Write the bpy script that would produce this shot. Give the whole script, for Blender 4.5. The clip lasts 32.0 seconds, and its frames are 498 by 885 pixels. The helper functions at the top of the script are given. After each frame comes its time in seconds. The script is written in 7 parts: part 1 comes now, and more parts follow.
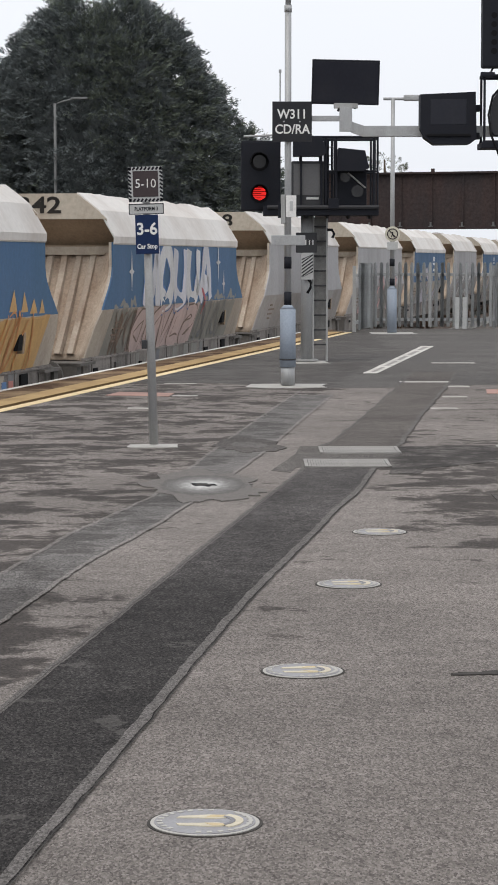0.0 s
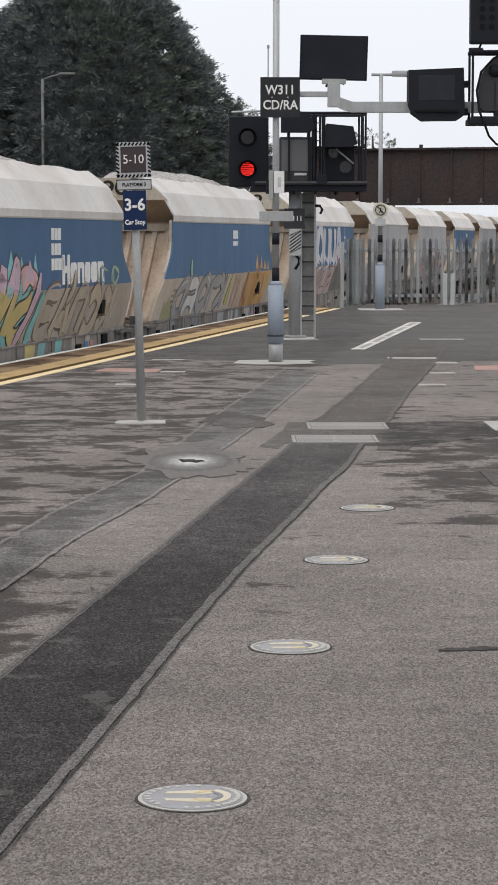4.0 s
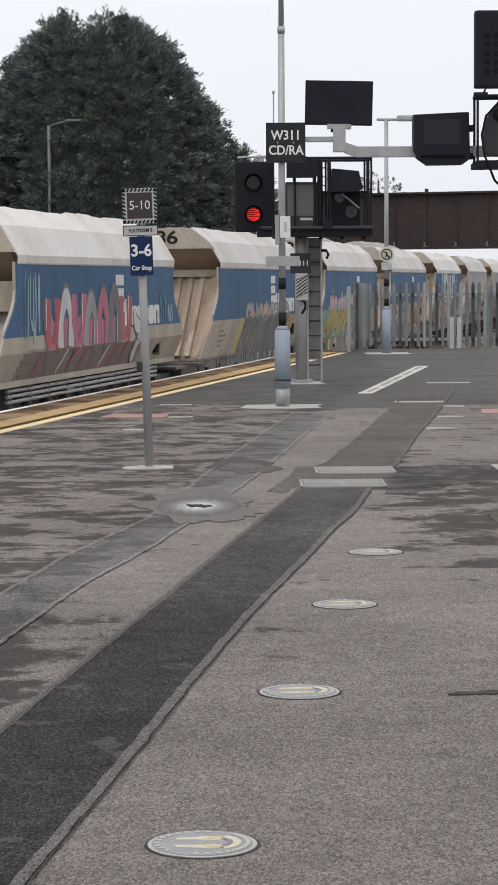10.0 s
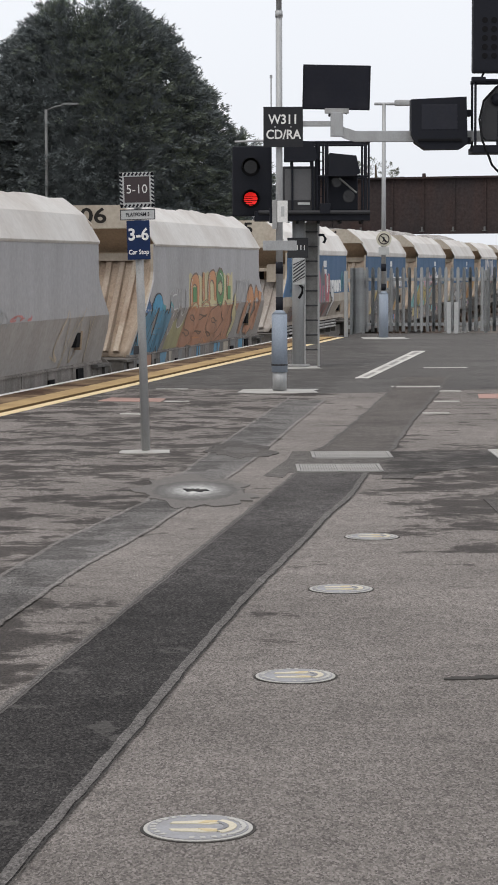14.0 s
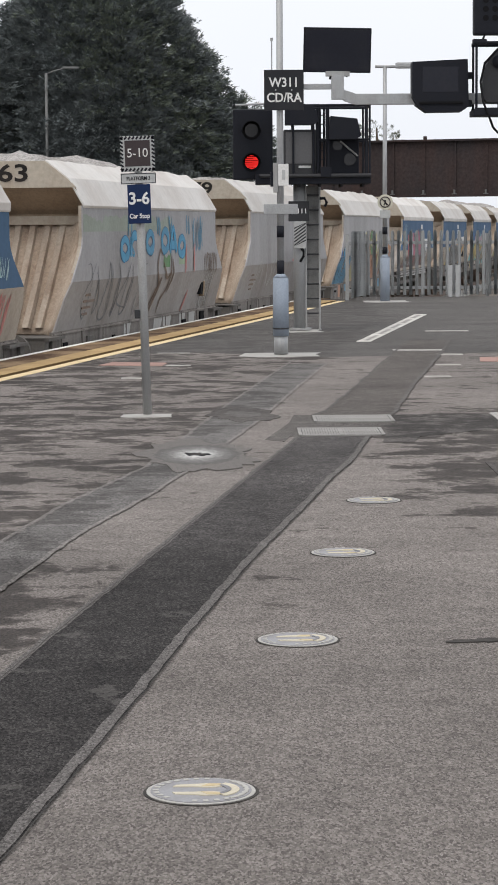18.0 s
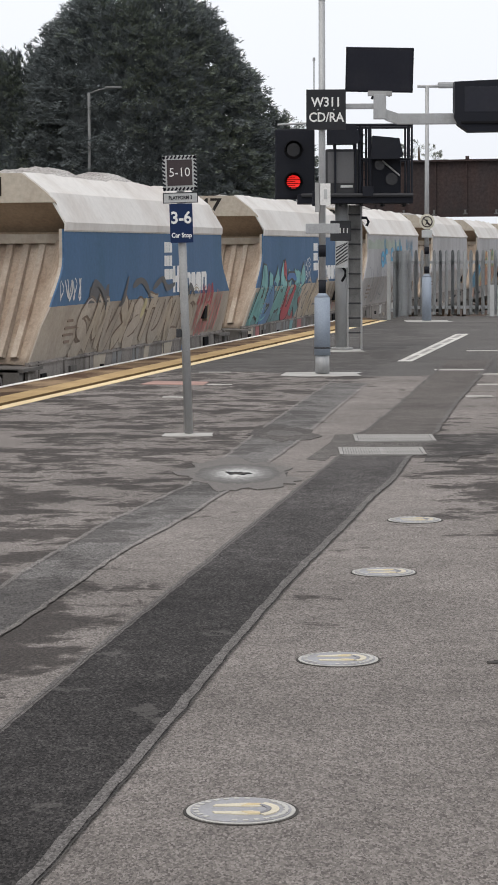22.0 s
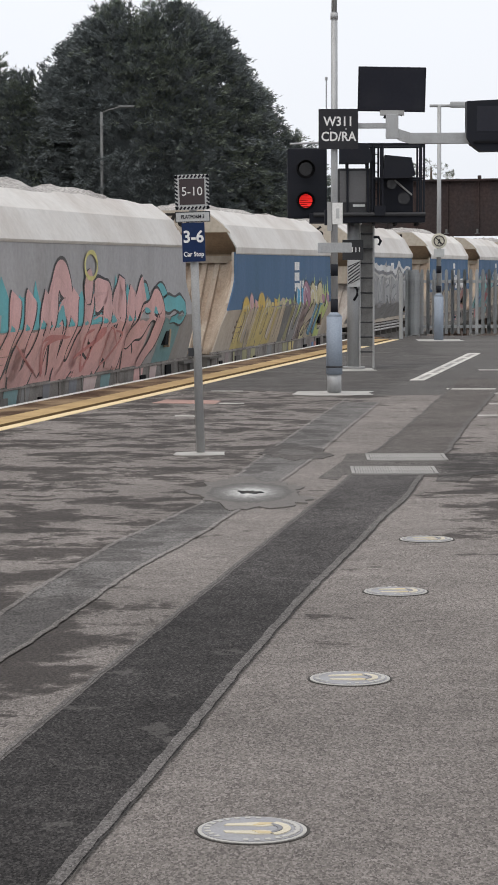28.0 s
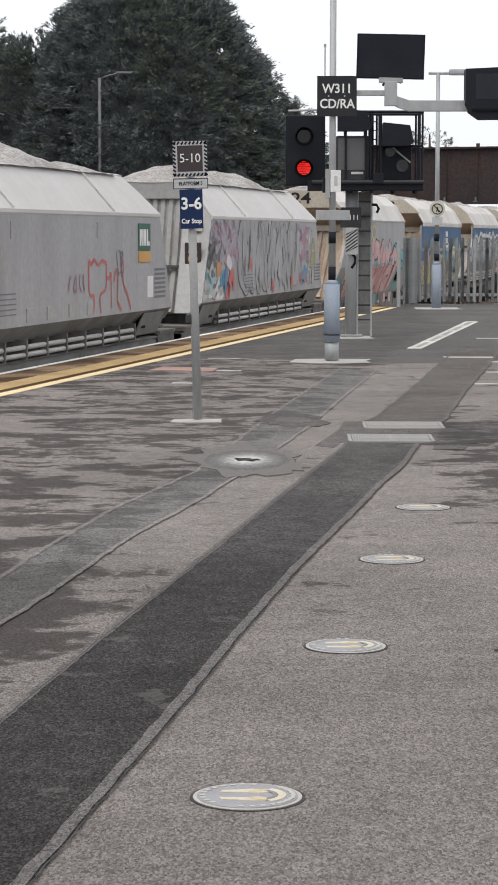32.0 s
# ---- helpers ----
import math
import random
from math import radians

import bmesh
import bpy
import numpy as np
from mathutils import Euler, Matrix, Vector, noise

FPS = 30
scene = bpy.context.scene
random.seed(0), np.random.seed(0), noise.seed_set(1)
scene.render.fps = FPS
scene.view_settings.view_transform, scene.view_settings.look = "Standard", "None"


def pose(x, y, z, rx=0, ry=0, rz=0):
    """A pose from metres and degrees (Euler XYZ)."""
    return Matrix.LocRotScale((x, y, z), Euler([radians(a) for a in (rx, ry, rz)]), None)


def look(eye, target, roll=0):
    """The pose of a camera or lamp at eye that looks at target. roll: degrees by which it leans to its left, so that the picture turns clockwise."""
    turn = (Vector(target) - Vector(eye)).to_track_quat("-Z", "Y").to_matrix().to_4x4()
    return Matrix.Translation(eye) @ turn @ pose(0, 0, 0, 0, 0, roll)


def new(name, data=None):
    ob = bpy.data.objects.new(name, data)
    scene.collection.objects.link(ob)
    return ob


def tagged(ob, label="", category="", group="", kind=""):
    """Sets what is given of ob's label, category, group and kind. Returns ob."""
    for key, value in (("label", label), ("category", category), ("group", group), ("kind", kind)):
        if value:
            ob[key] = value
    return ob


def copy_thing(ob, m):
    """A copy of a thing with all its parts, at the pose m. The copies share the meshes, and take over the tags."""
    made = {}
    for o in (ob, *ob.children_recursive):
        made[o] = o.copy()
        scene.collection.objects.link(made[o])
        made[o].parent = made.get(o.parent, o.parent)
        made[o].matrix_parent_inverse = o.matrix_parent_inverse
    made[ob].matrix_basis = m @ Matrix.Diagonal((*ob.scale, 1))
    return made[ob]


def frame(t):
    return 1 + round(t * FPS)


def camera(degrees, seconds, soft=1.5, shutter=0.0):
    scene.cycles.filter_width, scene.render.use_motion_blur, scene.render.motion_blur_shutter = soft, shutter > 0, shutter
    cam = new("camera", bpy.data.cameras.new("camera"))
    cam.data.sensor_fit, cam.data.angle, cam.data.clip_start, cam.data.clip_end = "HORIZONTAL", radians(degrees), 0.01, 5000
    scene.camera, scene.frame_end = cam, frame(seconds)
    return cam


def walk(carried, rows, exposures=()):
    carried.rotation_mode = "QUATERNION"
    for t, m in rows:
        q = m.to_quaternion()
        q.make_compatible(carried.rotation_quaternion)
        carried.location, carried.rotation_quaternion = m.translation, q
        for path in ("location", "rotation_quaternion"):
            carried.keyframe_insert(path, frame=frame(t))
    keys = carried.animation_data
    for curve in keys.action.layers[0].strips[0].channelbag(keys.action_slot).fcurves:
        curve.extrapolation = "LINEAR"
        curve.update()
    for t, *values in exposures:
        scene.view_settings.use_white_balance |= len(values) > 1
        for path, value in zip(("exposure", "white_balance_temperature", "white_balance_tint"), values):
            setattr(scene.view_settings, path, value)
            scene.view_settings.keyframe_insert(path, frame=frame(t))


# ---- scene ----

EYE = (0.0, 0.0, 1.53)
LENS = 12.28
# seconds, turn to the left, tilt, lean, in degrees
TURNS = (
    (0.0, 0.000, -4.518, 0.000), (0.5, -0.172, -4.602, -0.006), (1.0, -0.192, -4.950, -0.156), (1.5, -0.201, -4.927, 0.048),
    (2.0, -0.279, -4.539, 0.021), (2.5, -0.276, -4.409, -0.000), (3.0, -0.364, -4.920, 0.225), (3.5, -0.439, -5.343, -0.043),
    (4.0, -0.303, -5.109, 0.055), (4.5, -0.503, -5.006, -0.030), (6.5, -0.527, -4.701, -0.219), (7.0, -0.398, -4.346, -0.173),
    (7.5, -0.530, -4.106, 0.045), (8.0, -0.461, -4.058, -0.004), (8.5, -0.307, -4.159, -0.064), (9.0, -0.388, -4.404, -0.194),
    (9.5, -0.254, -4.427, -0.420), (10.0, -0.116, -4.002, -0.314), (10.5, -0.284, -4.112, -0.310), (11.0, -0.198, -4.321, -0.243),
    (11.5, -0.490, -4.691, -0.265), (12.0, -0.702, -4.738, -0.404), (12.5, -0.772, -4.786, -0.430), (13.0, -0.725, -4.384, -0.327),
    (13.5, -0.226, -4.298, -0.114), (15.5, -0.198, -4.870, -0.264), (16.0, -0.081, -4.715, -0.307), (16.5, 0.192, -4.529, -0.109),
    (17.0, 0.175, -4.748, -0.020), (17.5, 0.084, -5.105, -0.157), (18.0, -0.152, -5.280, -0.342), (18.5, 0.294, -5.140, -0.257),
    (19.0, 0.697, -4.638, -0.013), (19.5, 0.978, -4.285, 0.171), (20.0, 1.412, -4.454, 0.018), (20.5, 1.317, -4.748, -0.141),
    (21.0, 0.910, -5.186, -0.318), (21.5, 0.809, -5.050, -0.203), (22.0, 0.867, -4.800, -0.244), (22.5, 0.825, -4.677, -0.302),
    (23.0, 1.149, -4.488, -0.111), (23.5, 0.598, -4.919, -0.338), (24.0, 0.689, -4.973, -0.373), (24.5, 0.504, -4.828, -0.128),
    (25.0, 0.650, -4.975, -0.098), (25.5, 0.633, -5.151, -0.365), (27.5, 0.969, -4.313, -0.083), (28.0, 1.160, -4.331, -0.180),
    (28.5, 1.425, -4.163, 0.126), (29.0, 1.027, -4.105, -0.042), (29.5, 0.853, -4.582, 0.002), (30.0, 1.112, -4.489, 0.272),
    (30.5, 1.358, -4.496, 0.510), (31.0, 1.141, -4.864, 0.305), (31.5, 1.151, -4.939, 0.120), (32.0, 1.085, -5.138, 0.080),
)


def camera_pose(turn, tilt, lean):
    return pose(*EYE, 0, 0, turn) @ pose(0, 0, 0, 90 + tilt, 0, 0) @ pose(0, 0, 0, 0, 0, lean)


cam = camera(LENS, 32.0, soft=1.7)
# the picture brightens a little in the second half
walk(cam, [(t, camera_pose(a, b, c)) for t, a, b, c in TURNS], ((0, 0.04), (8, 0.0), (13, 0.0), (16, 0.0), (19, 0.1), (22, 0.08), (24, 0.17), (28, 0.04), (29, 0.02), (31, 0.16), (32, 0.18)))

# ---- light: a bright overcast sky ----
world = bpy.data.worlds.new("overcast")
scene.world = world
world.use_nodes = True
wt = world.node_tree
wt.nodes.clear()
sky = wt.nodes.new("ShaderNodeTexSky")
sky.sky_type = "NISHITA"
sky.sun_disc = False
sky.sun_elevation, sky.sun_rotation = radians(52), radians(140)
sky.dust_density, sky.air_density = 3.0, 1.0
pale = wt.nodes.new("ShaderNodeHueSaturation")
pale.inputs["Saturation"].default_value = 0.12
pale.inputs["Value"].default_value = 0.12
coord = wt.nodes.new("ShaderNodeTexCoord")
cloud = wt.nodes.new("ShaderNodeTexNoise")
cloud.inputs["Scale"].default_value = 2.2
cloud.inputs["Detail"].default_value = 4
ramp = wt.nodes.new("ShaderNodeValToRGB")
ramp.color_ramp.elements[0].position, ramp.color_ramp.elements[0].color = 0.3, (0.852, 0.885, 0.95, 1)
ramp.color_ramp.elements[1].position, ramp.color_ramp.elements[1].color = 0.7, (0.955, 0.973, 1.015, 1)
mix = wt.nodes.new("ShaderNodeMix")
mix.data_type = "RGBA"
mix.inputs["Factor"].default_value = 0.8
back = wt.nodes.new("ShaderNodeBackground")
back.inputs["Strength"].default_value = 1.13
out = wt.nodes.new("ShaderNodeOutputWorld")
wt.links.new(sky.outputs["Color"], pale.inputs["Color"])
wt.links.new(coord.outputs["Generated"], cloud.inputs["Vector"])
wt.links.new(cloud.outputs["Fac"], ramp.inputs["Fac"])
wt.links.new(pale.outputs["Color"], mix.inputs["A"])
wt.links.new(ramp.outputs["Color"], mix.inputs["B"])
wt.links.new(mix.outputs["Result"], back.inputs["Color"])
wt.links.new(back.outputs["Background"], out.inputs["Surface"])

sun_data = bpy.data.lights.new("sun", "SUN")
sun_data.energy, sun_data.angle, sun_data.color = 1.15, radians(35), (1.0, 0.91, 0.81)
sun = new("sun", sun_data)
sun.matrix_world = look((0, 0, 60), (22, 26, 0))


# ---- materials ----
def nodes_of(name):
    m = bpy.data.materials.new(name)
    m.use_nodes = True
    return m, m.node_tree, m.node_tree.nodes["Principled BSDF"]


def link(nt, a, b):
    nt.links.new(a, b)


def noise_node(nt, scale, detail=4, rough=0.6, vector=None):
    n = nt.nodes.new("ShaderNodeTexNoise")
    n.inputs["Scale"].default_value, n.inputs["Detail"].default_value = scale, detail
    n.inputs["Roughness"].default_value = rough
    if vector is not None:
        link(nt, vector, n.inputs["Vector"])
    return n


def ramp_node(nt, fac, stops):
    r = nt.nodes.new("ShaderNodeValToRGB")
    e = r.color_ramp.elements
    while len(e) < len(stops):
        e.new(0.5)
    for k, (p, c) in zip(e, stops):
        k.position = p
        k.color = (c, c, c, 1) if isinstance(c, (int, float)) else (*c, 1)
    link(nt, fac, r.inputs["Fac"])
    return r


def blend(nt, fac, a, b, mode="MIX"):
    n = nt.nodes.new("ShaderNodeMix")
    n.data_type, n.blend_type = "RGBA", mode
    for v, k in ((fac, "Factor"), (a, "A"), (b, "B")):
        if isinstance(v, (int, float)):
            n.inputs[k].default_value = v
        elif isinstance(v, tuple):
            n.inputs[k].default_value = (*v, 1)
        else:
            link(nt, v, n.inputs[k])
    return n.outputs["Result"]


def maths(nt, op, a, b):
    n = nt.nodes.new("ShaderNodeMath")
    n.operation = op
    n.use_clamp = op != "ADD"
    for v, i in ((a, 0), (b, 1)):
        if isinstance(v, (int, float)):
            n.inputs[i].default_value = v
        else:
            link(nt, v, n.inputs[i])
    return n.outputs[0]


def stretched(nt, sx, sy, sz):
    c = nt.nodes.new("ShaderNodeTexCoord")
    m = nt.nodes.new("ShaderNodeMapping")
    m.inputs["Scale"].default_value = (sx, sy, sz)
    link(nt, c.outputs["Object"], m.inputs["Vector"])
    return m.outputs["Vector"]


def bumped(nt, bsdf, height, strength, distance):
    b = nt.nodes.new("ShaderNodeBump")
    b.inputs["Strength"].default_value, b.inputs["Distance"].default_value = strength, distance
    link(nt, height, b.inputs["Height"])
    link(nt, b.outputs["Normal"], bsdf.inputs["Normal"])


def paint(name, colour, rough=0.5, dirt=(0.12, 0.10, 0.08), amount=0.35, scale=2.0, metal=0.0, streak=1.0, grain=0.12, bump=0.15, rnd=0.0, spec=0.4):
    """A painted or plain surface with blotches of dirt, streaks and a fine grain."""
    m, nt, bsdf = nodes_of(name)
    v = stretched(nt, scale, scale, scale / streak)
    big = noise_node(nt, 1.0, 6, 0.65, v)
    fine = noise_node(nt, 14.0, 4, 0.7, stretched(nt, scale, scale, scale))
    mask = ramp_node(nt, big.outputs["Fac"], ((0.42, 0.0), (0.72, 1.0)))
    k = maths(nt, "MULTIPLY", mask.outputs["Color"], amount)
    c = blend(nt, k, colour, dirt)
    if rnd:
        info = nt.nodes.new("ShaderNodeObjectInfo")
        tone = ramp_node(nt, info.outputs["Random"], ((0.0, 1.0 - rnd), (1.0, 1.0)))
        c = blend(nt, 1.0, c, tone.outputs["Color"], "MULTIPLY")
    g = ramp_node(nt, fine.outputs["Fac"], ((0.3, 1.0 - grain), (0.7, 1.0 + grain)))
    c = blend(nt, 1.0, c, g.outputs["Color"], "MULTIPLY")
    link(nt, c, bsdf.inputs["Base Color"])
    r = ramp_node(nt, big.outputs["Fac"], ((0.3, max(rough - 0.1, 0.03)), (0.7, min(rough + 0.15, 1))))
    link(nt, r.outputs["Color"], bsdf.inputs["Roughness"])
    bsdf.inputs["Metallic"].default_value = metal
    bsdf.inputs["Specular IOR Level"].default_value = spec
    if bump:
        bumped(nt, bsdf, fine.outputs["Fac"], bump, 0.01)
    return m


def asphalt(name, base, chip, dark, wet=0.0, pits=0.35, wear=0.25, scuff=0.0, paler_far=0.0):
    """Old asphalt with stone chips; wet: how much of it is covered by damp patches."""
    m, nt, bsdf = nodes_of(name)
    v = stretched(nt, 1, 1, 1)
    chips = nt.nodes.new("ShaderNodeTexVoronoi")
    chips.inputs["Scale"].default_value = 175
    grit = stretched(nt, 1, 0.42, 1)
    link(nt, grit, chips.inputs["Vector"])
    sep = nt.nodes.new("ShaderNodeSeparateColor")
    link(nt, chips.outputs["Color"], sep.inputs["Color"])
    tone = ramp_node(nt, sep.outputs["Red"], ((0.0, dark), (0.45, base), (0.6, base), (1.0, chip)))
    fine = noise_node(nt, 190, 3, 0.7, grit)
    mid = noise_node(nt, 7, 5, 0.6, v)
    big = noise_node(nt, 0.55, 5, 0.6, v)
    c = tone.outputs["Color"]
    pit = ramp_node(nt, fine.outputs["Fac"], ((0.33, 1.0 - pits), (0.5, 1.0)))
    c = blend(nt, 1.0, c, pit.outputs["Color"], "MULTIPLY")
    t1 = ramp_node(nt, mid.outputs["Fac"], ((0.3, 1.0 - wear * 0.5), (0.7, 1.05)))
    c = blend(nt, 1.0, c, t1.outputs["Color"], "MULTIPLY")
    t2 = ramp_node(nt, big.outputs["Fac"], ((0.3, 1.0 - wear * 0.7), (0.7, 1.06)))
    c = blend(nt, 1.0, c, t2.outputs["Color"], "MULTIPLY")
    bsdf.inputs["Roughness"].default_value = 0.95
    bsdf.inputs["Specular IOR Level"].default_value = 0.12
    if wet:
        pv = stretched(nt, 1.3, 1.7, 1)
        warp = noise_node(nt, 2.6, 3, 0.5, v)
        bent_v = nt.nodes.new("ShaderNodeVectorMath")
        bent_v.operation = "MULTIPLY_ADD"
        link(nt, warp.outputs["Color"], bent_v.inputs[0])
        bent_v.inputs[1].default_value = (0.35, 0.5, 0.0)
        link(nt, pv, bent_v.inputs[2])
        patch = noise_node(nt, 1.25, 10, 0.66, bent_v.outputs["Vector"])
        # paler farther along the platform, damp only past the dry stretch of it, densest round the drains
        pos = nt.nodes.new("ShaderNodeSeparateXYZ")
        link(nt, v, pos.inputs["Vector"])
        far_gain = nt.nodes.new("ShaderNodeMapRange")
        far_gain.inputs["From Min"].default_value, far_gain.inputs["From Max"].default_value = 7.0, 12.0
        far_gain.inputs["To Min"].default_value, far_gain.inputs["To Max"].default_value = 1.0, 1.17
        link(nt, pos.outputs["Y"], far_gain.inputs["Value"])
        c = blend(nt, 1.0, c, far_gain.outputs["Result"], "MULTIPLY")
        along = nt.nodes.new("ShaderNodeMapRange")
        along.inputs["From Min"].default_value, along.inputs["From Max"].default_value = 6.5, 9.5
        along.inputs["To Min"].default_value, along.inputs["To Max"].default_value = -0.13, 0.07
        across = nt.nodes.new("ShaderNodeMapRange")
        across.inputs["From Min"].default_value, across.inputs["From Max"].default_value = 0.22, -0.18
        across.inputs["To Min"].default_value, across.inputs["To Max"].default_value = -0.085, 0.05
        shift = nt.nodes.new("ShaderNodeMapRange")
        shift.inputs["From Min"].default_value, shift.inputs["From Max"].default_value = 0.0, 40.0
        shift.inputs["To Min"].default_value, shift.inputs["To Max"].default_value = 2.215, -2.529
        link(nt, pos.outputs["Y"], shift.inputs["Value"])
        link(nt, pos.outputs["Y"], along.inputs["Value"])
        link(nt, maths(nt, "ADD", pos.outputs["X"], shift.outputs["Result"]), across.inputs["Value"])
        streaks = noise_node(nt, 6.5, 8, 0.72, stretched(nt, 1.0, 0.8, 1))
        fringe = maths(nt, "MULTIPLY", streaks.outputs["Fac"], 0.44)
        s = maths(nt, "ADD", patch.outputs["Fac"], maths(nt, "ADD", fringe, -0.212))
        s = maths(nt, "ADD", s, along.outputs["Result"])
        s = maths(nt, "ADD", s, across.outputs["Result"])
        other = nt.nodes.new("ShaderNodeMapRange")
        other.inputs["From Min"].default_value, other.inputs["From Max"].default_value = 0.6, 1.3
        other.inputs["To Min"].default_value, other.inputs["To Max"].default_value = 0.0, 0.17
        link(nt, pos.outputs["X"], other.inputs["Value"])
        stop = nt.nodes.new("ShaderNodeMapRange")
        stop.inputs["From Min"].default_value, stop.inputs["From Max"].default_value = 18.5, 20.0
        stop.inputs["To Min"].default_value, stop.inputs["To Max"].default_value = 1.0, 0.3
        link(nt, pos.outputs["Y"], stop.inputs["Value"])
        start = nt.nodes.new("ShaderNodeMapRange")
        start.inputs["From Min"].default_value, start.inputs["From Max"].default_value = 11.0, 14.0
        link(nt, pos.outputs["Y"], start.inputs["Value"])
        far_side = maths(nt, "MULTIPLY", maths(nt, "MULTIPLY", other.outputs["Result"], stop.outputs["Result"]), start.outputs["Result"])
        s = maths(nt, "ADD", s, far_side)
        brim = nt.nodes.new("ShaderNodeMapRange")
        brim.inputs["From Min"].default_value, brim.inputs["From Max"].default_value = -0.5, -1.0
        brim.inputs["To Min"].default_value, brim.inputs["To Max"].default_value = 0.0, 0.23
        link(nt, pos.outputs["X"], brim.inputs["Value"])
        near = nt.nodes.new("ShaderNodeMapRange")
        near.inputs["From Min"].default_value, near.inputs["From Max"].default_value = 9.4, 11.2
        near.inputs["To Min"].default_value, near.inputs["To Max"].default_value = 1.0, 0.0
        link(nt, pos.outputs["Y"], near.inputs["Value"])
        s = maths(nt, "ADD", s, maths(nt, "MULTIPLY", brim.outputs["Result"], near.outputs["Result"]))
        fade = nt.nodes.new("ShaderNodeMapRange")
        fade.inputs["From Min"].default_value, fade.inputs["From Max"].default_value = 12.0, 21.0
        fade.inputs["To Min"].default_value, fade.inputs["To Max"].default_value = 0.0, -0.01
        link(nt, pos.outputs["Y"], fade.inputs["Value"])
        s = maths(nt, "ADD", s, fade.outputs["Result"])
        # a soft damp margin, and the wetter middle of each patch
        mask = ramp_node(nt, s, ((0.605, 0.0), (0.622, wet)))
        c = blend(nt, mask.outputs["Color"], c, blend(nt, 1.0, c, (0.47, 0.455, 0.445), "MULTIPLY"))
        core = ramp_node(nt, s, ((0.635, 0.0), (0.67, wet)))
        c = blend(nt, core.outputs["Color"], c, blend(nt, 1.0, c, (0.58, 0.57, 0.57), "MULTIPLY"))
        r = ramp_node(nt, mask.outputs["Color"], ((0.0, 0.95), (1.0, 0.75)))
        link(nt, r.outputs["Color"], bsdf.inputs["Roughness"])
    if paler_far:
        # paler towards the gratings
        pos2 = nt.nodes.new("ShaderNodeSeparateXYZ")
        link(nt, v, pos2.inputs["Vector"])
        far_tone = nt.nodes.new("ShaderNodeMapRange")
        far_tone.inputs["From Min"].default_value, far_tone.inputs["From Max"].default_value = 9.0, 16.5
        far_tone.inputs["To Min"].default_value, far_tone.inputs["To Max"].default_value = 1.0, 1.0 + paler_far
        link(nt, maths(nt, "ADD", pos2.outputs["Y"], maths(nt, "MULTIPLY", mid.outputs["Fac"], 0.9)), far_tone.inputs["Value"])
        c = blend(nt, 1.0, c, far_tone.outputs["Result"], "MULTIPLY")
    if scuff:
        worn = noise_node(nt, 2.9, 8, 0.66, stretched(nt, 1.0, 0.85, 1))
        mask2 = ramp_node(nt, worn.outputs["Fac"], ((0.605, 0.0), (0.625, scuff)))
        c = blend(nt, mask2.outputs["Color"], c, (0.125, 0.118, 0.112))
    link(nt, c, bsdf.inputs["Base Color"])
    hsum = maths(nt, "ADD", maths(nt, "MULTIPLY", chips.outputs["Distance"], -0.5), fine.outputs["Fac"])
    bumped(nt, bsdf, hsum, 0.5, 0.006)
    return m


def glow(name, colour, power):
    m, nt, bsdf = nodes_of(name)
    bsdf.inputs["Base Color"].default_value = (*colour, 1)
    bsdf.inputs["Emission Color"].default_value = (*colour, 1)
    bsdf.inputs["Emission Strength"].default_value = power
    return m


def leafy(name, low, high, rough=0.6):
    m, nt, bsdf = nodes_of(name)
    geo = nt.nodes.new("ShaderNodeNewGeometry")
    big = noise_node(nt, 0.6, 4, 0.6, stretched(nt, 1, 1, 1))
    k = maths(nt, "ADD", maths(nt, "MULTIPLY", geo.outputs["Random Per Island"], 0.22), maths(nt, "MULTIPLY", big.outputs["Fac"], 0.78))
    r = ramp_node(nt, k, ((0.15, low), (0.9, high)))
    link(nt, r.outputs["Color"], bsdf.inputs["Base Color"])
    bsdf.inputs["Roughness"].default_value = rough
    bsdf.inputs["Specular IOR Level"].default_value = 0.05
    return m


M = {}
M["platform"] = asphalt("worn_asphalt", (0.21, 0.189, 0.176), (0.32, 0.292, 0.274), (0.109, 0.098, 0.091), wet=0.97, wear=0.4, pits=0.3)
M["patch"] = asphalt("dark_asphalt", (0.053, 0.0495, 0.0485), (0.115, 0.107, 0.104), (0.02, 0.0185, 0.0185), wet=0.35, wear=0.7, scuff=0.4, paler_far=0.8)
M["patch_mid"] = asphalt("grey_asphalt", (0.135, 0.124, 0.117), (0.21, 0.195, 0.185), (0.055, 0.052, 0.05), wet=0.8, wear=0.5)
M["patch_light"] = asphalt("pale_patch_asphalt", (0.168, 0.159, 0.154), (0.26, 0.248, 0.24), (0.073, 0.07, 0.068), wet=0.5, wear=0.45)
M["trench_edge"] = asphalt("pale_trench_edge", (0.215, 0.2, 0.19), (0.33, 0.31, 0.295), (0.1, 0.093, 0.088), wet=0.3)
M["patch_far"] = asphalt("brown_patch_asphalt", (0.135, 0.122, 0.113), (0.21, 0.19, 0.18), (0.06, 0.055, 0.052), wet=0.2, wear=0.5)
M["far_asphalt"] = asphalt("newer_asphalt", (0.12, 0.113, 0.109), (0.18, 0.17, 0.163), (0.06, 0.057, 0.055), wet=0.35, wear=0.35)
M["tar"] = paint("tar_joint", (0.05, 0.047, 0.045), 0.9, (0.12, 0.11, 0.1), 0.7, 6.0, spec=0.1)
M["joint_pale"] = asphalt("pale_joint_asphalt", (0.15, 0.14, 0.134), (0.22, 0.205, 0.2), (0.075, 0.07, 0.067))
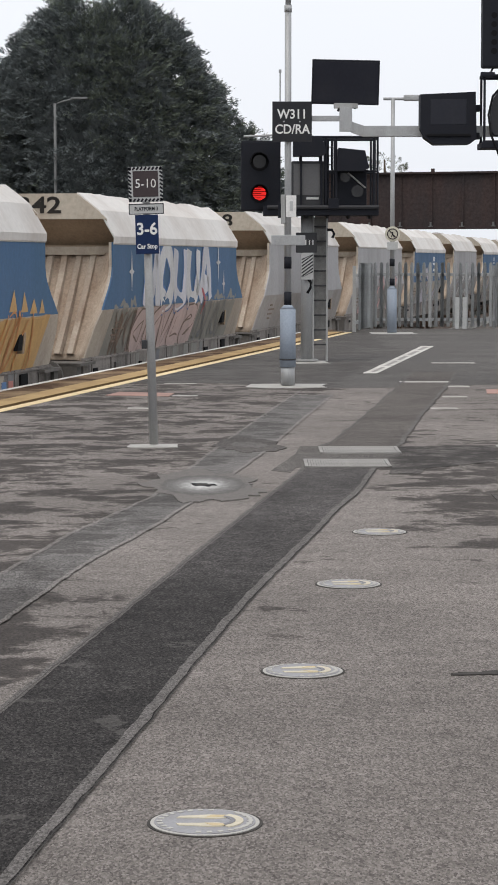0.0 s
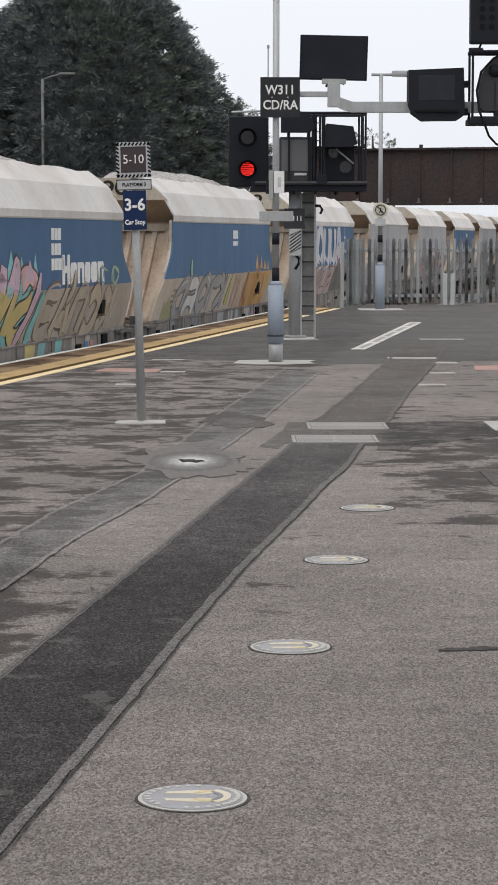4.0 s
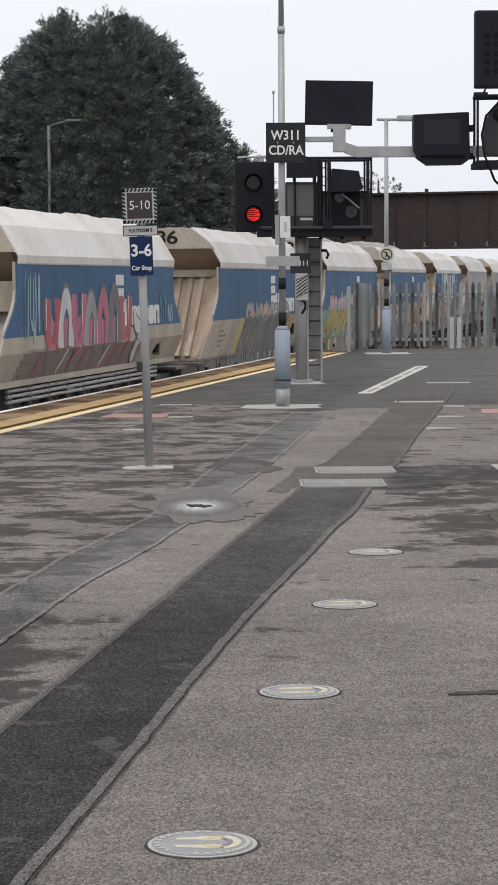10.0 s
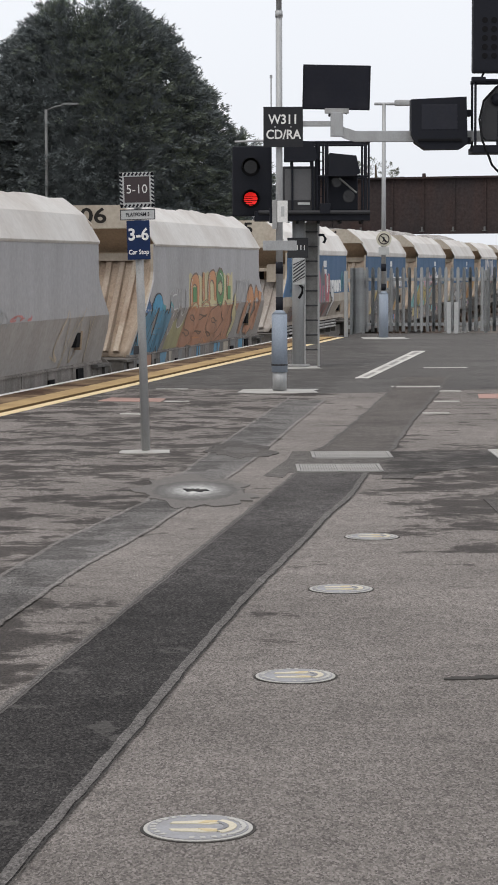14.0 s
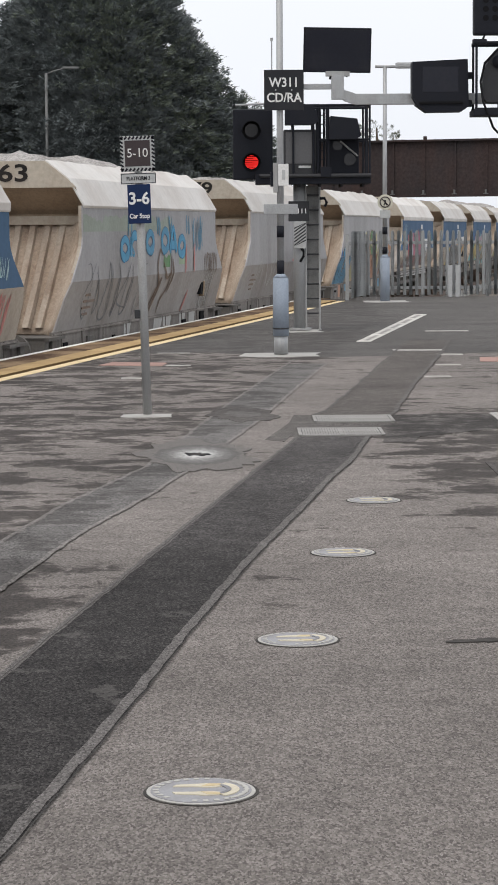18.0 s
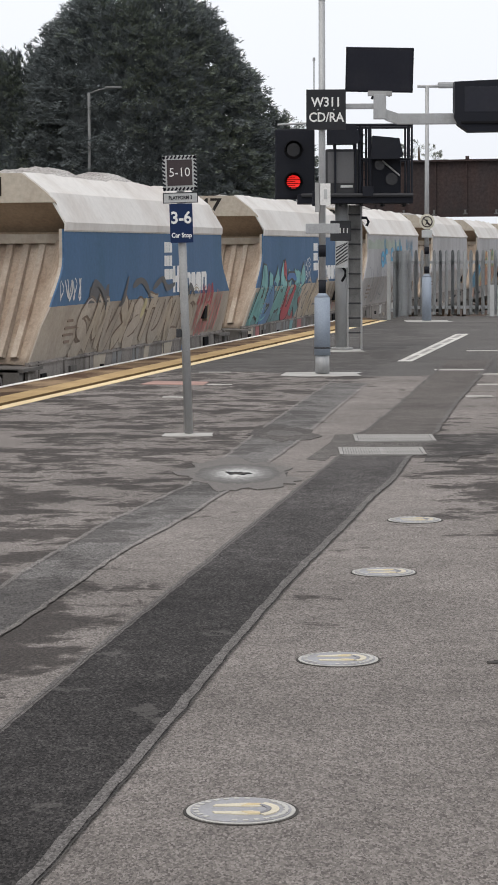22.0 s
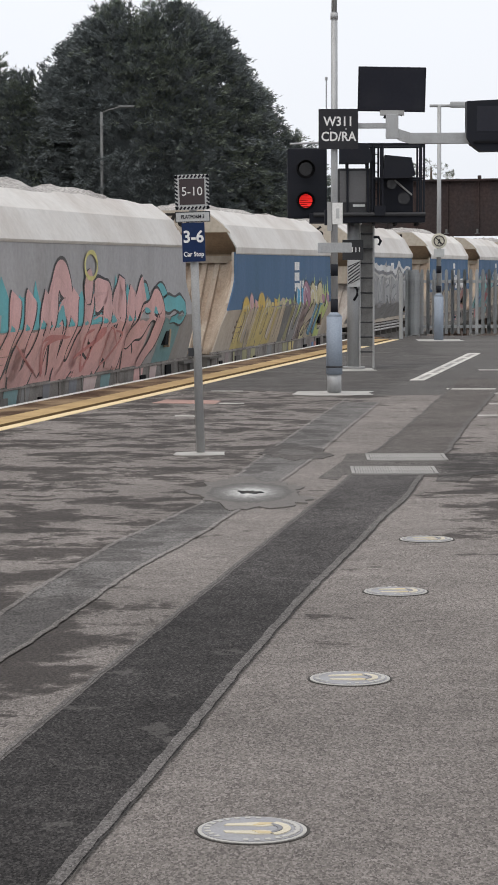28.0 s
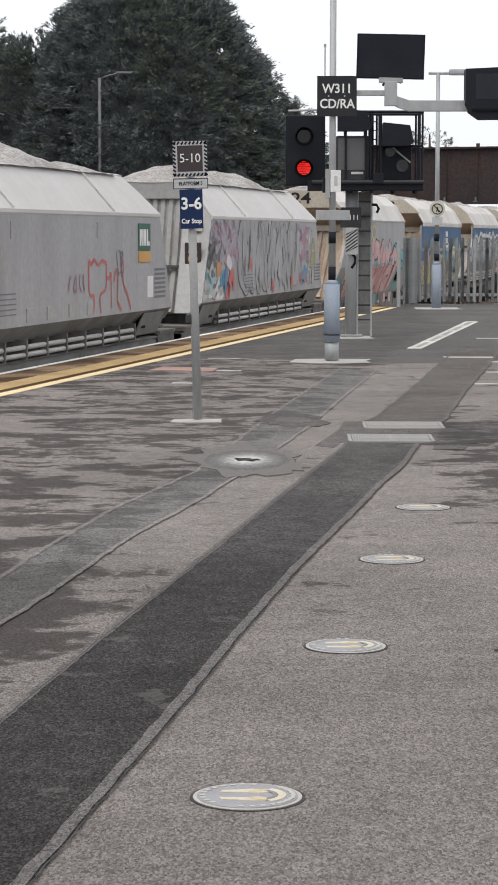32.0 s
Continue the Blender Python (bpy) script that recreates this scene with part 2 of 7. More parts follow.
M["joint"] = paint("gritty_joint", (0.085, 0.08, 0.077), 0.95, (0.045, 0.042, 0.04), 0.7, 6.0, spec=0.1)
M["ballast"] = paint("ballast", (0.16, 0.14, 0.12), 0.95, (0.07, 0.06, 0.05), 0.6, 4.0, grain=0.5, bump=0.8)
M["concrete"] = paint("concrete", (0.42, 0.41, 0.39), 0.85, (0.2, 0.19, 0.17), 0.4, 3.0)
M["grate_grey"] = paint("grate_grey_steel", (0.33, 0.322, 0.308), 0.85, (0.19, 0.18, 0.17), 0.5, 4.0, spec=0.15)
M["white_line"] = paint("white_line_paint", (0.60, 0.585, 0.55), 0.8, (0.22, 0.2, 0.185), 0.6, 3.0, spec=0.2)
M["worn_white"] = paint("worn_white_paint", (0.33, 0.32, 0.305), 0.9, (0.18, 0.17, 0.16), 0.7, 5.0, spec=0.1)
M["yellow_line"] = paint("yellow_line_paint", (0.78, 0.63, 0.39), 0.9, (0.40, 0.30, 0.17), 0.4, 4.0, spec=0.1)
M["tactile"] = paint("buff_tactile", (0.47, 0.335, 0.17), 0.92, (0.24, 0.155, 0.085), 0.55, 1.3, streak=1.0, spec=0.1)
M["coper"] = paint("dark_coping", (0.08, 0.048, 0.033), 0.92, (0.44, 0.32, 0.2), 0.85, 1.3, spec=0.06)
M["brown_band"] = paint("brown_band_paint", (0.078, 0.048, 0.02), 0.95, (0.12, 0.08, 0.04), 0.5, 3.0, spec=0.03)
M["edge_white"] = paint("white_edge_paint", (0.8, 0.785, 0.76), 0.85, (0.4, 0.37, 0.34), 0.4, 2.5, spec=0.15)
M["pink"] = paint("faded_pink_paint", (0.40, 0.25, 0.215), 0.9, (0.2, 0.165, 0.15), 0.7, 3.0, spec=0.15)
M["galv"] = paint("galvanised_steel", (0.40, 0.41, 0.42), 0.5, (0.24, 0.24, 0.23), 0.5, 5.0, metal=0.35, streak=4)
M["galv_dull"] = paint("weathered_galvanised", (0.36, 0.365, 0.365), 0.6, (0.2, 0.19, 0.17), 0.5, 6.0, metal=0.1, streak=4)
M["bluegrey"] = paint("blue_grey_paint", (0.275, 0.32, 0.385), 0.65, (0.15, 0.165, 0.185), 0.5, 4.0, streak=3, spec=0.25)
M["black"] = paint("black_paint", (0.0135, 0.015, 0.021), 0.6, (0.03, 0.03, 0.033), 0.3, 4.0, spec=0.15)
M["black_matt"] = paint("matt_black", (0.0105, 0.0105, 0.012), 0.85, (0.02, 0.02, 0.02), 0.4, 4.0, spec=0.1)
M["dark_grey"] = paint("dark_grey_casing", (0.04, 0.041, 0.045), 0.6, (0.07, 0.07, 0.07), 0.35, 4.0, spec=0.2)
M["screen"] = paint("dark_screen", (0.016, 0.0175, 0.026), 0.4, (0.04, 0.04, 0.042), 0.3, 2.0, bump=0, spec=0.25)
M["white"] = paint("white_paint", (0.74, 0.74, 0.73), 0.55, (0.42, 0.40, 0.36), 0.25, 4.0)
M["navy"] = paint("navy_sign", (0.008, 0.022, 0.075), 0.5, (0.02, 0.03, 0.06), 0.2, 4.0, bump=0, spec=0.2)
M["brown_sign"] = paint("dark_brown_sign", (0.052, 0.04, 0.043), 0.5, (0.07, 0.06, 0.06), 0.3, 4.0, bump=0, spec=0.2)
M["w_sign"] = paint("charcoal_sign", (0.022, 0.023, 0.027), 0.5, (0.05, 0.05, 0.05), 0.3, 4.0, bump=0, spec=0.2)
M["grey_plate"] = paint("light_grey_plate", (0.46, 0.47, 0.47), 0.5, (0.3, 0.3, 0.28), 0.35, 5.0)
M["rust"] = paint("rusty_girder", (0.044, 0.037, 0.038), 0.85, (0.078, 0.048, 0.041), 0.75, 0.45, streak=2.5, grain=0.3, spec=0.2)
M["red_lamp"] = glow("red_lamp", (1.0, 0.025, 0.02), 0.75)
M["lens"] = paint("unlit_lens", (0.03, 0.03, 0.033), 0.12, (0.05, 0.05, 0.05), 0.2, 6.0, bump=0)
M["bark"] = paint("bark", (0.10, 0.075, 0.055), 0.95, (0.05, 0.04, 0.03), 0.6, 3.0, streak=5, bump=0.6)
# conifer leaf colours lifted, the first bluish: distance haze put into them
M["yew"] = leafy("hazed_conifer_leaves", (0.105, 0.12, 0.126), (0.165, 0.185, 0.183))
M["yew_light"] = leafy("lighter_conifer_leaves", (0.118, 0.137, 0.12), (0.17, 0.196, 0.15))
# haze is put into the far trees' pale grey-green too
M["far_leaf"] = leafy("far_leaves", (0.10, 0.115, 0.085), (0.20, 0.21, 0.17))
M["wash_green"] = paint("green_stained_grey", (0.29, 0.33, 0.28), 0.6, (0.22, 0.24, 0.20), 0.5, 1.0, streak=4)
M["indicator_grey"] = paint("indicator_face", (0.10, 0.10, 0.105), 0.5, (0.13, 0.13, 0.13), 0.3, 3.0, bump=0)
M["brick_dark"] = paint("dark_brickwork", (0.10, 0.07, 0.06), 0.9, (0.05, 0.045, 0.04), 0.5, 2.0)
M["ladder_grey"] = paint("grimy_ladder_grey", (0.20, 0.20, 0.195), 0.7, (0.10, 0.095, 0.09), 0.7, 7.0, grain=0.3, spec=0.2)
M["worn_mark"] = paint("worn_white_mark", (0.46, 0.445, 0.42), 0.9, (0.2, 0.185, 0.17), 0.85, 5.0, spec=0.15)
# the hill's pale blue-grey holds the haze of the distance
M["hill"] = paint("hazy_hill", (0.36, 0.40, 0.42), 0.95, (0.28, 0.32, 0.33), 0.6, 0.02, spec=0.0, bump=0)
M["lamp_grey"] = paint("dull_lamp_grey", (0.17, 0.175, 0.175), 0.7, (0.1, 0.1, 0.1), 0.4, 2.0, spec=0.2)
M["rail"] = paint("rail_steel", (0.16, 0.11, 0.08), 0.6, (0.3, 0.28, 0.26), 0.3, 3.0, metal=0.5)
# the wagons
M["wagon_blue"] = paint("faded_blue_wagon_paint", (0.038, 0.108, 0.222), 0.6, (0.062, 0.125, 0.2), 0.7, 0.9, streak=6, grain=0.12, rnd=0.15)
M["wagon_grey"] = paint("grey_wagon_paint", (0.37, 0.365, 0.375), 0.55, (0.24, 0.235, 0.225), 0.6, 0.8, streak=5, rnd=0.12)
M["wagon_pale"] = paint("pale_grey_wagon_paint", (0.37, 0.365, 0.36), 0.55, (0.30, 0.29, 0.27), 0.6, 0.8, streak=5, rnd=0.08)
M["roof_white"] = paint("dusty_white_roof", (0.70, 0.675, 0.645), 0.75, (0.44, 0.375, 0.33), 0.55, 0.7, streak=1.6, grain=0.07, rnd=0.2)
M["box_roof"] = paint("chalky_grey_roof", (0.52, 0.505, 0.49), 0.7, (0.45, 0.43, 0.415), 0.5, 0.5, streak=2.0, grain=0.05)
# grime, plus the shade on the inward taper put into a darker grey
M["box_low"] = paint("grimy_shaded_taper", (0.21, 0.205, 0.2), 0.75, (0.11, 0.10, 0.09), 0.7, 1.6, streak=3)
M["sole_grey"] = paint("grey_solebar", (0.23, 0.225, 0.22), 0.75, (0.11, 0.10, 0.092), 0.6, 1.4, streak=2)
# dusty wagon grey, the shade below the bend put into a duller tone
M["lower_grey"] = paint("dusty_shaded_grey_panel", (0.34, 0.325, 0.315), 0.75, (0.24, 0.21, 0.185), 0.7, 0.9, streak=4, rnd=0.12)
M["rib_plain"] = paint("grey_dusty_ribs", (0.44, 0.41, 0.385), 0.85, (0.25, 0.215, 0.185), 0.8, 1.8, streak=8, grain=0.15)
M["beige"] = paint("dusty_beige_steel", (0.47, 0.42, 0.35), 0.8, (0.24, 0.165, 0.115), 0.62, 1.1, streak=3, rnd=0.12)
M["lower"] = paint("dusty_lower_panel", (0.48, 0.425, 0.36), 0.8, (0.30, 0.255, 0.21), 0.75, 1.2, streak=3, rnd=0.25)
# stained steel; lit ribs and shaded grooves are put into the two tones
M["rib"] = paint("brown_dusty_ribs", (0.50, 0.43, 0.355), 0.85, (0.27, 0.20, 0.15), 0.95, 1.9, streak=6, rnd=0.2, grain=0.15)
M["rib_gap"] = paint("stained_shaded_sheet", (0.42, 0.345, 0.275), 0.9, (0.20, 0.14, 0.10), 0.9, 1.7, streak=5, grain=0.2)
# brown dirt, with the shade under the end hoods put into the colour
M["recess"] = paint("brown_shaded_recess", (0.33, 0.25, 0.175), 0.9, (0.17, 0.115, 0.075), 0.7, 1.6, streak=2, grain=0.15)
M["sole"] = paint("grimy_underframe", (0.15, 0.14, 0.13), 0.8, (0.07, 0.063, 0.056), 0.6, 2.5, rnd=0.3)
M["skirt"] = paint("dusty_skirt", (0.27, 0.245, 0.225), 0.85, (0.09, 0.08, 0.072), 0.9, 3.2, streak=2.5, rnd=0.3, grain=0.35)
M["pipe"] = paint("steel_pipe", (0.42, 0.41, 0.4), 0.5, (0.2, 0.18, 0.16), 0.45, 3.0, metal=0.1)
M["stone_load"] = paint("crushed_stone", (0.37, 0.355, 0.34), 0.95, (0.17, 0.15, 0.135), 0.8, 2.2, grain=0.6, bump=1.0)
M["number_black"] = paint("stencil_black", (0.025, 0.023, 0.022), 0.8, (0.06, 0.055, 0.05), 0.4, 6.0, spec=0.1)


def spray(name, colour):
    M[name] = paint("spray_" + name, colour, 0.6, (0.20, 0.18, 0.16), 0.38, 1.6, streak=3, grain=0.1, bump=0)


for sname, scol in (("teal", (0.08, 0.30, 0.34)), ("orange", (0.52, 0.22, 0.07)), ("gold", (0.52, 0.36, 0.07)),
                    ("lilac", (0.42, 0.40, 0.46)), ("chalk", (0.60, 0.60, 0.60)), ("silver", (0.30, 0.305, 0.31)), ("ink", (0.04, 0.04, 0.045)),
                    ("crimson", (0.42, 0.08, 0.10)), ("leaf", (0.10, 0.25, 0.10)), ("sky", (0.06, 0.30, 0.50)), ("royal", (0.05, 0.14, 0.33)),
                    ("mauve", (0.33, 0.17, 0.24)), ("earth", (0.17, 0.12, 0.09)), ("rose", (0.55, 0.33, 0.32)), ("slate", (0.15, 0.155, 0.17)),
                    ("lemon", (0.60, 0.55, 0.20)), ("aqua", (0.20, 0.45, 0.45)), ("forest", (0.03, 0.12, 0.08)), ("amber", (0.60, 0.33, 0.10)),
                    ("moss", (0.21, 0.205, 0.185)), ("amber_dust", (0.50, 0.31, 0.12)), ("mauve_dust", (0.24, 0.19, 0.185)), ("rust_dust", (0.42, 0.225, 0.15)),
                    ("brick_pink", (0.52, 0.21, 0.20)), ("dusty", (0.41, 0.355, 0.285)), ("olive", (0.33, 0.31, 0.17)), ("spray_grey", (0.31, 0.31, 0.32)),
                    ("rose_dust", (0.50, 0.385, 0.365)), ("pearl", (0.56, 0.56, 0.60)), ("tan_dust", (0.46, 0.385, 0.29)), ("leaf_pale", (0.30, 0.40, 0.27)),
                    ("olive_bright", (0.46, 0.46, 0.11)), ("lilac_pink", (0.50, 0.36, 0.43)), ("gold_dust", (0.52, 0.42, 0.17)), ("slate_dust", (0.19, 0.19, 0.19)),
                    ("chalk_dust", (0.46, 0.455, 0.44)), ("magenta", (0.47, 0.13, 0.20)), ("crimson_dust", (0.36, 0.13, 0.13)), ("aqua_pale", (0.34, 0.48, 0.52)),
                    ("sky_dust", (0.10, 0.26, 0.39)), ("sky_deep", (0.03, 0.15, 0.30)), ("lemon_pale", (0.52, 0.47, 0.28)), ("orange_soft", (0.52, 0.25, 0.12)),
                    ("teal_dust", (0.13, 0.26, 0.27)), ("teal_soft", (0.15, 0.36, 0.36)), ("teal_bright", (0.10, 0.38, 0.42)), ("soot", (0.07, 0.07, 0.075)),
                    ("steel_dust", (0.25, 0.25, 0.255)), ("lime", (0.42, 0.50, 0.18)), ("rose_bright", (0.60, 0.36, 0.35)), ("pink_dust", (0.61, 0.355, 0.335)),
                    ("magenta_dust", (0.38, 0.22, 0.28)), ("lilac_dust", (0.36, 0.32, 0.37)), ("royal_soft", (0.10, 0.22, 0.40)), ("brick_red", (0.48, 0.14, 0.13)),
                    ("plate_blue", (0.10, 0.22, 0.45)), ("plate_red", (0.50, 0.20, 0.17)), ("notice_cream", (0.60, 0.58, 0.48))):
    spray(sname, scol)


# ---- mesh helpers ----
def mesh_of(name, bm, smooth=False):
    me = bpy.data.meshes.new(name)
    bm.normal_update()
    bm.to_mesh(me)
    bm.free()
    if smooth:
        for p in me.polygons:
            p.use_smooth = True
    return me


def part(name, bm, material, parent=None, label="", smooth=False):
    """One mesh object, under a thing or a part, in that thing's space."""
    me = mesh_of(name, bm, smooth) if isinstance(bm, bmesh.types.BMesh) else bm
    for k in material if isinstance(material, (list, tuple)) else (material,):
        me.materials.append(M[k] if isinstance(k, str) else k)
    ob = new(name, me)
    if parent is not None:
        ob.parent = parent
    if label:
        ob["label"] = label
    return ob


def thing(name, m, label, category, group="", kind=""):
    ob = new(name)
    ob.empty_display_size = 0.2
    ob.matrix_world = m
    return tagged(ob, label, category, group, kind)


def box(bm, x0, x1, y0, y1, z0, z1, bevel=0.0, m=None, mat=0):
    r = bmesh.ops.create_cube(bm, size=1.0)
    vs = r["verts"]
    for v in vs:
        v.co = Vector((x0 + (v.co.x + 0.5) * (x1 - x0), y0 + (v.co.y + 0.5) * (y1 - y0), z0 + (v.co.z + 0.5) * (z1 - z0)))
    fs = list({f for v in vs for f in v.link_faces})
    for f in fs:
        f.material_index = mat
    if bevel:
        es = list({e for v in vs for e in v.link_edges})
        q = bmesh.ops.bevel(bm, geom=es, offset=bevel, segments=2, affect="EDGES", profile=0.7)
        vs = list({v for f in q["faces"] for v in f.verts} | {v for v in vs if v.is_valid})
        for f in q["faces"]:
            f.material_index = mat
    if m is not None:
        bmesh.ops.transform(bm, matrix=m, verts=[v for v in vs if v.is_valid])
    return bm


def boxed(*a, **k):
    return box(bmesh.new(), *a, **k)


def rod(bm, a, b, r, r2=None, seg=12, mat=0, caps=True):
    a, b = Vector(a), Vector(b)
    d = b - a
    q = bmesh.ops.create_cone(bm, cap_ends=caps, segments=seg, radius1=r, radius2=r if r2 is None else r2, depth=d.length)
    t = Matrix.Translation((a + b) / 2) @ d.to_track_quat("Z", "Y").to_matrix().to_4x4()
    bmesh.ops.transform(bm, matrix=t, verts=q["verts"])
    for f in {f for v in q["verts"] for f in v.link_faces}:
        f.material_index = mat
    return bm


def bent(bm, pts, r, seg=8, mat=0):
    """A tube along a line of points."""
    pts = [Vector(p) for p in pts]
    rings = []
    for i, p in enumerate(pts):
        d = (pts[min(i + 1, len(pts) - 1)] - pts[max(i - 1, 0)]).normalized()
        q = d.to_track_quat("Z", "Y").to_matrix()
        rings.append([bm.verts.new(p + q @ Vector((r * math.cos(a), r * math.sin(a), 0))) for a in [2 * math.pi * k / seg for k in range(seg)]])
    for a, b in zip(rings, rings[1:]):
        for k in range(seg):
            f = bm.faces.new((a[k], a[(k + 1) % seg], b[(k + 1) % seg], b[k]))
            f.material_index = mat
    bm.faces.new(rings[0][::-1])
    bm.faces.new(rings[-1])
    return bm


def prism(bm, outline, h0, h1, axis="z", mat=0):
    """A flat outline of points, thickened between two heights along an axis."""
    def at(p, h):
        return (p[0], p[1], h) if axis == "z" else (p[0], h, p[1]) if axis == "y" else (h, p[0], p[1])
    low = [bm.verts.new(at(p, h0)) for p in outline]
    top = [bm.verts.new(at(p, h1)) for p in outline]
    n = len(outline)
    fs = [bm.faces.new(low[::-1]), bm.faces.new(top)]
    fs += [bm.faces.new((low[i], low[(i + 1) % n], top[(i + 1) % n], top[i])) for i in range(n)]
    for f in fs:
        f.material_index = mat
    bmesh.ops.recalc_face_normals(bm, faces=fs)
    return bm


def bridge_rows(bm, rows, mat=0):
    """A sheet through rows of points, each row as long as the next."""
    vs = [[bm.verts.new(p) for p in r] for r in rows]
    for a, b in zip(vs, vs[1:]):
        for i in range(len(a) - 1):
            f = bm.faces.new((a[i], a[i + 1], b[i + 1], b[i]))
            f.material_index = mat
    return bm


def lettering(body, size, width=0.0, depth=0.002, bold=0.02):
    """Words in the built-in font as a mesh in the xz plane, facing -y, about its middle; width stretches or squeezes the line."""
    cu = bpy.data.curves.new("words", "FONT")
    cu.body, cu.size, cu.extrude, cu.align_x, cu.align_y, cu.offset = body, size, depth, "CENTER", "CENTER", size * bold
    cu.resolution_u = 3
    ob = bpy.data.objects.new("words", cu)
    scene.collection.objects.link(ob)
    me = bpy.data.meshes.new_from_object(ob.evaluated_get(bpy.context.evaluated_depsgraph_get()))
    bpy.data.objects.remove(ob)
    xs = [v.co.x for v in me.vertices]
    k = width / (max(xs) - min(xs)) if width else 1.0
    me.transform(pose(0, 0, 0, 90, 0, 0) @ Matrix.Diagonal((k, 1, 1, 1)))
    me.name = "lettering"
    return me


def moved(me, m):
    me.transform(m)
    return me


# ---- the line of the platform edge, and of the track beside it ----
EDGE = Vector((-2.92, 27.1, 0.0))
ALONG = Vector((0.18, 0.9836, 0.0)).normalized()
LEFT = Vector((-ALONG.y, ALONG.x, 0.0))
TURN = math.degrees(math.atan2(ALONG.y, ALONG.x))
TRACK = EDGE + LEFT * 0.17
RAIL = -0.915


def by_edge(s, lat, z=0.0):
    """A place s metres along the platform edge and lat metres to the track's side of it."""
    p = EDGE + ALONG * s + LEFT * lat
    return Vector((p.x, p.y, z))


def strip(bm, s0, s1, lat0, lat1, z0, z1, steps=1, mat=0):
    for i in range(steps):
        a, b = s0 + (s1 - s0) * i / steps, s0 + (s1 - s0) * (i + 1) / steps
        o = [by_edge(a, lat0), by_edge(b, lat0), by_edge(b, lat1), by_edge(a, lat1)]
        prism(bm, [(p.x, p.y) for p in o], z0, z1, mat=mat)
    return bm


# ---- ground, platform, track ----
bm = bmesh.new()
bridge_rows(bm, [[(x, y, -1.25) for x in (-900, -40, 30, 900)] for y in (-500, -100, 60, 1500)])
tagged(part("ground", bm, "ballast"), "grey-brown ballast and gravel around the railway tracks", "ground", kind="structure")

bm = bmesh.new()
o = [by_edge(-90, -0.42), by_edge(23.4, -0.42), Vector((16, 55.2, 0)), Vector((16, -60, 0))]
prism(bm, [(p.x, p.y) for p in o], -1.3, 0.0)
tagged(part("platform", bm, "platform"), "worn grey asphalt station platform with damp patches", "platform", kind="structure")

bm = bmesh.new()
for i in range(190):
    strip(bm, -90 + i * 0.6 + 0.006, -90 + (i + 1) * 0.6 - 0.006, -0.09, -0.54, -0.12, 0.004)
tagged(part("platform_coping", bm, "coper"), "dark worn coping stones along the platform edge", "coping", kind="structure")
bm = strip(bmesh.new(), -90, 23.4, 0.0, -0.09, -0.12, 0.006, 60)
tagged(part("edge_line", bm, "edge_white"), "white painted line along the platform edge", "line", kind="structure")
bm = strip(bmesh.new(), -90, 23.4, -0.06, -0.3, -1.3, -0.12)
tagged(part("platform_wall", bm, "concrete"), "concrete wall below the platform edge", "wall", kind="structure")
bm = strip(bmesh.new(), -90, 22.6, -0.545, -0.855, -0.02, 0.005, 60)
tagged(part("tactile_strip", bm, "tactile"), "buff worn warning strip along the platform", "paving", kind="structure")
bm = strip(bmesh.new(), -90, 22.2, -0.98, -1.115, -0.02, 0.0055, 60)
tagged(part("yellow_line", bm, "yellow_line"), "cream-yellow painted line on the platform", "line", kind="structure")
bm = strip(bmesh.new(), -90, 22.2, -0.855, -0.98, -0.02, 0.0045, 60)
tagged(part("brown_band", bm, "brown_band"), "dark brown band beside the yellow line", "paving", kind="structure")

for k, lat in enumerate((0.73, 2.165)):
    bm = bmesh.new()
    strip(bm, -260, 190, lat - 0.035, lat + 0.035, RAIL - 0.05, RAIL, 6)
    strip(bm, -260, 190, lat - 0.012, lat + 0.012, RAIL - 0.14, RAIL - 0.05, 6)
    strip(bm, -260, 190, lat - 0.07, lat + 0.07, RAIL - 0.17, RAIL - 0.14, 6)
    tagged(part("rail", bm, "rail"), "rusty steel running rail", "rail", "rails of the track", "structure")
bm = bmesh.new()
for i in range(300):
    strip(bm, -90 + i * 0.65, -90 + i * 0.65 + 0.26, 0.2, 2.7, RAIL - 0.34, RAIL - 0.172)
tagged(part("sleepers", bm, "concrete"), "concrete sleepers under the rails", "sleepers", kind="stuff")


# ---- patches, joints and marks on the platform ----
def wobble(pts, seed, amp=0.02, step=0.25):
    """A line through points, cut into short steps with small sideways jitter."""
    rnd = random.Random(seed)
    res = []
    for (x0, y0), (x1, y1) in zip(pts, pts[1:]):
        n = max(1, int(math.hypot(x1 - x0, y1 - y0) / step))
        for i in range(n):
            k = i / n
            res.append((x0 + (x1 - x0) * k + rnd.uniform(-amp, amp), y0 + (y1 - y0) * k))
    return res + [pts[-1]]


def band(bm, line, width, z, seed=0, mat=0):
    rnd = random.Random(seed)
    rows = []
    for x, y in line:
        w = width * rnd.uniform(0.88, 1.1)
        rows.append([(x - w / 2, y, z), (x + w / 2, y, z)])
    return bridge_rows(bm, rows, mat)


def resample(line, ys):
    return [np.interp(y, [p[1] for p in line], [p[0] for p in line]) for y in ys]


TRENCH = ([(-1.36, 7.4), (-1.14, 9.0), (-1.05, 9.67), (-0.83, 11.57), (-0.53, 13.31), (-0.16, 16.06), (0.13, 18.44), (0.54, 22.42), (0.95, 26.18)],
          [(-1.62, 7.4), (-1.42, 9.0), (-1.21, 11.15), (-1.01, 12.76), (-0.62, 14.91), (-0.24, 19.01), (0.29, 24.16), (0.6, 27.0)])
